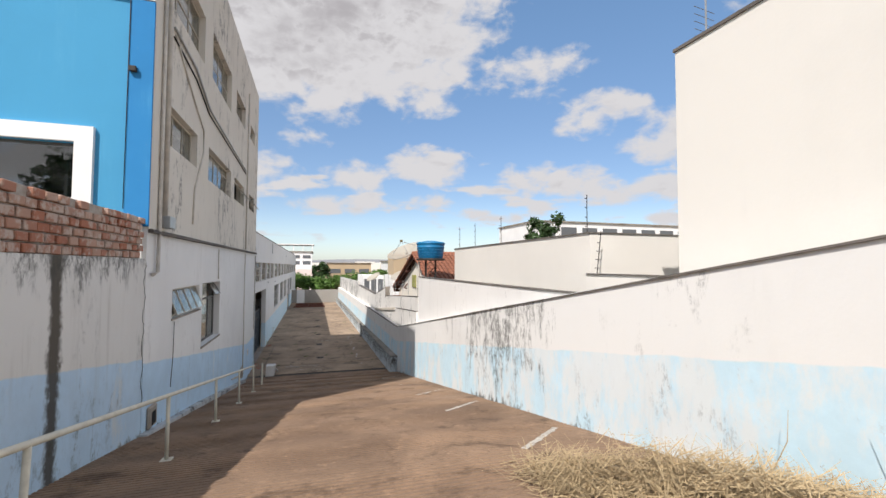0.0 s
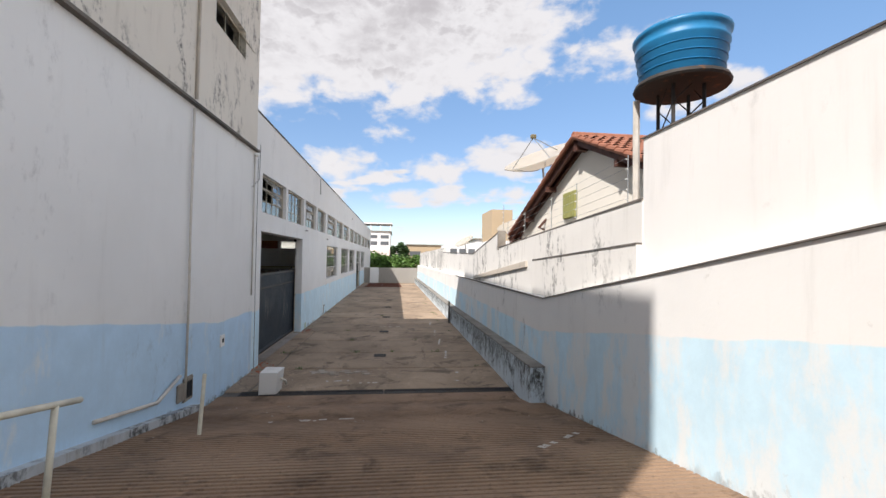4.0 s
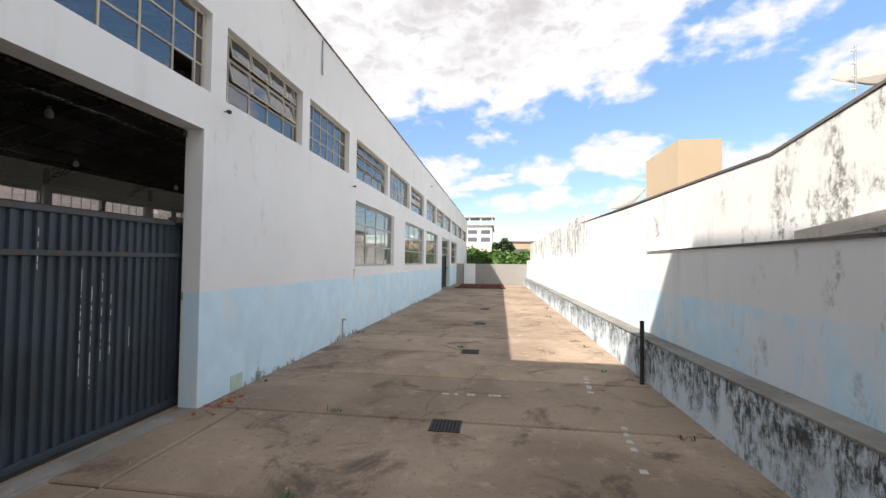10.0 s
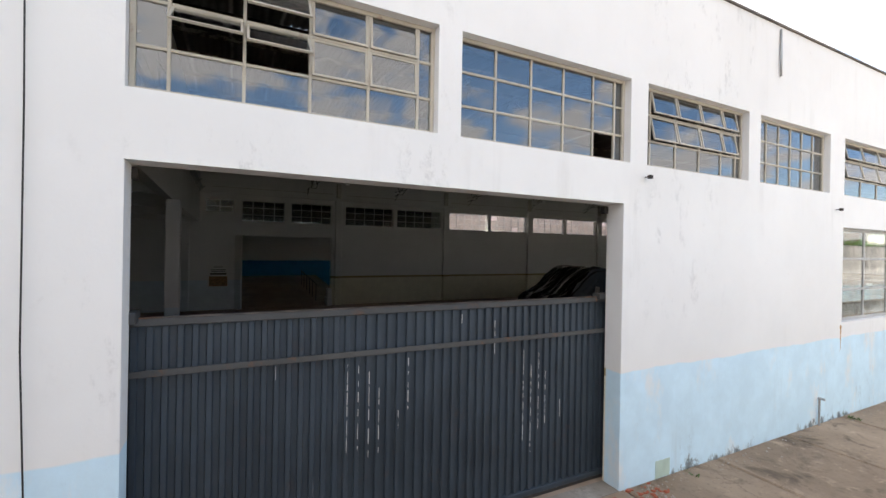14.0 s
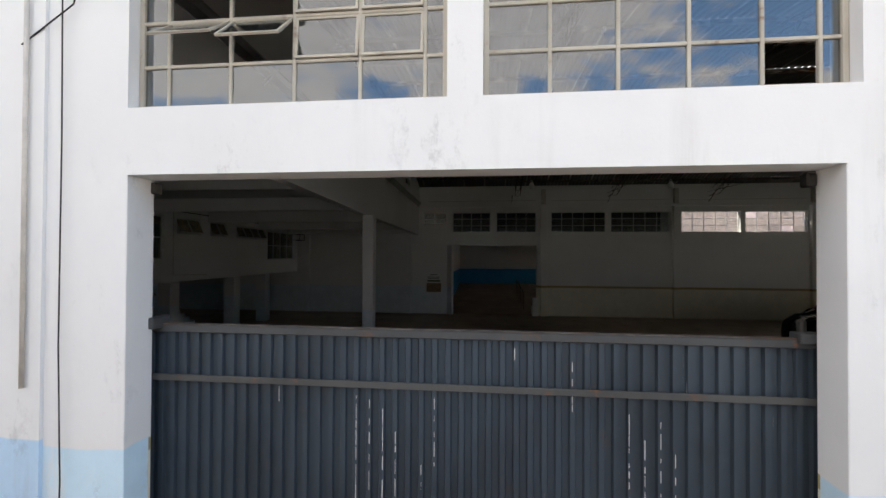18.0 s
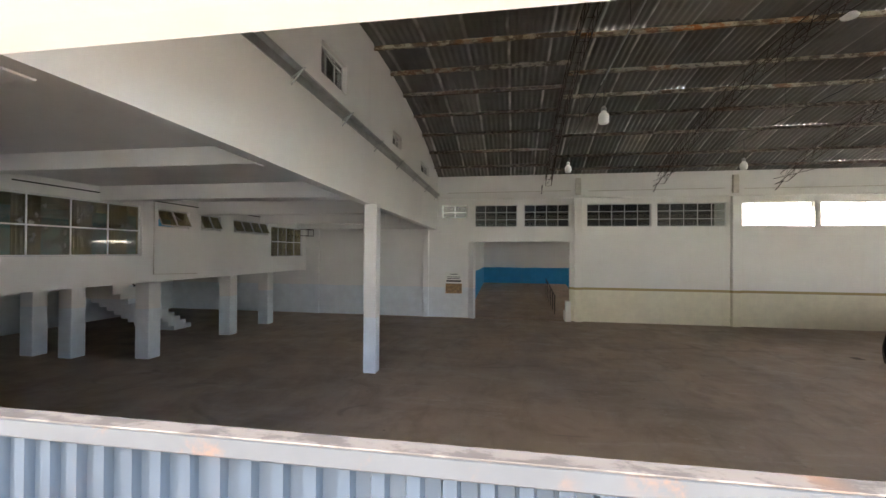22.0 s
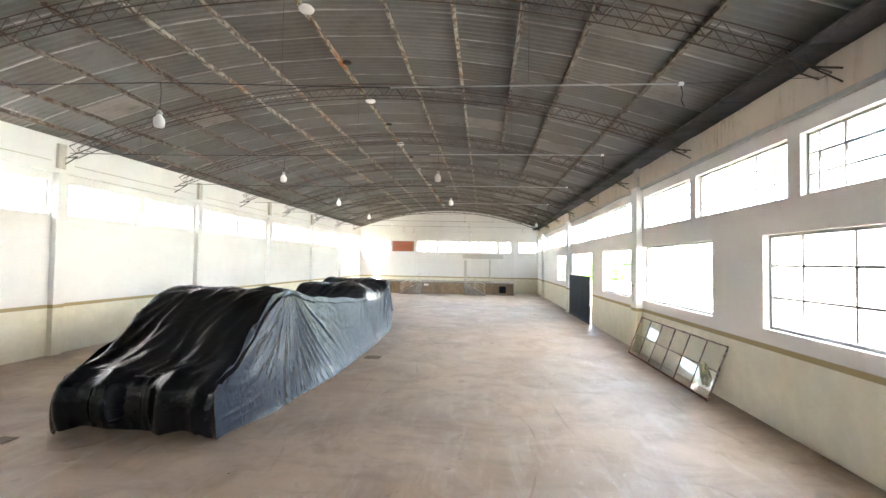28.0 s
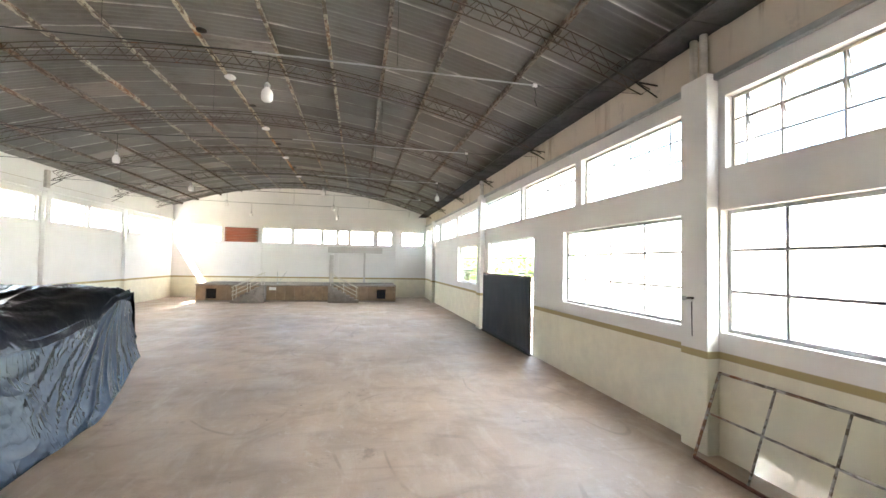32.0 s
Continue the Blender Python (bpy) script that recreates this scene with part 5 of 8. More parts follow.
tagged(m.obj("leaning_panel", M_white), "pale board leaning on the end wall", "board")

# neighbours behind the boundary
m = Mesh().box(4.75, 12, 6.65, 14.1, 3.0, 5.88)
tagged(m.obj("neighbour_building", M_beige), "plain cream building behind the boundary wall", "building", kind="structure")
m = Mesh().box(4.725, 12.05, 6.63, 14.12, 5.88, 5.90)
tagged(m.obj("neighbour_coping", M_cope), "thin dark coping of the cream building", "coping", kind="structure")
m = Mesh().box(4.62, 14, -6, 4.64, 3.0, 8.12)
tagged(m.obj("tall_neighbour_building", M_beige), "tall blank cream building beside the ramp", "building", kind="structure")
m = Mesh().box(4.60, 14.05, -6, 4.66, 8.12, 8.16)
tagged(m.obj("tall_neighbour_coping", M_cope), "thin dark coping of the tall building", "coping", kind="structure")


tagged(Mesh().box(4.66, 4.8, 4.66, 6.64, 3.0, 5.15).obj("neighbour_garden_wall", M_beige), "low cream wall between the two neighbouring buildings", "wall", kind="structure")
tagged(Mesh().box(4.64, 4.82, 4.665, 6.62, 5.15, 5.172).obj("neighbour_coping", M_cope), "thin dark coping of the low cream wall", "coping", kind="structure")


# ---- the sliding gate in the yard wall ----
def corrugated_panel(y0, y1, z0, z1, x, pitch=0.1125, depth=0.03):
    """A trapezoid sheet whose ribs run upright."""
    prof, y = [], y0
    while y < y1 - 0.001:
        for dy, d in ((0, 0), (0.45, 0), (0.55, 1), (0.92, 1), (1.0, 0)):
            prof.append((min(y + dy * pitch, y1), x + d * depth))
        y += pitch
    m = Mesh()
    n = len(prof)
    m.v = [(d, yy, z) for z in (z0, z1) for yy, d in prof] + [(d - 0.004, yy, z) for z in (z0, z1) for yy, d in prof]
    m.f = [(i, i + 1, n + i + 1, n + i) for i in range(n - 1)] + [(2 * n + i, 3 * n + i, 3 * n + i + 1, 2 * n + i + 1) for i in range(n - 1)]
    return m


def build_gate(y0, y1, top, x, label, rail):
    g = thing("sliding_gate", (x, (y0 + y1) / 2, 0), label, "gate")
    corrugated_panel(y0 + 0.05, y1 - 0.05, 0.12, top - 0.07, x - 0.02).obj("gate_panel", M_gate, g)
    Mesh().soft(x - 0.03, x + 0.035, y0, y1, top - 0.07, top, 0.008).obj("top_rail", M_gate_rail, g, "rusty steel top rail")
    Mesh().soft(x - 0.034, x + 0.039, y0, y1, top, top + 0.006, 0.002).obj("rail_edge", M_rust_edge, g, "worn edge of the rail with specks of orange rust")
    Mesh().soft(x - 0.03, x + 0.035, y0, y1, 0.05, 0.12, 0.006).obj("bottom_rail", M_gate, g)
    Mesh().soft(x - 0.03, x + 0.035, y0, y0 + 0.05, 0.12, top - 0.07, 0.006).obj("stile", M_gate_rail, g)
    Mesh().soft(x - 0.03, x + 0.035, y1 - 0.05, y1, 0.12, top - 0.07, 0.006).obj("stile", M_gate_rail, g)
    Mesh().soft(x + 0.018, x + 0.04, y0 + 0.05, y1 - 0.05, rail - 0.028, rail + 0.028, 0.004).obj("middle_rail", M_dusty_rail, g, "dusty rust-streaked cross rail")
    return g


build_gate(24.62, 30.45, 2.53, EX1 - 0.10, "dark grey corrugated steel sliding gate, rusted along its top rail", 2.06)
first_gate = [ob for ob in bpy.data.objects if ob.name == "sliding_gate"][0]
rnd = random.Random(31)
for y, z1, z0 in ((26.67, 1.96, 1.03), (26.785, 1.93, 1.06), (26.9, 1.86, 0.94), (27.01, 1.67, 0.92), (27.34, 1.96, 1.4), (27.23, 1.4, 1.2), (25.98, 2.01, 1.88), (28.9, 1.9, 0.7), (29.02, 1.7, 0.6), (29.14, 1.85, 0.8), (29.25, 1.6, 0.9), (28.0, 2.4, 2.28), (28.46, 2.3, 1.9), (29.5, 1.2, 0.9)):
    z = z1
    while z > z0:
        e = max(z0, z - rnd.uniform(0.03, 0.16))
        w = rnd.uniform(0.0012, 0.003)
        Mesh().box(EX1 - 0.0895, EX1 - 0.0885, y - w, y + w, e, z).obj("scratch", M_paper, first_gate)
        z = e - rnd.uniform(0.01, 0.09)
g = build_gate(54.0, 59.0, 2.46, EX1 - 0.12, "dark corrugated steel gate closing the second doorway", 1.2)
tagged(Mesh().box(EX1 - 0.18, EX1 - 0.08, 24.5, 36.2, -0.02, 0.05).box(EX1 - 0.18, EX1 - 0.08, 53.9, 59.1, -0.02, 0.05).obj("gate_track", M_iron), "flat iron track under the gate", "track", kind="structure")
b = thing("gate_bracket", (EX1 - 0.1, 30.3, 2.5), "rusty roller bracket holding the gate's top", "bracket")
Mesh().soft(EX1 - 0.16, EX1 - 0.02, 30.12, 30.34, 2.50, 2.58, 0.008).obj("bracket_plate", M_gate_rail, b)
Mesh().tube([(EX1 - 0.14, 30.2, 2.54), (EX1 - 0.14, 30.2, 2.66)], 0.03, 10).obj("roller", M_iron, b)
b = thing("gate_bracket", (EX1 - 0.1, 24.8, 2.5), "rusty roller bracket holding the gate's top", "bracket")
Mesh().soft(EX1 - 0.16, EX1 + 0.05, 24.74, 24.9, 2.50, 2.60, 0.008).obj("bracket_plate", M_gate_rail, b)
Mesh().tube([(EX1 - 0.02, 24.8, 2.56), (EX1 - 0.02, 24.8, 2.68)], 0.03, 10).obj("roller", M_iron, b)
for yy in (24.86, 30.16):
    m = Mesh().soft(EX1 - 0.05, EX1 + 0.04, yy - 0.035, yy + 0.035, 3.68, 3.78, 0.01)
    tagged(m.obj("gate_stop", M_iron), "rusty iron stop under the lintel", "iron stop")


m = Mesh().box(EX1 + 0.031, EX0 - 0.003, 24.85, 24.856, 0.006, 3.794).box(EX1 + 0.031, EX0 - 0.003, 30.204, 30.21, 0.006, 3.794)
tagged(m.obj("jamb_lining", M_yard), "white and blue painted sides of the gateway", "jamb", kind="structure")

# ---- bay under the offices: beam, columns, mezzanine and stair ----
def column(x, y, w, d, z1, label, mat):
    m = Mesh().soft(x - w / 2, x + w / 2, y - d / 2, y + d / 2, 0, z1, 0.015)
    return tagged(m.obj("column", mat), label, "column", "bay columns", kind="structure")


column(-12.5, 24.10, 0.32, 0.34, 4.36, "square white column with a pale blue foot", M_bay)
for x, y in ((-12.66, 17.24), (-16.2, 17.2), (-18.62, 17.2), (-12.3, 15.05), (-12.3, 13.7)):
    column(x, y, 0.42, 0.46, 2.186, "square white column under the mezzanine", M_bay)
mez_holes = [(-12.37, -8.6, 2.96, 4.38), (-14.14, -12.92, 3.81, 4.36), (-15.62, -14.65, 3.81, 4.34), (-18.59, -16.33, 3.79, 4.3), (-21.6, -18.82, 2.86, 4.22)]
wall("wall_mezzanine", "y", 17.1, 0.2, -22.0, EX1, 2.19, 4.75, mez_holes, M_inwhite, "white mezzanine front wall with a row of windows")
for (a, b, c, d), n, rws in zip(mez_holes, (4, 2, 2, 4, 4), (2, 1, 1, 1, 2)):
    window("y", 17.2, a, b, c, d, n, rws, mat=M_frame_in, pane=UNIT_GRIMY, bar=0.035, ajar=[(k, 0, 25) for k in range(n)] if rws == 1 else (), label="mezzanine office window" if rws == 2 else "small awning windows of the mezzanine, ajar")
tagged(Mesh().box(-22.0, EX1, 9.6, 17.1, 2.19, 2.45).obj("mezzanine_floor", M_inwhite), "concrete mezzanine floor", "floor slab", kind="structure")
for x0, x1 in ((-12.3, -11.75), (-11.3, -10.75), (-10.1, -9.5), (-21.3, -20.9), (-20.4, -19.7)):
    m = Mesh()
    prof = [(x0 + (x1 - x0) * i / 24, 16.85 + 0.035 * math.sin(i * 1.6)) for i in range(25)]
    m.prism(prof + [(x, y - 0.012) for x, y in prof[::-1]], "z", 2.5, 4.45)
    tagged(m.obj("curtain", M_curtain), "yellowed pleated curtain behind the mezzanine glass", "curtain", "mezzanine curtains")
for x, z in ((-4.6, 4.52), (-7.8, 4.46), (-11.1, 4.38), (-14.5, 4.31), (-18.0, 4.25), (-21.0, 4.2)):
    tagged(Mesh().soft(x - 0.25, x, 17.302, 23.858, z, 4.75, 0.012).obj("ceiling_beam", M_inwhite), "white concrete beam under the bay's ceiling", "beam", "bay beams", kind="structure")
tagged(Mesh().tube([(-9.2, 17.322, 4.6), (-21.9, 17.322, 4.5)], 0.016, 6).obj("conduit", M_iron), "thin dark conduit along the head of the mezzanine wall", "conduit", kind="structure")
tagged(Mesh().tube([(-12.75, 17.32, 4.57), (-12.75, 17.32, 2.42), (-14.45, 17.32, 2.36)], 0.016, 6).obj("conduit", M_pvc), "thin painted conduit on the mezzanine wall", "conduit", kind="structure")
cg = thing("wall_cage", (-21.6, 17.3, 3.9), "small empty iron cage bracket on the mezzanine wall", "bracket")
for z in (3.88, 4.2):
    Mesh().tube([(-21.85, 17.3, z), (-21.85, 17.75, z), (-21.3, 17.75, z), (-21.3, 17.3, z)], 0.014, 5).obj("cage_ring", M_iron, cg)
for x in (-21.85, -21.3):
    Mesh().tube([(x, 17.75, 3.88), (x, 17.75, 4.2)], 0.014, 5).obj("cage_post", M_iron, cg)
for yy in (23.55, 17.9):
    tagged(Mesh().soft(-21.972, -21.86, yy - 0.14, yy + 0.14, 0.0, 4.2, 0.01).obj("pilaster", M_bay), "shallow painted pilaster on the bay wall", "pilaster", "bay pilasters", kind="structure")
led = [(24.1, 0.0), (24.12, 0.0), (24.12, 0.16), (24.22, 0.18), (24.22, 0.21), (24.1, 0.21)]
m, q = Mesh(), len(led)
m.v = [(x, y, 5.68 + 0.026 * (x + 21.2) + z) for x in (-21.98, EX1) for y, z in led]
m.f = [tuple(range(q))[::-1], tuple(range(q, 2 * q))] + [(i, (i + 1) % q, q + (i + 1) % q, q + i) for i in range(q)]
tagged(m.obj("cable_tray", M_galv), "grey ledge along the wall over the bay", "ledge", kind="structure")
for i in range(9):
    x = -21 + i * 2.1
    z = 5.66 + 0.026 * (x + 21.2)
    m = Mesh().tube([(x, 24.1, z - 0.12), (x, 24.34, z + 0.15)], 0.014, 6).tube([(x, 24.1, z - 0.01), (x, 24.36, z + 0.16)], 0.014, 6)
    tagged(m.obj("wall_bracket", M_galv), "small angle bracket under the ledge", "bracket", "ledge brackets")
wall("wall_bay_south", "y", 9.55, 0.05, -22.0, EX1, 0, 2.19, (), M_bay, "pale wall at the back of the bay")


def build_stair():
    s = thing("bay_stair", (-16, 14.7, 0), "white concrete stair rising to the mezzanine", "stair")
    n, run, rise = 12, 0.285, 0.182
    for i in range(n):
        x1 = -17.3 + i * run
        Mesh().box(x1, x1 + run + 0.02, 13.2, 14.7, max(0.0, (i - 2) * rise), (i + 1) * rise).obj("step", M_bay, s)
    Mesh().box(-17.3 + run, -17.3 + 3 * run, 13.25, 14.65, 0, 0.18).obj("stair_foot", M_bay, s)
    r = Mesh()
    pts = [(-17.2 + i * run * 2, 13.25, 0.2 + i * rise * 2) for i in range(6)]
    for p in pts:
        r.tube([p, (p[0], p[1], p[2] + 0.85)], 0.016, 6)
    r.tube([(p[0], p[1], p[2] + 0.85) for p in pts], 0.022, 8)
    r.obj("handrail", M_iron, s)


build_stair()

# ---- passage behind the doorway: a ramp up to a blue-banded wall ----
m = Mesh().prism([(-22.25, -0.3), (-22.25, 0.0), (-34.0, 0.82), (-34.0, -0.3)], "y", 25.5, 31.5)
tagged(m.obj("passage_ramp", M_floor), "brown concrete ramp rising through the passage", "ramp", kind="structure")
tagged(Mesh().box(-34.2, -34.0, 22, 34, -0.3, 4.6).obj("wall_passage_end", M_passage), "white passage wall with a strong blue band", "wall", kind="structure")
tagged(Mesh().box(-34.0, -22.25, 25.3, 25.5, -0.3, 4.6).obj("wall_passage_side", M_passage), "white and blue passage wall", "wall", kind="structure")
tagged(Mesh().box(-34.0, -22.25, 37.2, 37.4, -0.3, 6.4).obj("wall_passage_side", M_passage), "white and blue passage wall", "wall", kind="structure")
# added cover, cut short at y 36.95 so daylight enters out of view
tagged(Mesh().box(-34.0, -22.25, 25.5, 36.95, 3.98, 4.08).obj("passage_roof", M_inwhite), "added flat passage cover with a hidden gap for daylight", "ceiling", kind="structure")
# added screen and cover that keep the first west windows dark
tagged(Mesh().box(-24.1, -24.0, 22.0, 37.4, 4.08, 6.8).box(-24.0, -22.25, 22.0, 37.4, 6.8, 6.9).obj("passage_upper_wall", M_dark_screen), "dark screen and cover added behind the first west windows", "wall", kind="structure")
r = thing("passage_railing", (-26, 29.9, 0.3), "dark iron railing beside the passage ramp", "railing")
for i in range(6):
    x = -23.4 - i * 1.15
    z = (-22.25 - x) * 0.07
    Mesh().tube([(x, 29.75, z), (x, 29.75, z + 0.95)], 0.018, 6).obj("baluster", M_iron, r)
Mesh().tube([(-23.2, 29.75, 1.02), (-29.4, 29.75, 1.45)], 0.022, 8).obj("top_rail", M_iron, r)
tagged(Mesh().soft(-22.55, -21.75, 30.06, 30.32, 0.0, 0.42, 0.01).soft(-22.3, -21.9, 30.1, 30.32, 0.42, 0.9, 0.01).obj("doorway_guard", M_inwhite), "small white stepped block at the doorway's corner", "guard block")
tagged(Mesh().prism([(-21.98, 25.6), (-21.7, 25.88), (-22.0, 25.95)], "z", 0, 3.63).obj("doorway_splay", M_bay), "rounded white corner of the doorway", "wall corner", kind="structure")

# the neighbouring plot seen through the west windows
tagged(Mesh().box(-29.0, -25.4, 37.6, 63.5, -0.3, 10.6).obj("wall_west_neighbour", M_pink), "pink rendered building across the side yard", "building", kind="structure")
tagged(Mesh().box(-37.0, -34.2, 9, 37.6, -0.3, 9).obj("wall_west_back", M_white), "plain rear building", "building", kind="structure")


# ---- stage at the hall's far end ----
def build_stage():
    s = thing("stage", (-12.4, 72, 0), "raised stage faced with brown wooden boards", "stage")
    # near-black body paints deep shade into the gaps left between boards
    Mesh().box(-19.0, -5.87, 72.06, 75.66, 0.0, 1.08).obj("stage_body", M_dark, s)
    Mesh().soft(-19.03, -5.84, 71.98, 75.67, 1.08, 1.17, 0.012).obj("stage_top", M_curb, s, "pale concrete stage edge")
    x = -19.0
    while x < -5.9:
        w = min(0.62, -5.87 - x)
        if not (-18.25 < x + w / 2 < -17.45 or -7.5 < x + w / 2 < -6.75):
            Mesh().soft(x + 0.004, x + w - 0.004, 72.0, 72.06, 0.08, 1.07, 0.004).obj("board", M_wood, s)
        else:
            Mesh().soft(x + 0.004, x + w - 0.004, 72.0, 72.06, 0.86, 1.07, 0.004).obj("board", M_wood, s)
            Mesh().soft(x + 0.004, x + w - 0.004, 72.0, 72.06, 0.08, 0.2, 0.004).obj("board", M_wood, s)
        x += 0.62
    Mesh().box(-19.0, -5.87, 71.97, 72.06, 0.0, 0.07).obj("skirting", M_curb, s)

    def stair(x0, way, name):
        t = thing("stage_stair", (x0, 71.5, 0), "short stair of pale steps with a white handrail", "stair", "stage stairs")
        for i in range(7):
            a, b = x0 + way * i * 0.29, x0 + way * (i + 1) * 0.29
            Mesh().box(min(a, b), max(a, b), 71.1, 71.96, 0.0, (i + 1) * 0.165).obj("step", M_curb, t)
        a, b = x0 + way * 7 * 0.29, x0 + way * 8.2 * 0.29
        for yy in (71.14, 71.92):
            r = Mesh()
            for i in (0, 3, 6):
                px = x0 + way * (i * 0.29 + 0.15)
                r.tube([(px, yy, (i + 1) * 0.165), (px, yy, (i + 1) * 0.165 + 0.85)], 0.018, 6)
            for h in ((0.85, 0.55, 0.3) if yy < 71.5 else (0.85,)):
                r.tube([(x0 + way * 0.05, yy, 0.14 + h), (x0 + way * 1.95, yy, 1.12 + h)], 0.02, 6)
            r.obj("handrail", M_rail, t)
        return t

    stair(-16.65, 1, "a")
    stair(-8.49, -1, "b")
    m = Mesh()
    m.soft(-10.75, -10.45, 75.5, 75.8, 1.17, 3.3, 0.02).soft(-8.15, -8.0, 75.6, 75.8, 1.17, 3.5, 0.02).soft(-10.9, -6.7, 75.6, 75.8, 3.5, 3.95, 0.02)
    tagged(m.obj("portal_remains", M_portal), "broken grey portal remains behind the stage", "portal", kind="structure")
    m = Mesh().tube([(-14.0, 72.3, 1.17), (-13.7, 74.2, 2.0)], 0.02, 6).tube([(-14.0, 72.3, 1.17), (-14.0, 72.3, 2.0)], 0.02, 6)
    tagged(m.obj("stage_rod", M_galv), "thin steel rods standing on the stage", "rod")
    sign = thing("small_notice", (-14.2, 71.96, 0.85), "small white notice fixed to the stage front", "notice")
    Mesh().box(-14.45, -14.0, 71.955, 71.99, 0.78, 0.98).obj("sheet", M_paper, sign)
    # bricked-up window
    b = wall("brick_infill", "y", 75.9, 0.08, -18.48, -16.08, 4.15, 5.25, (), M_mortar, "red brick infill in the window behind the stage")
    me = Mesh().soft(-0.115, 0.115, -0.04, 0.04, -0.05, 0.05, 0.005).data("brick", M_brick_in)
    for r in range(9):
        for i in range(10):
            xx = -18.35 + i * 0.242 + (0.12 if r % 2 else 0)
            if xx < -16.2:
                piece("brick", me, b, (xx, 75.875, 4.21 + r * 0.12))


build_stage()


# ---- truck under plastic sheets ----
def lerp_table(t, table):
    for (a, va), (b, vb) in zip(table, table[1:]):
        if t <= b:
            k = (t - a) / (b - a)
            k = k * k * (3 - 2 * k)
            return va + (vb - va) * k
    return table[-1][1]


def folds(a, b, seed):
    p = Vector((a * 1.1, b * 1.1, seed))
    n1 = noise.noise(p)
    n2 = noise.noise(Vector((a * 3.1 + n1 * 1.5, b * 2.2, seed + 5)))
    n3 = 1 - abs(noise.noise(Vector((a * 2.3 + b * 1.6, b * 0.8 - a * 0.5, seed + 9)))) * 2
    return 0.5 * n1 + 0.3 * n2 + 0.5 * max(0.0, n3) ** 3


def build_truck():
    t = thing("covered_truck", (-14.6, 45, 0), "long truck wrapped in black and grey plastic sheets", "covered truck")
    edge = [(38.4, 0.95), (38.9, 1.12), (39.6, 1.75), (40.4, 2.30), (41.0, 2.34), (42.6, 2.06), (44.2, 1.9), (47.0, 1.66), (49.0, 1.58), (50.2, 1.72), (51.0, 2.06), (51.5, 2.14)]
    # grey sheet on the near side: pleats fan out from where it is tied, and drag lines run along it
    ny, ns = 620, 96
    ties = ((41.15, 2.5, 19.0, 2.3, 0.040, 0.0), (51.35, 2.35, 17.0, 2.6, 0.042, 1.0), (47.4, 2.2, 14.0, 1.4, 0.018, 2.0), (43.6, 2.5, 12.0, 1.3, 0.012, 3.0))
    m = Mesh()
    for i in range(ny + 1):
        y = 38.42 + (51.5 - 38.42) * i / ny
        h = lerp_table(y, edge) + 0.02
        foot = lerp_table(y, [(38.4, 0.02), (41, 0.015), (44, 0.02), (47, 0.03), (49.4, 0.1), (50.4, 0.35), (51.5, 0.75)])
        base = lerp_table(y, [(38.4, -13.15), (40.0, -12.85), (43, -12.6), (46.0, -12.6), (49.5, -12.7), (51.5, -12.95)])
        hang = 0.02 * noise.noise(Vector((y * 2.1, 0.0, 5.0)))
        for j in range(ns + 1):
            s = j / ns
            z = foot + (h - foot) * s
            w1 = noise.noise(Vector((y * 0.8, z * 0.8, 7.0)))
            w2 = noise.noise(Vector((y * 1.9, z * 1.3, 17.0)))
            fan = 0.0
            for ya, za, k, reach, amp, seed in ties:
                dy, dz = y - ya, za - z
                r = math.hypot(dy, dz)
                if r > reach * 2:
                    continue
                th = math.atan2(dy, max(dz, 0.02)) + 0.10 * w1 + 0.03 * w2
                p = noise.noise(Vector((th * k * 0.42, r * 0.35, seed * 9.1)))
                q = noise.noise(Vector((th * k * 1.1, r * 0.6, seed * 5.3 + 40)))
                fan += amp * (1.5 * (1 - min(1.0, abs(p) * 2.2)) ** 2 + 0.5 * (1 - min(1.0, abs(q) * 2.2)) ** 3 - 0.5) * min(1.0, r / 0.5) * math.exp(-(r / reach) ** 2)
            drag = (z - 0.35 * h) * 3.2 + 0.28 * (y - 45) + 1.1 * w1
            lines = 0.010 * (1 - abs(math.sin(drag * 1.9))) ** 3 * max(0.0, 0.3 + w2) + 0.003 * (1 - abs(math.sin(drag * 4.3 + 2 * w2))) ** 2
            bulge = math.sin(s * math.pi) * 0.035
            free = math.sin(math.pi * min(1.0, s + 0.1)) * 0.75 + 0.25
            x = base + (-13.22 - base) * s ** 0.8 - bulge + (fan + lines + 0.022 * w1 + hang * (1 - s)) * free
            m.v.append((x, y, z + (0.03 * w2 if j == 0 else 0.0)))
    m.f = [(i * (ns + 1) + j, (i + 1) * (ns + 1) + j, (i + 1) * (ns + 1) + j + 1, i * (ns + 1) + j + 1) for i in range(ny) for j in range(ns)]
    m.obj("side_sheet", M_tarp_grey, t, "grey creased plastic sheet hanging down the side", smooth=True)
    # black sheet over the front and the top
    line = [(38.36, 0.1), (38.3, 0.32), (38.28, 0.6), (38.34, 0.88), (38.55, 1.03), (38.95, 1.14), (39.35, 1.45), (39.8, 1.86), (40.25, 2.2), (40.7, 2.36), (41.3, 2.36), (42.0, 2.1), (43.0, 1.72), (44.2, 1.34),
            (45.3, 1.22), (46.2, 1.3), (46.9, 1.68), (47.6, 2.1), (48.4, 2.16), (49.1, 1.98), (49.7, 2.04), (50.5, 2.25), (51.35, 2.22), (51.55, 1.9), (51.6, 1.1), (51.58, 0.55)]
    pts = []
    for (ya, za), (yb, zb) in zip(line, line[1:]):
        for k in range(6):
            pts.append((ya + (yb - ya) * k / 6, za + (zb - za) * k / 6))
    pts.append(line[-1])
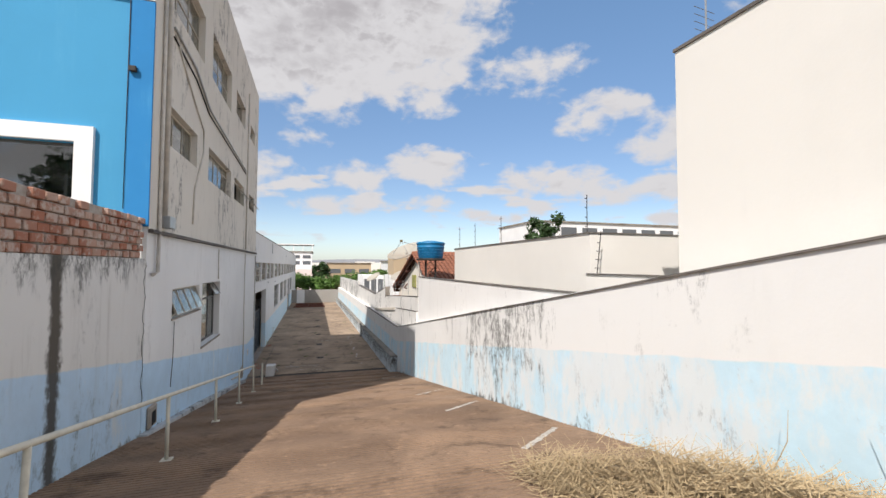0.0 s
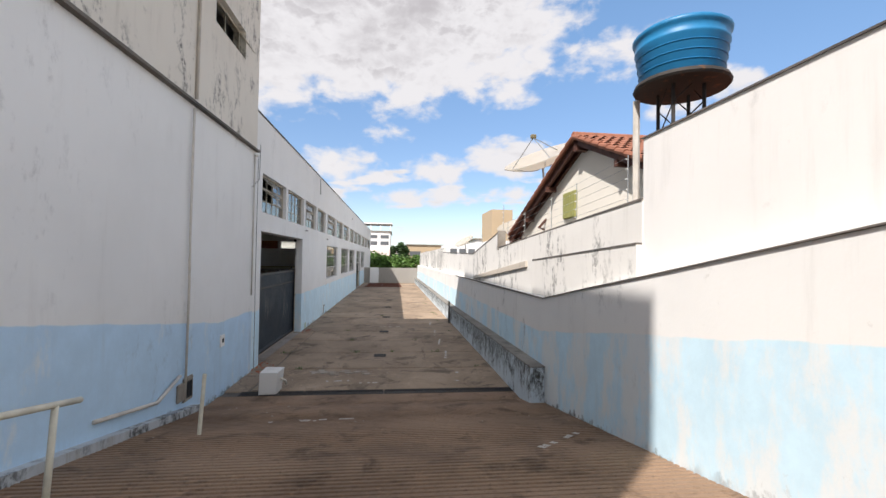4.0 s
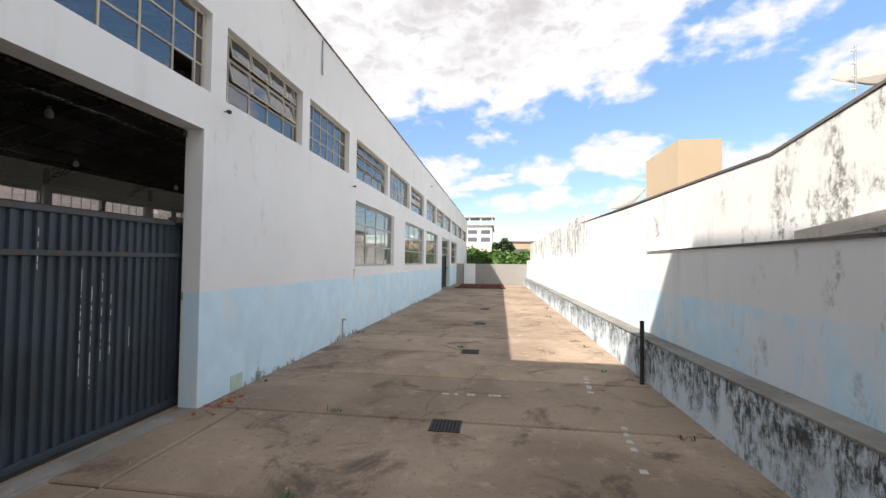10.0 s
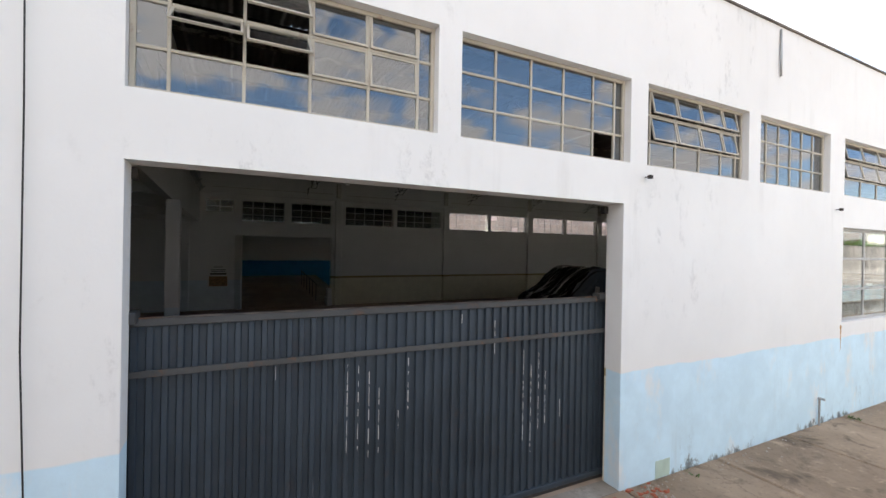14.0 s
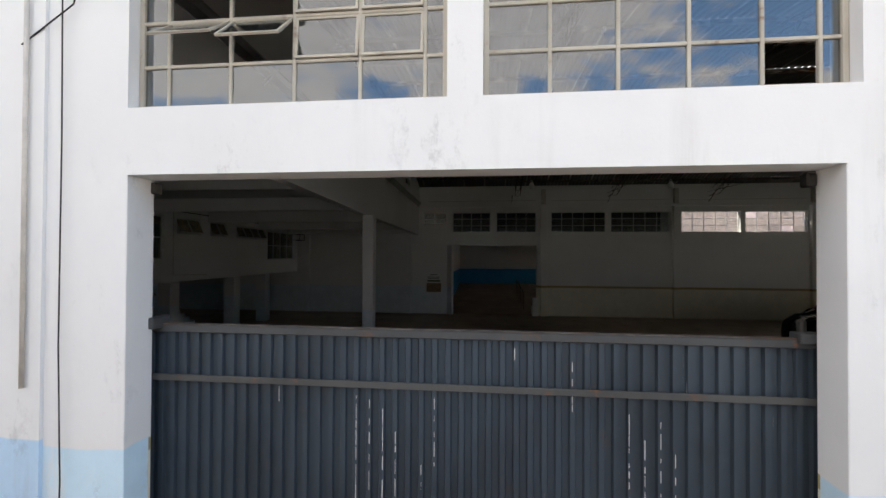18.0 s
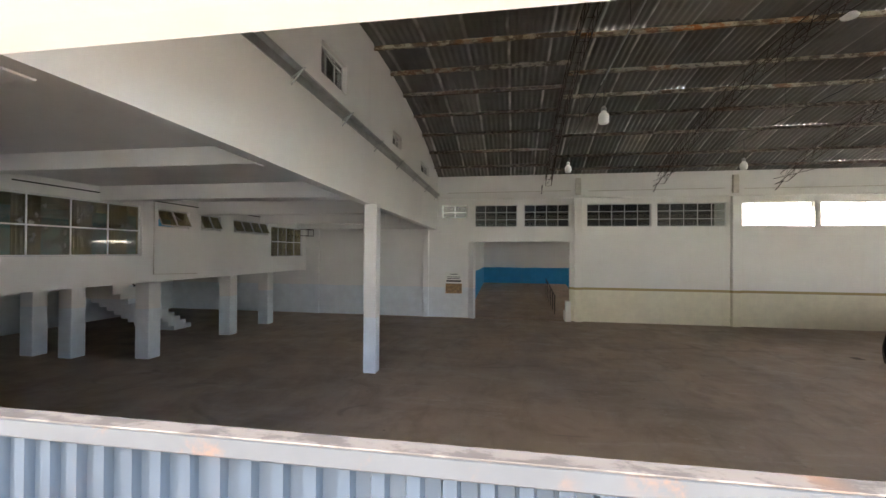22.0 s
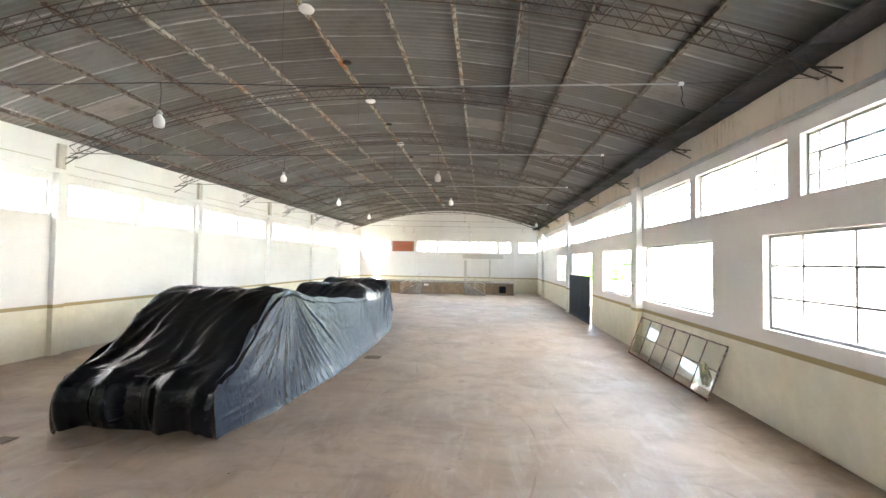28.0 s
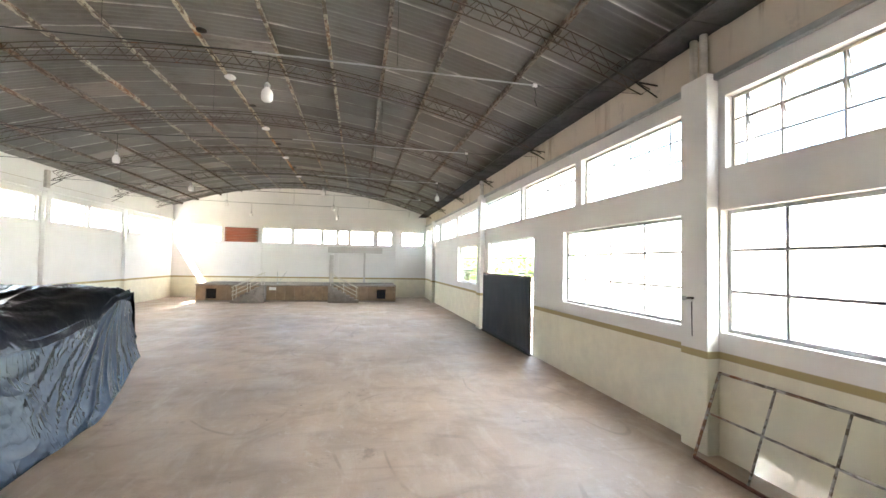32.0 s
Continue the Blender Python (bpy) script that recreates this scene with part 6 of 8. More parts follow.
    for _ in range(3):
        pts = [pts[0]] + [((pts[i - 1][0] + 2 * pts[i][0] + pts[i + 1][0]) / 4, (pts[i - 1][1] + 2 * pts[i][1] + pts[i + 1][1]) / 4) for i in range(1, len(pts) - 1)] + [pts[-1]]
    nw = 64
    m = Mesh()
    for i, (y, z) in enumerate(pts):
        for j in range(nw + 1):
            w = j / nw
            x = -13.16 - 2.98 * w
            droop = 0.0
            if w < 0.06:
                droop = (0.06 - w) * 2.2
            if w > 0.92:
                droop = (w - 0.92) * 9.0
            near = lerp_table(y, edge) if 38.45 < y < 51.5 else z
            # over the load bed the sheet falls to the side sheet's edge
            zz = z if w > 0.22 else near + (z - near) * (w / 0.22) ** 0.7 if y > 42 else z
            flute = 0.075 * math.exp(-((w - 0.30 + (y - 38.4) * 0.02) / 0.07) ** 2) + 0.06 * math.exp(-((w - 0.66 + (y - 38.4) * 0.03) / 0.06) ** 2) + 0.05 * math.exp(-((w - 0.9) / 0.05) ** 2)
            wr = folds(y * 0.75 + w * 1.2, w * 4.2, 21.0) * 0.085
            out = (flute * (0.6 if y > 38.6 else 1.0) + wr)
            steep = y < 38.5 or y > 51.45
            wav = 0.10 * math.sin(w * 9 + 0.6) + 0.05 * math.sin(w * 23)
            if steep:
                m.v.append((x, y - (out + wav * 0.6) * (1 if y < 40 else -1), max(0.05 + 0.07 * (1 + math.sin(w * 11)), zz) - droop * 0.3))
            else:
                m.v.append((x, y, max(0.1, zz + out + wav * 0.25 * math.exp(-((y - 39) / 1.5) ** 2) - droop)))
    q = nw + 1
    m.f = [(i * q + j, i * q + j + 1, (i + 1) * q + j + 1, (i + 1) * q + j) for i in range(len(pts) - 1) for j in range(nw)]
    m.obj("top_sheet", M_tarp, t, "shiny black plastic sheet over cab and load", smooth=True)
    m = Mesh()
    for i in range(61):
        y = 38.5 + 13.0 * i / 60
        h = lerp_table(y, [(38.4, 0.85), (39.4, 1.3), (40.4, 1.75), (42.0, 1.7), (43.4, 1.1), (46.2, 1.1), (47.6, 1.75), (51.6, 1.75)])
        for j in range(9):
            s = j / 8
            m.v.append((-16.12 - 0.22 * (1 - s) + 0.05 * folds(y, s * 2, 40.0), y, 0.05 + h * s))
    m.f = [(i * 9 + j, i * 9 + j + 1, (i + 1) * 9 + j + 1, (i + 1) * 9 + j) for i in range(60) for j in range(8)]
    m.obj("far_sheet", M_tarp, t, smooth=True)
    Mesh().soft(-15.95, -13.35, 38.75, 51.2, 0.45, 0.95, 0.05).obj("chassis", M_dark, t)
    tyre = Mesh()
    prof = [(0.25, -0.13), (0.42, -0.13), (0.46, -0.09), (0.46, 0.09), (0.42, 0.13), (0.25, 0.13)]
    n = 20
    tyre.v = [(zz, r * math.cos(2 * math.pi * k / n), r * math.sin(2 * math.pi * k / n)) for r, zz in prof for k in range(n)]
    tyre.f = [(i * n + k, i * n + (k + 1) % n, (i + 1) * n + (k + 1) % n, (i + 1) * n + k) for i in range(5) for k in range(n)]
    me = tyre.data("tyre", M_black, smooth=True)
    for x in (-13.55, -15.75):
        for y in (39.9, 48.6):
            piece("wheel", me, t, (x, y, 0.46))


build_truck()


# ---- lamps on wires, wall brackets and conduits in the hall ----
def lamp_at(x, y):
    l = thing("hanging_lamp", (x, y, 5.35), "white glass bulb lamp hanging on a thin cable", "lamp", "hall lamps")
    Mesh().lathe((x, y, 5.36), [(0.02, 0.03), (0.07, 0.04), (0.09, 0.07), (0.095, 0.16), (0.08, 0.21), (0.05, 0.24), (0.042, 0.27)], 16).obj("bulb", M_lampglass, l, "milky white bulb", smooth=True)
    Mesh().lathe((x, y, 5.62), [(0.045, 0.0), (0.05, 0.05), (0.02, 0.09)], 10).obj("socket", M_galv, l)
    Mesh().tube([(x, y, 5.7), (x + 0.02, y, 6.0), (x, y, 6.225)], 0.006, 5).obj("cable", M_black, l)


RIGHT_LAMPS = {0: (-9.72, 29.29), 1: (-9.74, 33.72), 3: (-10.09, 43.72), 4: (-10.1, 48.8), 6: (-9.98, 58.7), 7: (-9.88, 63.67), 8: (-9.9, 68.4)}
LEFT_LAMPS = {0: (-14.3, 29.25), 1: (-14.45, 33.82), 2: (-14.57, 38.6), 3: (-14.78, 43.75), 4: (-14.9, 48.95), 5: (-15.15, 54.6), 6: (-14.92, 59.2), 7: (-14.9, 63.6), 8: (-14.9, 68.4)}
for i in range(9):
    yy = RIGHT_LAMPS[i][1] if i in RIGHT_LAMPS else (39.0, 53.8)[i > 2]
    for row in (RIGHT_LAMPS, LEFT_LAMPS):
        if i in row:
            lamp_at(*row[i])
    yl = LEFT_LAMPS[i][1]
    w = thing("lamp_wire", (-13.7, yy, 6.2), "thin pale conduit and dark cable strung across the hall", "conduit", "hall conduits")
    Mesh().tube([(RIGHT_LAMPS.get(i, (-10.2, yy))[0] - 0.25, yy, 6.19), (-7.9, yy, 6.17), (-5.45, yy, 6.14)], 0.014, 6).obj("conduit_pipe", M_galv, w)
    Mesh().soft(-5.5, -5.42, yy - 0.025, yy + 0.025, 6.11, 6.17, 0.006).obj("end_box", M_lampglass, w)
    Mesh().tube([(-5.45, yy, 6.14), (-3.2, yy, 6.2)], 0.005, 4).obj("end_wire", M_black, w)
    Mesh().tube([(-21.9, yl, 6.33), (-18.4, yl, 6.25), (LEFT_LAMPS[i][0], yl, 6.21), (RIGHT_LAMPS.get(i, (-10.2, yy))[0] - 0.25, yy, 6.19)], 0.010, 5).obj("cable", M_black, w)
    Mesh().tube([(-5.47, yy, 6.14), (-5.42, yy + 0.03, 5.98), (-5.47, yy - 0.02, 5.86), (-5.41, yy, 5.74)], 0.008, 5).obj("loose_end", M_black, w)
    for x in (-19.5, -12.5, -8.0):
        Mesh().tube([(x, yy if x > -15 else yl, 6.22), (x, yy if x > -15 else yl, arch(x))], 0.004, 4).obj("hanger", M_black, w)
lamp_at(-5.44, 58.7)
for yy in ARCHES[:-1]:
    b = thing("wire_bracket", (-21.9, yy - 0.3, 6.1), "small iron bracket holding wires on the hall wall", "bracket", "hall brackets")
    Mesh().tube([(-22.0, yy - 0.3, 6.12), (-21.45, yy - 0.3, 6.18)], 0.016, 6).tube([(-22.0, yy - 0.3, 5.86), (-21.45, yy - 0.3, 6.18)], 0.014, 6).obj("bracket_arm", M_iron, b)
    c = thing("wire_bracket", (EX1 - 0.2, yy - 0.3, 6.2), "small iron bracket on the bare beam", "bracket", "hall brackets")
    Mesh().tube([(EX1 - 0.02, yy - 0.3, 6.22), (EX1 - 0.5, yy - 0.3, 6.25)], 0.016, 6).tube([(EX1 - 0.02, yy - 0.3, 6.0), (EX1 - 0.5, yy - 0.3, 6.25)], 0.014, 6).obj("bracket_arm", M_iron, c)
m = Mesh()
for k in range(7):
    a = 24.6 + k * 6.45
    m.tube([(-21.93, a, 6.05 - 0.1), (-21.93, a + 5.7, 5.98)], 0.016, 6)
tagged(m.obj("wall_conduit", M_pvc), "painted conduit along the hall wall", "conduit", kind="structure")
for yy in (30.63, 37.15, 43.5, 49.95, 56.4, 62.85):
    m = Mesh().soft(-22.0, -21.86, yy - 0.12, yy + 0.12, 5.76, 6.55, 0.02)
    tagged(m.obj("rain_pipe", M_pvc), "short fat painted downpipe under the roof", "pipe", "hall downpipes", kind="structure")
for yy in (47.36, 59.54):
    m = Mesh().tube([(EX1 - 0.12, yy - 0.1, 5.85), (EX1 - 0.12, yy - 0.1, 6.6)], 0.06, 10).tube([(EX1 - 0.12, yy + 0.1, 5.85), (EX1 - 0.12, yy + 0.1, 6.6)], 0.06, 10)
    tagged(m.obj("rain_pipe", M_pvc), "stained downpipes on the bare beam", "pipe", "beam downpipes", kind="structure")
for yy, zz in ((47.36, 2.35),):
    sp = thing("wall_light", (EX1 - 0.3, yy, zz), "small dark spotlight on the wall", "spotlight", "wall spotlights")
    Mesh().tube([(EX1 + 0.01 - (0.21 if abs(yy - 47.36) < 0.2 else 0), yy, zz), (EX1 - 0.36, yy, zz)], 0.02, 6).obj("arm", M_iron, sp)
    Mesh().lathe((EX1 - 0.4, yy, zz - 0.05), [(0.02, 0.02), (0.045, 0.035), (0.045, 0.07), (0.02, 0.085)], 10).obj("lamp_head", M_galv, sp)
    Mesh().tube([(EX1 - 0.225, yy + 0.03, zz - 0.06), (EX1 - 0.225, yy + 0.02, zz - 0.6)], 0.008, 5).obj("lead", M_black, sp)

for k in range(8):
    yy, x = 35.0 + 5.08 * k, PURLIN[6]
    m = Mesh().lathe((x + 0.1, yy, arch(x) - 0.11), [(0.05, 0.0), (0.15, 0.03), (0.17, 0.07), (0.13, 0.12), (0.05, 0.14)], 14)
    tagged(m.obj("dome_light", M_lampglass, smooth=True), "small unlit white dome light beside a roof purlin", "dome light", "dome lights")
    m = Mesh().lathe((x + 0.17, yy + 2.45, arch(x) - 0.05), [(0.06, 0.0), (0.12, 0.015), (0.12, 0.05), (0.06, 0.07)], 12)
    tagged(m.obj("burnt_lamp", M_iron, smooth=True), "round dark lamp that has lost its glass", "lamp", "burnt lamps")

# window frame leaning on the yard wall
def build_leaning():
    f = thing("leaning_window_frame", (-3.5, 44.7, 0), "old steel window frame with some glass leaning on the wall", "window frame")
    p0, p1 = Vector((-3.63, 0, 0.035)), Vector((EX1 - 0.035, 0, 1.25))
    y0, y1 = 41.84, 47.06

    def at(y, s):
        q = p0 + (p1 - p0) * s
        return (q.x, y, q.z)

    for s, r in ((0, 0.026), (1, 0.02)):
        Mesh().tube([at(y0, s), at(y1, s)], r, 6).obj("rail", M_frame_worn if s else M_rust_dark, f)
    Mesh().tube([at(y0, 0.52), at(y1, 0.52)], 0.015, 6).obj("rail", M_frame_worn, f)
    n = 6
    for i in range(n + 1):
        y = y0 + (y1 - y0) * i / n
        Mesh().tube([at(y, 0), at(y, 1)], 0.022 if i in (0, n) else 0.016, 6).obj("stile", M_frame_worn, f)
    for i in range(0, 5):
        for s0, s1 in ((0.02, 0.5), (0.54, 0.98)):
            ya, yb = y0 + (y1 - y0) * i / n + 0.02, y0 + (y1 - y0) * (i + 1) / n - 0.02
            a, b, c, d = (Vector(at(ya, s0)), Vector(at(yb, s0)), Vector(at(yb, s1)), Vector(at(ya, s1)))
            o = Vector((0.004, 0, 0.002))
            g = Mesh().add([a, b, c, d, a + o, b + o, c + o, d + o], [(0, 1, 2, 3), (7, 6, 5, 4), (0, 4, 5, 1), (1, 5, 6, 2), (2, 6, 7, 3), (3, 7, 4, 0)]).obj("pane", M_glass_clear, f)
            g.visible_shadow = False
    return f


build_leaning()
fo = bmesh.new()
bmesh.ops.create_icosphere(fo, subdivisions=4, radius=0.2)
for q in fo.verts:
    d = 1 + 0.5 * noise.noise(q.co * 6) + 0.3 * noise.noise(q.co * 14)
    q.co = Vector((q.co.x * 0.45 * d, q.co.y * 0.9 * d, q.co.z * 1.25 * d)) + Vector((-3.42, 42.35, 0.5))
me = bpy.data.meshes.new("foam_wad")
fo.to_mesh(me)
fo.free()
me.materials.append(M_foam)
tagged(new("foam_wad", me), "yellowed foam wad stuck behind the leaning frame", "foam")
hatch = thing("floor_hatch", (-12.2, 44.9, 0), "small dark iron hatch in the hall floor", "hatch", "floor hatches")
Mesh().soft(-12.45, -11.95, 44.65, 45.1, -0.01, 0.006, 0.003).obj("hatch_plate", M_hatch, hatch)
hatch2 = thing("floor_hatch", (-16.6, 38.0, 0), "small dark iron hatch in the hall floor", "hatch", "floor hatches")
Mesh().soft(-16.75, -16.45, 37.85, 38.1, -0.01, 0.006, 0.003).obj("hatch_plate", M_hatch, hatch2)

# poster beside the doorway
po = thing("poster", (-21.97, 24.92, 1.13), "white poster with black lettering and a picture below", "poster")
Mesh().box(-21.969, -21.958, 24.48, 25.33, 1.13, 2.16).obj("sheet", M_paper, po)
Mesh().box(-21.958, -21.955, 24.52, 25.3, 1.15, 1.62).obj("picture", M_pic, po)
for z, a, b, h in ((2.05, 24.72, 25.1, 0.03), (1.92, 24.58, 25.22, 0.03), (1.84, 24.6, 25.2, 0.03), (1.70, 24.56, 25.26, 0.075)):
    Mesh().box(-21.958, -21.954, a, b, z, z + h).obj("text_bar", M_ink, po)

# ---- handrail, block and pipes beside the ramp ----
hr = thing("ramp_handrail", (-1.83, 10, 2.0), "cream painted tube handrail with posts beside the ramp", "handrail")
PY = (4.0, 7.1, 10.2, 13.15, 16.1)
Mesh().tube([(-1.83, y, ramp_z(y) + 0.87) for y in (1.0,) + PY + (16.5,)], 0.028, 10).obj("rail", M_rail, hr, smooth=True)
for y in PY:
    Mesh().tube([(-1.80, y, ramp_z(y) - 0.02), (-1.83, y + 0.12, ramp_z(y) + 0.86)], 0.026, 8).obj("post", M_rail, hr, smooth=True)
    Mesh().soft(-1.87, -1.73, y - 0.07, y + 0.07, ramp_z(y) - 0.012, ramp_z(y) + 0.014, 0.004).obj("foot_plate", M_rail, hr)
st = thing("cut_post", (-1.83, 18.9, 0.48), "short cream post past the handrail's end", "post")
Mesh().tube([(-1.83, 18.87, ramp_z(18.87) - 0.02), (-1.83, 19.0, ramp_z(18.87) + 0.84)], 0.03, 8).obj("tube", M_rail, st)
bl = thing("white_block", (-1.8, 22.4, 0), "chipped white concrete block with a stub of pipe", "block")
fresh_normals(Mesh().add([(-2.02, 22.16, 0), (-1.65, 22.2, 0), (-1.64, 22.61, 0), (-2.01, 22.6, 0), (-2.0, 22.15, 0.49), (-1.62, 22.19, 0.48), (-1.58, 22.6, 0.5), (-1.99, 22.6, 0.51)],
           [(0, 3, 2, 1), (4, 5, 6, 7), (0, 1, 5, 4), (1, 2, 6, 5), (2, 3, 7, 6), (3, 0, 4, 7)]).obj("block_body", plaster("chipped_white_block", (0.72, 0.71, 0.68), grime=0.5, mold=0.3, scale=3), bl))
Mesh().tube([(-1.63, 22.4, 0.3), (-1.52, 22.44, 0.24), (-1.5, 22.46, 0.14)], 0.03, 8).obj("pipe_stub", M_pvc, bl, smooth=True)


def pipe(name, pts, r, mat, label, cat="pipe", n=8):
    return tagged(Mesh().tube(pts, r, n).obj(name, mat, smooth=True), label, cat)


pipe("downpipe", [(BX + 0.03, 23.98, 5.75), (BX + 0.025, 23.98, 2.05)], 0.018, M_pvc, "thin weathered pipe on the wall's corner")
pipe("cable", [(BX + 0.02, 24.29, 5.74), (BX + 0.012, 24.3, 4.1), (BX + 0.014, 24.3, 2.4), (BX + 0.012, 24.33, 1.3), (BX + 0.014, 24.32, 0.03)], 0.006, M_black, "thick black cable running down the wall's joint", "cable", 6)
pipe("downpipe", [(BX + 0.05, 23.92, 5.75), (BX + 0.05, 24.2, 5.78)], 0.025, M_pvc, "short cross pipe at the wall's corner")
pipe("downpipe", [(BX + 0.06, 20.53, 5.8), (BX + 0.05, 20.52, 3.4), (BX + 0.07, 20.5, 2.6), (BX + 0.05, 20.5, 0.45)], 0.022, M_pvc, "painted downpipe on the office wall")
pipe("downpipe", [(BX + 0.06, 20.7, 13.0), (BX + 0.06, 20.6, 6.0)], 0.03, M_pvc, "grey downpipe on the upper wall")
pipe("downpipe", [(BX + 0.07, 10.0, 13.5), (BX + 0.07, 10.0, 6.2)], 0.05, M_pvc, "fat painted downpipe near the corner")
pipe("downpipe", [(BX + 0.07, 9.72, 11.2), (BX + 0.07, 9.72, 6.2), (BX + 0.06, 9.72, 5.15), (BX + 0.06, 9.45, 5.1)], 0.035, M_pvc, "thin painted downpipe near the corner")
pipe("cable", [(BX + 0.06, 10.3, 10.3), (BX + 0.06, 12.0, 10.2), (BX + 0.06, 13.5, 9.7), (BX + 0.06, 20.3, 9.4)], 0.03, M_galv, "thick cable sagging across the upper wall", "cable", 6)
pipe("cable", [(BX + 0.05, 10.3, 10.1), (BX + 0.05, 12.1, 9.95), (BX + 0.05, 13.5, 9.55), (BX + 0.05, 20.3, 9.28)], 0.02, M_black, "black cable across the upper wall", "cable", 6)
pipe("cable", [(BX + 0.05, 10.4, 10.2), (BX + 0.05, 11.9, 9.4), (BX + 0.05, 12.95, 8.9), (BX + 0.05, 12.95, 8.3), (BX + 0.05, 12.2, 7.2), (BX + 0.05, 12.1, 6.3)], 0.022, M_pvc, "loose pale cable hanging down the wall", "cable", 6)
pipe("cable", [(BX + 0.03, 10.95, 4.05), (BX + 0.03, 10.93, 3.3), (BX + 0.06, 10.7, 2.7)], 0.008, M_black, "thin wire hanging below the window", "wire", 5)
pipe("cable", [(BX + 0.03, 15.3, 5.8), (BX + 0.03, 15.32, 4.85)], 0.018, M_pvc, "short conduit below the ledge", "conduit", 6)
pipe("cable", [(EX0 + 0.02, 24.55, 6.2), (EX0 + 0.05, 24.4, 5.2), (EX0 + 0.03, 23.9, 4.9)], 0.007, M_black, "loose wire at the wall's corner", "wire", 5)
pipe("cable", [(EX0 + 0.02, 33.9, 7.0), (EX0 + 0.03, 33.9, 6.2)], 0.018, M_galv, "short rusty pipe from the parapet", "pipe", 6)
pipe("cable", [(BX + 0.03, 18.2, 0.95), (BX + 0.05, 19.6, 0.72), (BX + 0.05, 20.3, 0.95)], 0.03, M_pvc, "bent pipe at the wall's foot", "pipe", 8)
jb = thing("junction_box", (BX + 0.1, 10.05, 6.05), "grey metal junction box under the downpipes", "junction box")
Mesh().soft(BX + 0.02, BX + 0.2, 9.88, 10.22, 6.02, 6.26, 0.01).obj("box_body", M_galv, jb)
eb = thing("meter_box", (BX + 0.02, 22.2, 1.02), "pale cover plate with a dark socket", "cover plate")
Mesh().soft(BX - 0.01, BX + 0.025, 22.09, 22.31, 1.07, 1.33, 0.008).obj("plate", M_white, eb)
Mesh().box(BX + 0.025, BX + 0.03, 22.17, 22.25, 1.16, 1.25).obj("socket", M_dark, eb)
for yy, zz in ((30.6, 4.18), (36.0, 4.05), (48.9, 6.35)):
    sp = thing("flood_light", (EX0 + 0.1, yy, zz), "small dark lamp on the yard wall", "lamp", "yard lamps")
    Mesh().tube([(EX0, yy, zz), (EX0 + 0.08, yy, zz)], 0.008, 6).obj("arm", M_iron, sp)
    Mesh().soft(EX0 + 0.06, EX0 + 0.11, yy - 0.03, yy + 0.03, zz - 0.03, zz + 0.02, 0.006).obj("lamp_head", M_iron, sp)
fl = thing("flood_light", (-3.12, 9.2, 8.86), "small dark floodlight on the blue wall", "lamp", "yard lamps")
Mesh().soft(-3.18, -3.06, 9.17, 9.25, 8.82, 8.92, 0.01).obj("lamp_head", M_iron, fl)
pipe("cable", [(-3.2, 9.24, 10.2), (-3.21, 9.24, 6.3)], 0.008, M_black, "dark cable down the blue wall's corner", "cable", 5)
gh = thing("wall_hole", (BX, 9.75, 2.42), "broken grey niche at the wall's foot", "niche")
Mesh().soft(BX - 0.01, BX + 0.06, 9.55, 9.95, 2.2, 2.62, 0.03).obj("niche_rim", M_curb, gh)
# black plate on the rim, painted as the hollow's shade
Mesh().box(BX + 0.06, BX + 0.066, 9.66, 9.86, 2.26, 2.5).obj("niche_void", M_dark, gh)


gh = thing("wall_hole", (BX, 20.6, 0.4), "niche with a painted dark hollow and a grey plate at the downpipe's foot", "niche")
Mesh().soft(BX - 0.01, BX + 0.05, 20.28, 20.5, 0.46, 0.78, 0.02).obj("cover_plate", M_curb, gh)
Mesh().soft(BX - 0.01, BX + 0.035, 20.5, 20.84, 0.4, 0.84, 0.015).obj("niche_rim", M_curb, gh)
# no recess here: a black plate gives the niche its inner shade
Mesh().box(BX + 0.035, BX + 0.04, 20.56, 20.8, 0.46, 0.76).obj("niche_void", M_dark, gh)


def flat_patch(name, pts, lift, mat, label, cat, rampy=True):
    v = [(x, y, (ramp_z(y) if rampy else 0.0) + lift) for x, y in pts]
    return tagged(Mesh().add(v, [tuple(range(len(v)))]).obj(name, mat), label, cat, kind="structure")


# worn stall lines on ramp and yard, each broken into flakes
def stall_line(a, b, keep, width=0.13):
    a, b = Vector(a), Vector(b)
    way = (b - a).normalized()
    side = Vector((-way.y, way.x))
    m = Mesh()
    n = 14
    for i in range(n):
        if random.random() < keep:
            p, q = a + (b - a) * (i / n), a + (b - a) * ((i + random.uniform(0.8, 1.02)) / n)
            w0, w1 = width * random.uniform(0.5, 1.0) * 0.5, width * random.uniform(0.6, 1.0) * 0.5
            v = [p - side * w0, p + side * w1, q + side * w1 * random.uniform(.7, 1.1), q - side * w0 * random.uniform(.7, 1.1)]
            m.add([(c.x, c.y, ramp_z(c.y) + 0.005 if c.y < 21.6 else 0.008) for c in v], [(0, 1, 2, 3)])
    if m.v:
        tagged(m.obj("stall_line", M_white_paint), "worn white painted line on the concrete", "painted line", "stall lines", kind="structure")


for y in (3.0, 6.25, 9.6, 12.4, 15.4, 18.4):
    stall_line((3.78, y), (2.75, y - 0.9), {6.25: 1.0, 9.6: 0.8, 12.4: 0.55}.get(y, 0.35))
for y0, y1, k in ((22.9, 24.0, 0.4), (25.4, 26.6, 0.7), (27.5, 28.5, 0.8), (29.2, 30.6, 0.35), (31.5, 33, 0.3)):
    stall_line((2.55, y0), (2.7, y1), k, 0.1)
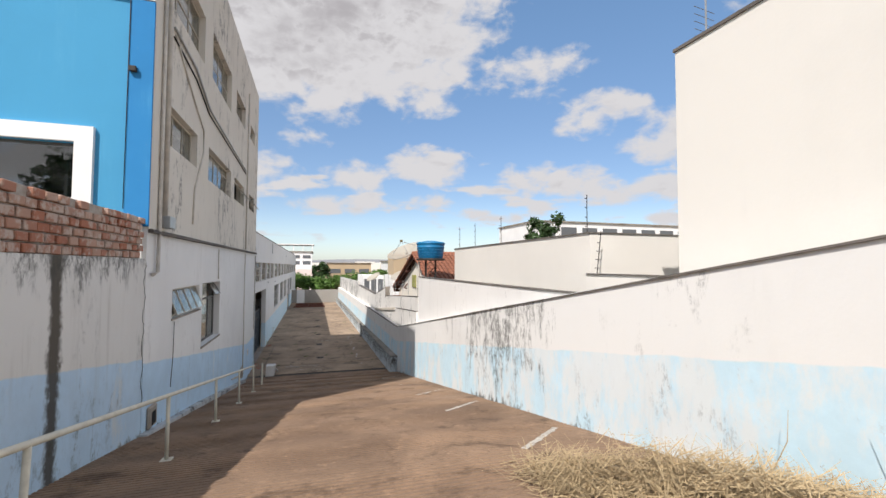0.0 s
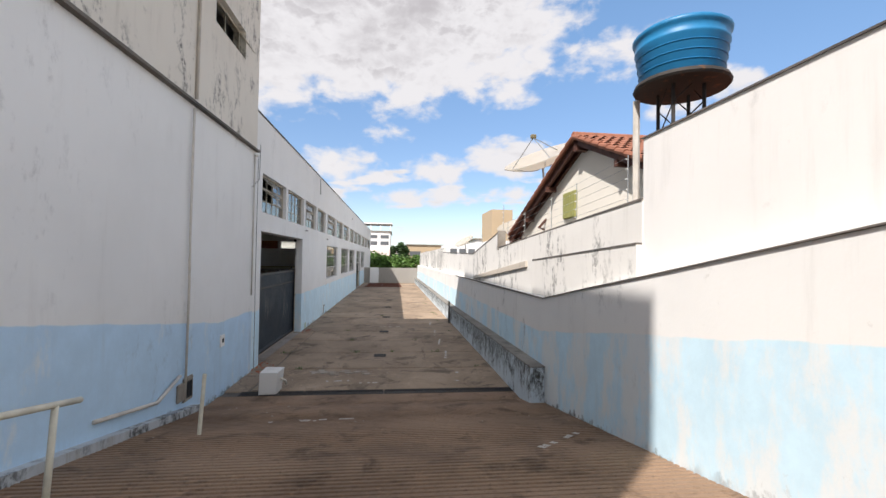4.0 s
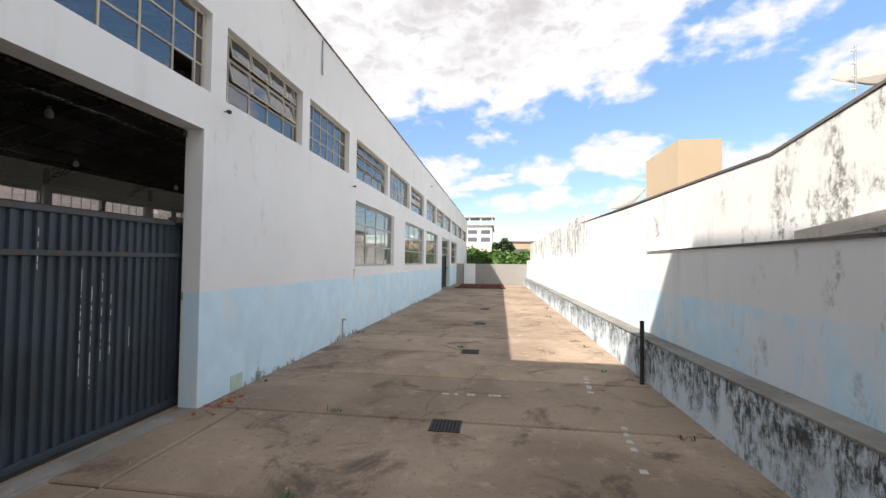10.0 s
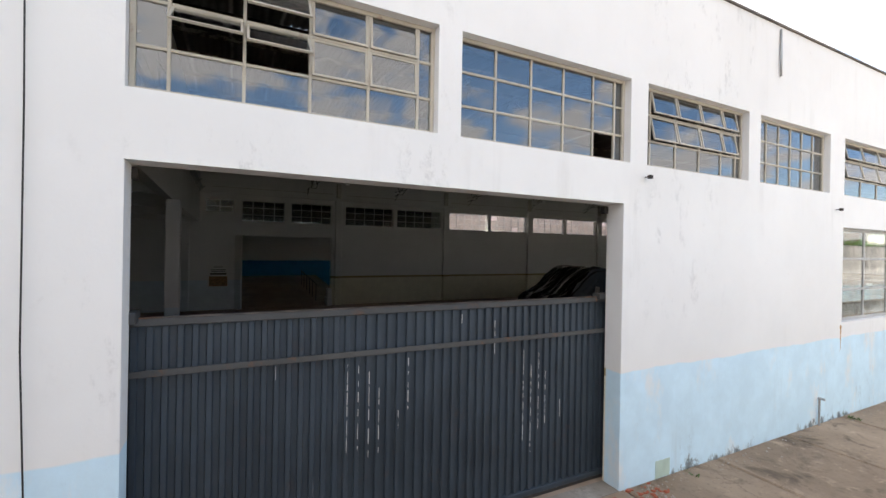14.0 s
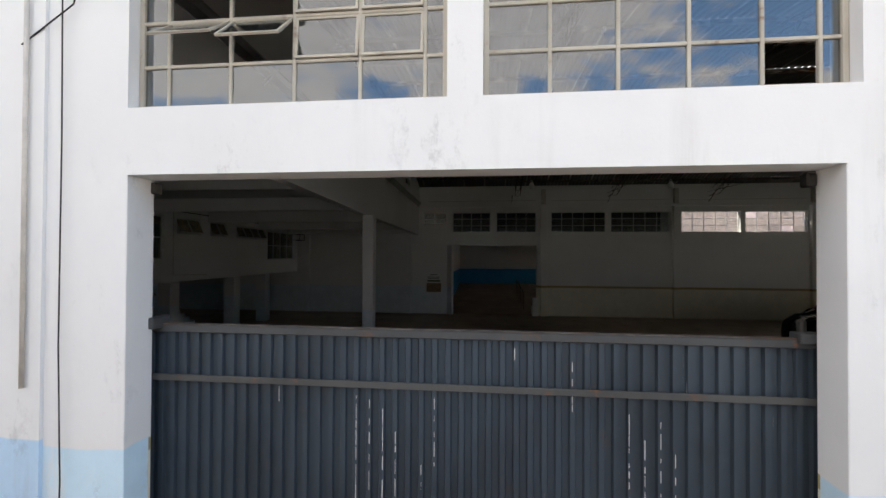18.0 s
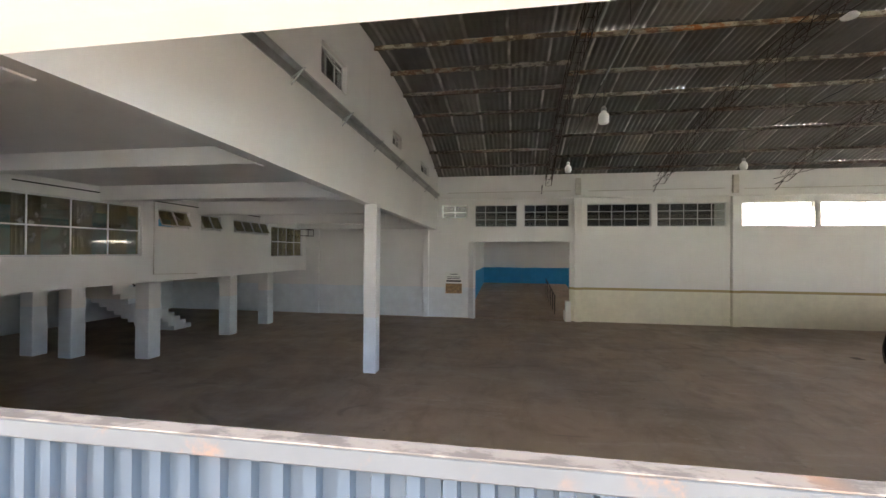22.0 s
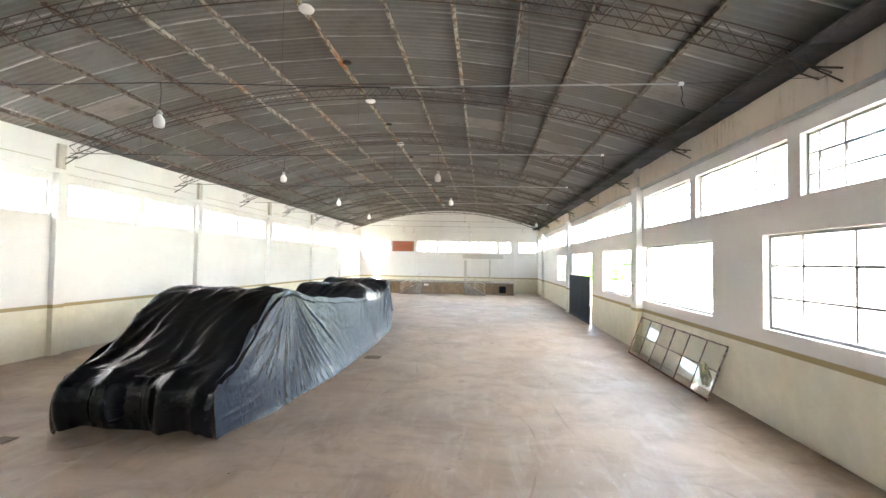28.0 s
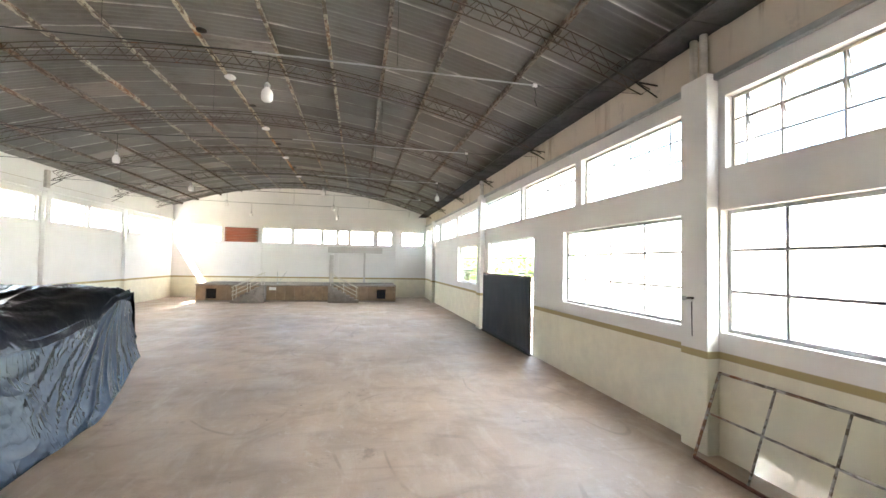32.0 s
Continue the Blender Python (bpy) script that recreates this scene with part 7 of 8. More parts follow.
for x, y in ((-1.2, 19.6), (-0.6, 19.7), (-0.2, 22.9), (-0.9, 23.1), (0.3, 31.4), (0.9, 36.8)):
    stall_line((x, y), (x + 0.9, y + 0.05), 0.35, 0.1)


# broken patch at a joint, and brick crumbs at the wall's foot
rnd = random.Random(44)
m = Mesh()
for i in range(26):
    x, y = rnd.uniform(-1.25, 0.25), 24.0 + rnd.gauss(-0.08, 0.14)
    r = rnd.uniform(0.05, 0.17)
    k = rnd.randint(5, 7)
    ring = [(x + r * rnd.uniform(0.6, 1.1) * math.cos(6.283 * j / k), y + 0.7 * r * rnd.uniform(0.6, 1.1) * math.sin(6.283 * j / k)) for j in range(k)]
    m.prism(ring, "z", -0.02, 0.006 + rnd.uniform(0, 0.008))
tagged(m.obj("broken_concrete", concrete("pale_broken_concrete", (0.42, 0.37, 0.31), (0.28, 0.235, 0.19), 0.5, scale=3)), "pale broken concrete along a slab joint", "broken concrete", kind="stuff")
m = Mesh()
for i in range(70):
    near = i % 2
    x, y, s = (-2.6 + rnd.gauss(0, 0.14), 24.5 + rnd.gauss(0, 0.3), rnd.uniform(0.012, 0.05)) if near else (-2.66 + rnd.gauss(0, 0.1), 30.5 + rnd.gauss(0, 0.2), rnd.uniform(0.01, 0.04))
    a = rnd.random() * 3
    c, d = math.cos(a) * s, math.sin(a) * s
    m.prism([(x - c, y - d), (x + d * 0.6, y - c * 0.6), (x + c, y + d), (x - d * 0.6, y + c * 0.6)], "z", -0.004, s * rnd.uniform(0.3, 0.7))
tagged(m.obj("brick_crumbs", M_brick_in), "crumbs of red brick and plaster at the wall's foot", "rubble", kind="stuff")


# rusty grille lying at the yard's end, pipe stub and stains on the hall wall
gr = thing("fallen_grille", (-0.4, 60.0, 0.0), "rusty red iron grille lying flat on the concrete", "grille")
for k in range(9):
    yy = 57.0 + 0.72 * k
    Mesh().soft(-2.3 + 0.03 * k, 1.6 - 0.02 * k, yy - 0.05, yy + 0.05, 0.004, 0.06, 0.008).obj("bar", M_rust_dark, gr)
for xx in (-2.1, -0.5, 1.3):
    Mesh().soft(xx - 0.04, xx + 0.04, 56.9, 62.9, 0.06, 0.10, 0.008).obj("cross_bar", M_rust_dark, gr)
st = thing("pipe_stub", (EX0 + 0.04, 35.4, 0.0), "short grey pipe stub with a tap at the wall's foot", "pipe")
Mesh().tube([(EX0 + 0.04, 35.4, 0.0), (EX0 + 0.04, 35.4, 0.5)], 0.018, 8).obj("tube", M_galv, st)
Mesh().tube([(EX0 + 0.02, 35.4, 0.5), (EX0 + 0.12, 35.4, 0.5)], 0.022, 8).obj("tap", M_galv, st)


tagged(Mesh().soft(EX0 - 0.002, EX0 + 0.006, 30.92, 31.22, 0.0, 0.24, 0.002).obj("wall_patch", plain("pale_green_paint", (0.48, 0.60, 0.52), 0.8)), "pale green painted patch at the wall's foot", "wall patch", kind="structure")
v, rnd = [], random.Random(8)
for i in range(12):
    z, w = 1.8 - i * 0.045, 0.035 * (1 - i / 13) * rnd.uniform(0.6, 1.2)
    v += [(EX0 + 0.003, 36.28 - w, z), (EX0 + 0.003, 36.28 + w, z)]
tagged(Mesh().add(v, [(2 * i, 2 * i + 1, 2 * i + 3, 2 * i + 2) for i in range(11)]).obj("rust_stain", plain("orange_rust_run", (0.52, 0.28, 0.10), 0.85, var=0.4, scale=14)), "orange rust run below the window's corner", "stain", kind="structure")


# ---- dry plants on the ramp, weeds in the joints ----
def build_straw():
    m = Mesh()
    rnd = random.Random(4)
    for i in range(7000):
        u = rnd.random()
        cx, cy = 2.35 + 1.75 * u + rnd.gauss(0, 0.16), 4.15 - 2.3 * u + rnd.gauss(0, 0.34)
        if cx > 4.02:
            continue
        g = ramp_z(cy)
        hgt = 0.34 * math.exp(-((cx - 3.3) / 0.75) ** 2) * rnd.random() ** 0.6
        a, tilt, L, w = rnd.random() * 6.28, rnd.uniform(-0.15, 0.4), rnd.uniform(0.06, 0.42), rnd.uniform(0.0022, 0.006)
        d = Vector((math.cos(a), math.sin(a), tilt)).normalized() * L
        s = Vector((-math.sin(a), math.cos(a), 0.3)) * w
        p = Vector((cx, cy, g + hgt + 0.01))
        e = p + d
        e.z = max(e.z, ramp_z(e.y) + 0.004)
        e.x = min(e.x, 4.06)
        m.add([p - s, p + s, e + s * 0.5, e - s * 0.5], [(0, 1, 2, 3)])
        if rnd.random() < 0.5:
            k = e + Vector((rnd.uniform(-.02, .02), rnd.uniform(-.02, .02), 0.012))
            m.add([e, e + s * 3, k + s * 2], [(0, 1, 2)])
    tagged(m.obj("dry_plants", M_straw), "heap of pulled dry straw-coloured weeds against the wall", "dry weeds", kind="stuff")
    m = Mesh()
    for k in range(2):
        y = 2.2 + 0.8 * k
        p = Vector((3.85, y, ramp_z(y) + 0.2))
        m.tube([p, p + Vector((0.05, -0.1, 0.3)), p + Vector((0.1, 0.08 * (-1) ** k, 0.55))], 0.006, 4, 0.002)
    tagged(m.obj("dry_stalks", M_straw), "thin dry stalks standing above the heap", "dry weeds", kind="stuff")


build_straw()


def build_weeds():
    rnd = random.Random(9)
    m = Mesh()
    spots = [(-0.3, 26.3), (0.9, 26.35), (2.3, 26.3), (-1.6, 24.3), (1.7, 28.3), (-0.6, 28.35), (3.1, 33.2), (3.2, 35.5), (3.05, 36.2), (2.95, 41), (3.3, 30.2), (-2.75, 31.5), (-2.7, 36.4), (0.3, 34.9), (3.2, 44), (3.3, 24.4), (-1.0, 30.4), (-2.5, 26.3)]
    for sx, sy in spots:
        n = rnd.randint(8, 26)
        for i in range(n):
            a, L, w = rnd.random() * 6.28, rnd.uniform(0.03, 0.11), rnd.uniform(0.005, 0.014)
            p = Vector((sx + rnd.gauss(0, 0.06), sy + rnd.gauss(0, 0.02), 0.0))
            d = Vector((math.cos(a) * 0.6, math.sin(a) * 0.6, rnd.uniform(0.4, 1.0))) * L
            s = Vector((-math.sin(a), math.cos(a), 0)) * w
            m.add([p - s * 0.4, p + s * 0.4, p + d * 0.6 + s, p + d, p + d * 0.6 - s], [(0, 1, 2, 3, 4)])
    tagged(m.obj("joint_weeds", M_weed), "small green weeds growing in the slab joints", "weeds", kind="stuff")
    m = Mesh()
    for i in range(420):
        x, y = rnd.uniform(-2.75, 3.4), rnd.uniform(18, 50) if i % 2 else rnd.uniform(23, 33)
        if y > 30 and i % 3:
            x = -2.8 + abs(rnd.gauss(0, 0.12))
        g, s = ramp_z(y), rnd.uniform(0.006, 0.022)
        q = [Vector((x + s * math.cos(t + rnd.random()), y + s * math.sin(t + rnd.random()), g + 0.002)) for t in (0, 2.1, 4.2)]
        m.add(q + [Vector((x, y, g + s * 0.9))], [(0, 1, 3), (1, 2, 3), (2, 0, 3)])
    for i in range(60):
        x, y, s = -2.55 + rnd.gauss(0, 0.18), 30.6 + rnd.gauss(0, 0.12), rnd.uniform(0.01, 0.035)
        m.add([(x, y, 0.004), (x + s, y, 0.004), (x + s * 0.4, y + s, 0.004), (x + s * 0.4, y + s * 0.4, s)], [(0, 1, 3), (1, 2, 3), (2, 0, 3)])
    tagged(m.obj("rubble", M_mortar), "scattered crumbs of plaster and gravel", "rubble", kind="stuff")


build_weeds()


# ---- the neighbour's house, water tank, dish and wires ----
def build_house():
    h = thing("neighbour_house", (8.5, 21.1, 0), "cream gabled house with a red clay tile roof", "house")
    ridge, yr, yl, ys = 5.92, 21.6, 27.3, 16.1
    fresh_normals(Mesh().prism([(ys + 0.5, 0), (yl - 0.7, 0), (yl - 0.7, 3.94), (yr, ridge - 0.16), (ys + 0.5, 3.62)], "x", 5.3, 13.6).obj("wall", M_house, h))
    for ye, ze in ((yl, 3.86), (ys, 3.6)):
        n = Vector((0, -(ze - ridge), (ye - yr))).normalized()
        slope = Vector((0, ye - yr, ze - ridge))
        L = slope.length
        d = slope / L
        up = Vector((0, -d.z, d.y)) if d.y > 0 else Vector((0, d.z, -d.y))
        up = up if up.z > 0 else -up
        a = Vector((5.0, yr, ridge))
        # boards under the tiles
        m = Mesh()
        p = [a, a + Vector((9.2, 0, 0)), a + Vector((9.2, 0, 0)) + slope, a + slope]
        m.add([q - up * 0.03 for q in p] + [q - up * 0.0 for q in p], [(0, 1, 2, 3), (7, 6, 5, 4), (0, 4, 5, 1), (1, 5, 6, 2), (2, 6, 7, 3), (3, 7, 4, 0)])
        roof = m.obj("roof", M_rafter, h, "red-brown battens under clay tiles")
        # barrel tiles: courses of half round pieces
        t = Mesh()
        courses = int(L / 0.34)
        cols = int(9.2 / 0.21)
        for c in range(courses):
            for k in range(cols):
                x = 5.0 + 0.105 + k * 0.21
                o = Vector((x, yr, ridge)) + d * (c * 0.34) + up * (0.02)
                e = Vector((x, yr, ridge)) + d * (c * 0.34 + 0.40) + up * (0.045)
                ring = [(math.cos(q), math.sin(q)) for q in (0, 0.785, 1.571, 2.356, 3.1416)]
                v = [o + Vector((0.085 * cx, 0, 0)) + up * (0.07 * sz) for cx, sz in ring] + [e + Vector((0.1 * cx, 0, 0)) + up * (0.08 * sz) for cx, sz in ring]
                t.add(v, [(i, i + 1, 6 + i, 5 + i) for i in range(4)])
        tagged(t.obj("roof_tiles", M_tile, roof), "red clay barrel tiles", kind="stuff")
        # verge tiles and the rafters that show under the overhang
        for c in range(courses):
            o = Vector((4.98, yr, ridge)) + d * (c * 0.34)
            v = Mesh().tube([o + up * 0.03, o + d * 0.37 + up * 0.05], 0.055, 8, 0.065)
            v.obj("verge_tile", M_tile, h)
        for x in (5.08, 5.26):
            q = Vector((x, yr, ridge)) - up * 0.09
            v = Mesh()
            w = Vector((0.03, 0, 0))
            e = q + slope
            v.add([q - w - up * 0.06, q + w - up * 0.06, q + w + up * 0.06, q - w + up * 0.06, e - w - up * 0.06, e + w - up * 0.06, e + w + up * 0.06, e - w + up * 0.06], [(0, 1, 2, 3), (7, 6, 5, 4), (0, 4, 5, 1), (1, 5, 6, 2), (2, 6, 7, 3), (3, 7, 4, 0)])
            v.obj("rafter", M_rafter, h)
        for f in (0.02, 0.34, 0.66, 0.97):
            q = Vector((5.02, yr, ridge)) + slope * f - up * 0.2
            Mesh().box(5.02, 6.0, q.y - 0.05, q.y + 0.05, q.z - 0.07, q.z + 0.07).obj("purlin_end", M_rafter, h)
        for k in range(int(L / 0.33)):
            q = Vector((5.02, yr, ridge)) + d * (k * 0.33 + 0.1) - up * 0.045
            Mesh().box(5.02, 5.29, q.y - 0.02, q.y + 0.02, q.z - 0.015, q.z + 0.015).obj("batten", M_rafter, h)
    Mesh().tube([(4.96, yr, ridge + 0.05), (14.0, yr, ridge + 0.05)], 0.1, 10).obj("ridge_tiles", M_tile, h)
    s = Mesh().soft(5.24, 5.31, 22.08, 22.82, 4.16, 4.82, 0.008).obj("shutter", M_shutter, h, "olive green wooden shutter")
    for i in range(5):
        Mesh().soft(5.225, 5.24, 22.10 + i * 0.144, 22.225 + i * 0.144, 4.18, 4.80, 0.004).obj("shutter_board", M_shutter, s)
    Mesh().tube([(5.31, 24.2, 4.3), (5.12, 24.3, 4.05), (5.31, 24.35, 4.0)], 0.04, 8).obj("bracket", M_rafter, h)
    # lower roof beyond the step of the wall
    m = Mesh().prism([(26.2, 3.35), (29.6, 2.9), (29.6, 2.98), (26.2, 3.5)], "x", 4.85, 8)
    m.obj("lean_to_roof", M_tile, h)
    Mesh().soft(6.42, 6.62, 30.0, 30.2, -0.3, 4.98, 0.01).obj("chimney", M_brick_in, h, "slim red brick chimney")


build_house()


def build_tank():
    c = (4.92, 17.85)
    t = thing("water_tank", (*c, 4.0), "blue plastic water tank on a steel tower", "water tank")
    Mesh().lathe((*c, 5.62), [(0.50, 0.0), (0.52, 0.02), (0.585, 0.45), (0.60, 0.47), (0.60, 0.5), (0.585, 0.52), (0.60, 0.60), (0.62, 0.62), (0.63, 0.66), (0.58, 0.70), (0.2, 0.76), (0.02, 0.77)], 32).obj("tank_body", M_tank, t, smooth=True)
    for z in (0.12, 0.24, 0.36):
        Mesh().lathe((*c, 5.62 + z), [(0.52 + z * 0.145, 0.0), (0.532 + z * 0.145, 0.012), (0.52 + z * 0.145, 0.024)], 32, False).obj("tank_rib", M_tank, t)
    Mesh().lathe((*c, 5.54), [(0.60, 0), (0.62, 0.03), (0.60, 0.08), (0.1, 0.08)], 24).obj("platform", M_iron, t)
    legs = [(c[0] + 0.3 * math.cos(a), c[1] + 0.3 * math.sin(a)) for a in (0.6, 2.2, 3.8, 5.3)]
    for x, y in legs:
        Mesh().tube([(x, y, 3.0), (x, y, 5.56)], 0.025, 6).obj("leg", M_iron, t)
    for k in range(6):
        z = 3.3 + k * 0.4
        b = Mesh()
        for (x0, y0), (x1, y1) in zip(legs, legs[1:] + legs[:1]):
            b.tube([(x0, y0, z), (x1, y1, z + 0.4)], 0.01, 4)
        b.obj("brace", M_iron, t)
    Mesh().tube([(4.5, 18.25, 3.7), (4.5, 18.25, 5.5)], 0.05, 8).obj("pipe", M_pvc, t)


build_tank()


def build_dish(c, r, axis, name, label, feed=True):
    d = thing(name, c, label, "satellite dish")
    axis = Vector(axis).normalized()
    e1 = axis.cross(Vector((0, 0, 1)) if abs(axis.z) < 0.95 else Vector((0, 1, 0))).normalized()
    e2 = axis.cross(e1)
    rings, n = 7, 28
    m = Mesh()
    for s in (0.0, 0.012):
        for i in range(rings + 1):
            q = i / rings * r
            for k in range(n):
                a = 2 * math.pi * k / n
                m.v.append(Vector(c) + (e1 * math.cos(a) + e2 * math.sin(a)) * q + axis * (0.32 * (q / r) ** 2 * r - 0.3 * r + s))
    w = (rings + 1) * n
    for o in (0, w):
        m.f += [(o + i * n + k, o + i * n + (k + 1) % n, o + (i + 1) * n + (k + 1) % n, o + (i + 1) * n + k) for i in range(rings) for k in range(n)]
    m.obj("reflector", M_mesh, d, smooth=True)
    for k in range(8):
        a = 2 * math.pi * k / 8
        pts = [Vector(c) + (e1 * math.cos(a) + e2 * math.sin(a)) * (i / 4 * r) + axis * (0.32 * (i / 4) ** 2 * r - 0.3 * r - 0.015) for i in range(5)]
        Mesh().tube(pts, 0.012, 5).obj("rib", M_galv, d)
    top = Vector(c) + axis * 0.55 * r
    if feed:
        for a in (0.5, 2.6, 4.7):
            Mesh().tube([Vector(c) + (e1 * math.cos(a) + e2 * math.sin(a)) * r * 0.8 - axis * 0.08 * r, top], 0.014, 5).obj("strut", M_galv, d)
        Mesh().soft(top.x - 0.08, top.x + 0.08, top.y - 0.06, top.y + 0.06, top.z - 0.03, top.z + 0.09, 0.02).obj("feed_horn", M_curtain, d)
    Mesh().tube([Vector(c) - axis * 0.3 * r, Vector(c) - axis * 0.45 * r - Vector((0, 0, 0.4)), (c[0] + 0.3, c[1] - 0.2, c[2] - (1.9 if feed else 5.0))], 0.035, 8).obj("mast", M_galv, d)


build_dish((5.2, 24.55, 6.2), 1.1, (-0.42, -0.25, 0.9), "satellite_dish", "large mesh satellite dish on the house roof")
build_dish((5.5, 40.4, 4.3), 0.7, (-0.5, -0.2, 0.8), "satellite_dish", "small grey mesh satellite dish behind the wall", False)
build_dish((6.3, 30.8, 4.62), 0.85, (-0.3, -0.3, 0.85), "satellite_dish", "grey mesh satellite dish behind the wall", False)


def fence_post(x, y, z, h, n=5, lean=0.0, rod=M_galv, knob=M_lampglass):
    p = thing("fence_post", (x, y, z), "thin electric fence post with small insulators", "fence post", "electric fence posts")
    Mesh().tube([(x, y, z - 0.1), (x + lean, y, z + h)], 0.008, 6).obj("rod", rod, p)
    for i in range(n):
        q = z + h * (i + 0.6) / n
        Mesh().tube([(x + lean * (i + .6) / n, y, q), (x - 0.045 + lean * (i + .6) / n, y, q)], 0.008, 6).obj("insulator", knob, p)


XF = right_x(22) + 0.4
FP = [(18.45, 3.96), (20.3, 3.86), (21.65, 3.78), (23.65, 3.64), (25.4, 3.52)]
for y, z in FP:
    fence_post(XF, y, z, 0.78)
fence_post(XF, 25.98, 4.05, 0.85)
fence_post(XF, 29.4, 3.5, 0.62)
for k in range(5):
    h = 0.78 * (k + 0.6) / 5
    m = Mesh().tube([(XF - 0.06, y, z + h) for y, z in FP], 0.0035, 4)
    tagged(m.obj("fence_wire", M_galv), "thin electric fence wire above the wall", "wire", "fence wires")
for y, x in ((7.0, 4.95), (10.65, 4.9), (12.55, 4.9), (14.0, 4.9)):
    fence_post(x, y, 5.93, 0.7, 4, 0.0, M_iron, M_iron)
fence_post(4.73, 6.45, 5.18, 0.72, 5, 0.1, M_iron, M_iron)
an = thing("roof_aerial", (5.0, 4.4, 8.15), "thin aerial on the tall building's roof", "aerial")
Mesh().tube([(5.0, 4.5, 8.15), (5.0, 4.5, 9.1)], 0.012, 5).obj("mast", M_galv, an)
for k in range(5):
    Mesh().tube([(4.8, 4.5, 8.3 + k * 0.1), (5.2, 4.55, 8.3 + k * 0.1)], 0.005, 4).obj("element", M_galv, an)

# ---- far buildings and trees past the yard's end ----
def far_block(name, x0, x1, y0, y1, z0, z1, mat, label, bands=(), nwin=6, roof=True):
    b = thing(name, ((x0 + x1) / 2, (y0 + y1) / 2, z0), label, "building")
    Mesh().box(x0, x1, y0, y1, z0, z1).obj("wall", mat, b)
    if roof:
        Mesh().box(x0 - 0.25, x1 + 0.25, y0 - 0.25, y1 + 0.25, z1, z1 + 0.18).obj("roof", M_curb, b)
    for za, zb in bands:
        for i in range(nwin):
            w = (x1 - x0) / nwin
            Mesh().box(x0 + w * (i + 0.14), x0 + w * (i + 0.86), y0 - 0.05, y0 + 0.02, za, zb).obj("window", M_far_window, b)
    return b


fb = far_block("white_office_building", -16.5, -0.3, 100, 114, -0.3, 8.4, M_white, "white building with a roof pergola", ((7.0, 7.7), (5.6, 6.4)), 7)
for i in range(9):
    x = -16.3 + i * 2.0
    Mesh().box(x - 0.08, x + 0.08, 100, 100.2, 8.58, 10.0).obj("pergola_post", M_white, fb)
Mesh().box(-16.6, 0.1, 99.8, 106, 10.0, 10.2).obj("pergola_roof", M_white, fb)
Mesh().box(-6, -0.3, 96, 100, -0.3, 4.6).obj("annex", M_pink, fb)
far_block("low_tiled_house", 3.5, 14, 108, 122, -0.3, 6.0, M_tan, "ochre house far beyond the yard", ((3.5, 4.6),), 3)
far_block("low_white_house", 13.5, 24, 78, 88, -0.3, 6.2, M_white, "white modern house with a flat roof", ((4.6, 5.4), (2.0, 3.6)), 3)
far_block("white_house", 5.2, 7.4, 46, 52, -0.3, 4.3, M_white, "white house behind the boundary wall", ((2.5, 3.9),), 3, False)
t = far_block("ochre_roof_tower", 7.6, 9.1, 41.3, 44.7, 3.4, 6.6, M_tan, "ochre water tower box on a white house", (), 1, False)
Mesh().box(7.5, 10.1, 41.2, 46.2, -0.3, 4.4).obj("base", M_white, t)
wl = far_block("long_white_school", 34, 70, 60, 74, -0.3, 12.6, M_white, "long white building with a band of windows", ((10.3, 11.8),), 9)
far_block("far_house_row", -40, -18, 96, 120, -0.3, 6.0, M_white, "white houses far behind the hall", ((3, 4.2),), 5)
far_block("street_house", -25, -6, -60, -30, 5.1, 9.5, M_beige, "plain street house behind", ((6, 7.5),), 5)
far_block("street_house", 0, 22, -64, -30, 5.1, 10.5, M_white, "plain street house behind", ((6.5, 8),), 5)
m = Mesh()
rnd = random.Random(3)
for k in range(240):
    a = rnd.uniform(-0.9, 1.0)
    d = rnd.uniform(260, 900)
    x, y, s = d * math.sin(a), d * math.cos(a) + 60, rnd.uniform(5, 14)
    m.box(x - s, x + s, y - s, y + s, -0.3, rnd.uniform(4, 9) + (d - 260) * 0.006)
tagged(m.obj("far_town", M_beige), "pale distant town roofs on the horizon", "town", kind="stuff")
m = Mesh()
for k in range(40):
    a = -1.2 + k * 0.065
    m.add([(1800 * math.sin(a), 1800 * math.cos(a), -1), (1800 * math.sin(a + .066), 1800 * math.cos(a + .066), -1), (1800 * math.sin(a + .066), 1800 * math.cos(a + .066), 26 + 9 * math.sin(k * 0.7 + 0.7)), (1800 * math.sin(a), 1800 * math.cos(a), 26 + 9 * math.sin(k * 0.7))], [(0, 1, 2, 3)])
# the bluish grey base colour paints distance haze onto the hills
tagged(m.obj("backdrop_hills", plain("haze_tinted_hills", (0.34, 0.36, 0.40), 0.9, var=0.2, scale=0.01)), "low hills on the horizon, tinted with painted haze", "hills", kind="structure")


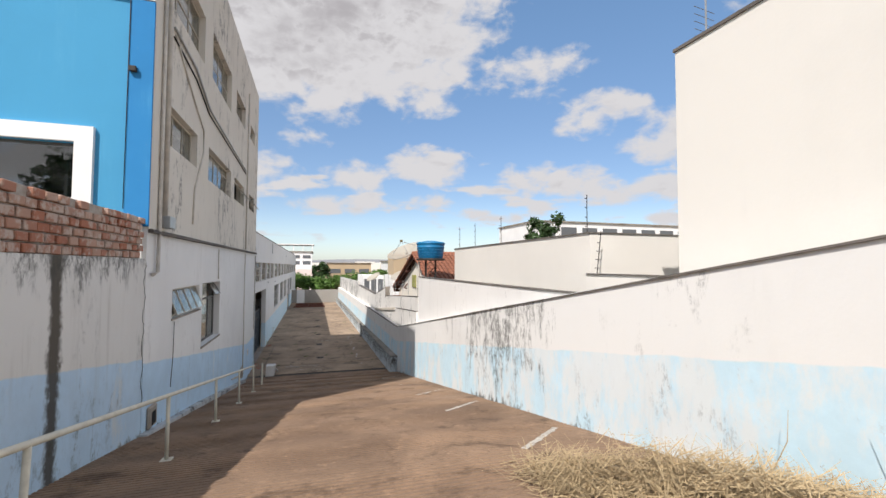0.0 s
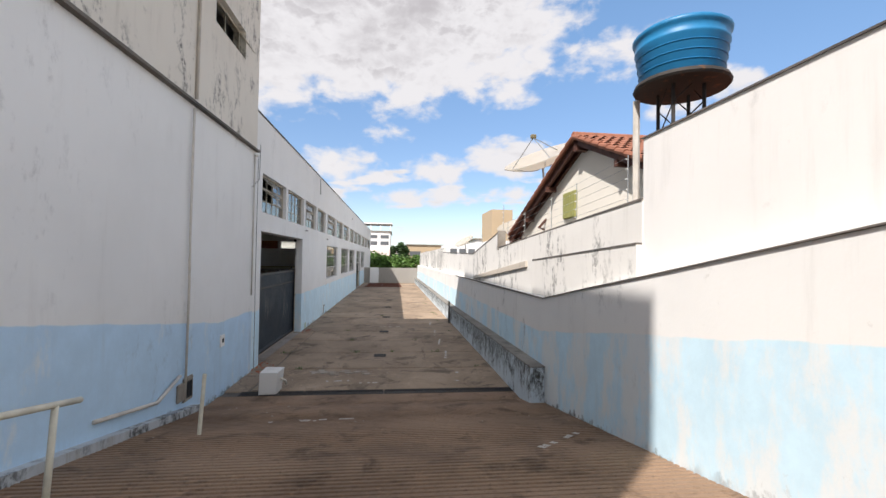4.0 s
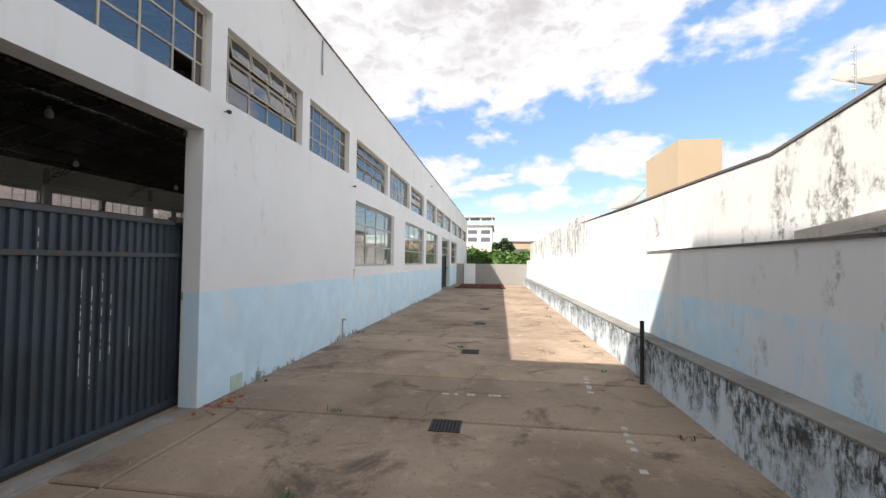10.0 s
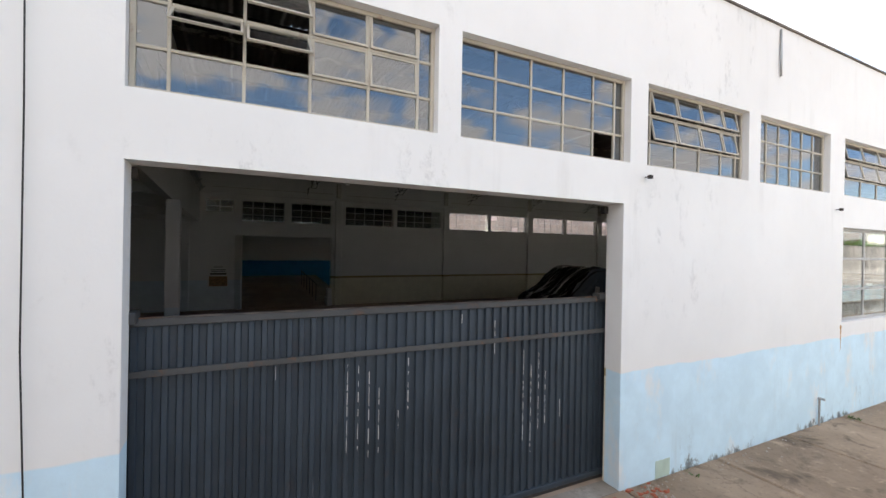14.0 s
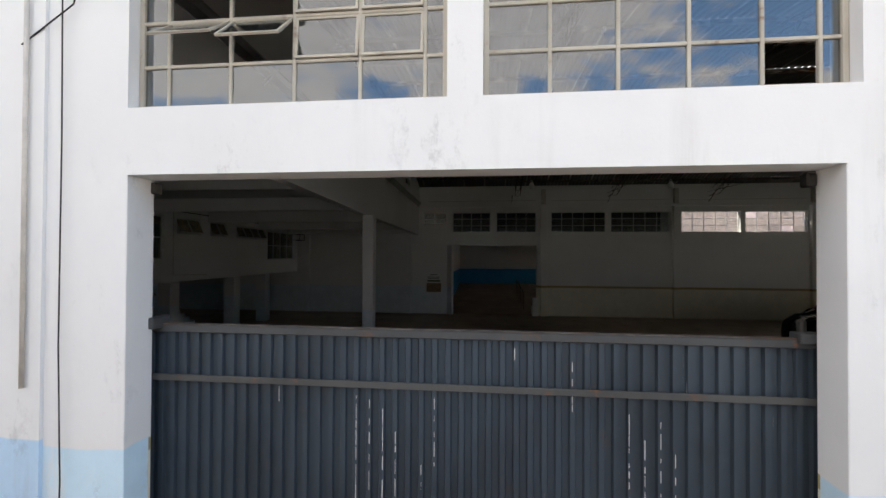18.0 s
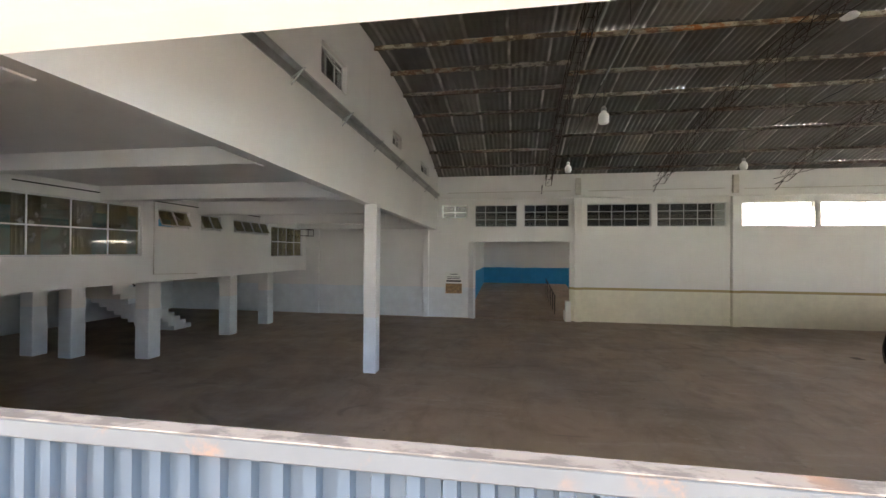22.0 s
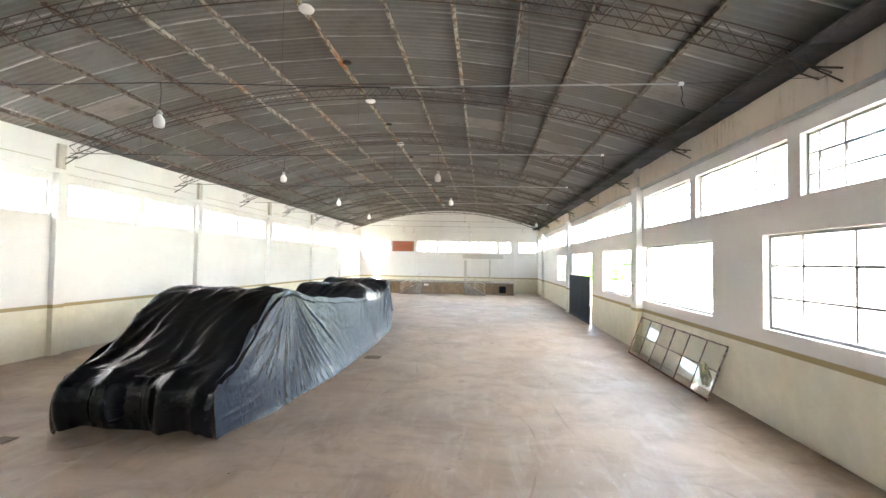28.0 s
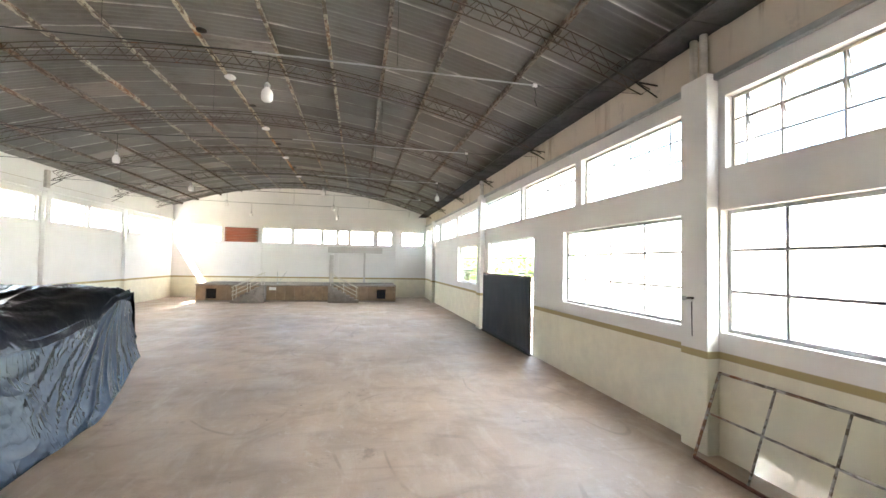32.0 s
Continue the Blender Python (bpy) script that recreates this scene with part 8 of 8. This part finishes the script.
def tree(x, y, h, r, mat, seed, label, leaf=0.22, nclump=46, per=60, z0=-0.3):
    rnd = random.Random(seed)
    t = thing("tree", (x, y, z0), label, "tree")
    k = Mesh().tube([(x, y, z0), (x + 0.1, y, z0 + h * 0.3), (x - 0.05, y + 0.1, z0 + h * 0.55)], 0.2, 8, 0.1)
    for i in range(7):
        a = i * 0.9 + rnd.random()
        b = z0 + h * rnd.uniform(0.3, 0.5)
        k.tube([(x, y, b), (x + math.cos(a) * r * 0.45, y + math.sin(a) * r * 0.45, b + h * 0.18), (x + math.cos(a) * r * 0.8, y + math.sin(a) * r * 0.8, b + h * 0.32)], 0.07, 5, 0.02)
    k.obj("trunk", M_bark, t)
    v, f = [], []
    for c in range(nclump):
        a, e, q = rnd.random() * 6.283, rnd.uniform(-0.5, 1.0), rnd.random() ** 0.4
        cx = x + math.cos(a) * r * q * math.sqrt(max(0.05, 1 - max(e, 0) ** 2 * 0.8))
        cy = y + math.sin(a) * r * q * math.sqrt(max(0.05, 1 - max(e, 0) ** 2 * 0.8))
        cz = z0 + h * 0.66 + e * h * 0.34 * (0.6 + 0.4 * q)
        s = r * rnd.uniform(0.16, 0.34)
        for j in range(per):
            g = Vector((rnd.gauss(0, 1), rnd.gauss(0, 1), rnd.gauss(0, 0.8)))
            g = g.normalized() * s * rnd.uniform(0.5, 1.0)
            p = Vector((cx, cy, cz)) + g
            w = leaf * rnd.uniform(0.6, 1.3)
            d1 = Vector((rnd.gauss(0, 1), rnd.gauss(0, 1), rnd.gauss(0, 0.6))).normalized() * w
            d2 = d1.cross(Vector((rnd.gauss(0, 1), rnd.gauss(0, 1), rnd.gauss(0, 1)))).normalized() * w * 0.5
            b = len(v)
            v += [p - d1, p + d2, p + d1, p - d2]
            f.append((b, b + 1, b + 2, b + 3))
    m = Mesh()
    m.v, m.f = [tuple(p) for p in v], f
    m.obj("crown", mat, t)


tree(-3.0, 82, 3.9, 2.6, M_leaf, 1, "leafy green tree behind the yard's end wall")
tree(0.9, 75, 3.3, 2.2, M_leaf, 2, "leafy green tree behind the yard's end wall")
tree(-1.2, 80, 3.7, 2.4, M_leaf, 3, "leafy green tree behind the yard's end wall")
tree(4.2, 82, 3.6, 2.8, M_leaf, 4, "leafy green tree beyond the end wall")
tree(8.5, 86, 4.0, 3.2, M_leaf, 5, "wide leafy green tree beyond the end wall")
tree(-9.0, -19, 8.0, 4.0, M_leaf_dark, 21, "street tree behind the ramp, mirrored in the office window", 0.3, 50, 50, 5.1)
tree(-16.0, -22, 9.0, 4.5, M_leaf_dark, 22, "street tree behind the ramp, mirrored in the office window", 0.3, 50, 50, 5.1)
tree(1.6, 99, 6.4, 1.7, M_leaf_dark, 6, "dark round tree beside the white building", 0.3, 60, 60)
tree(12.0, 80, 4.6, 2.6, M_leaf, 7, "leafy green tree beyond the wall")
tree(33.5, 56, 13.2, 3.4, M_leaf_dark, 8, "dark tree beside the long white building", 0.3)
tree(7.4, 54.6, 4.0, 1.3, M_leaf_dark, 10, "small dark tree behind the boundary wall", 0.12)

build_bricks()
# open crack where the boundary wall meets the office block
v, rnd = [], random.Random(15)
for i in range(40):
    z = 2.75 + i * 0.066
    c, w = 9.24 + 0.04 * math.sin(i * 0.7) + rnd.uniform(-0.035, 0.035), 0.008 * rnd.uniform(0.1, 1.9)
    v += [(LW + 0.004, c - w, z), (LW + 0.009, c, z), (LW + 0.004, c + w, z)]
f = [(3 * i + k, 3 * i + k + 1, 3 * i + k + 4, 3 * i + k + 3) for i in range(39) for k in (0, 1)]
tagged(Mesh().add(v, f).obj("wall_crack", M_dark), "dark open crack where two walls meet", "crack", kind="structure")
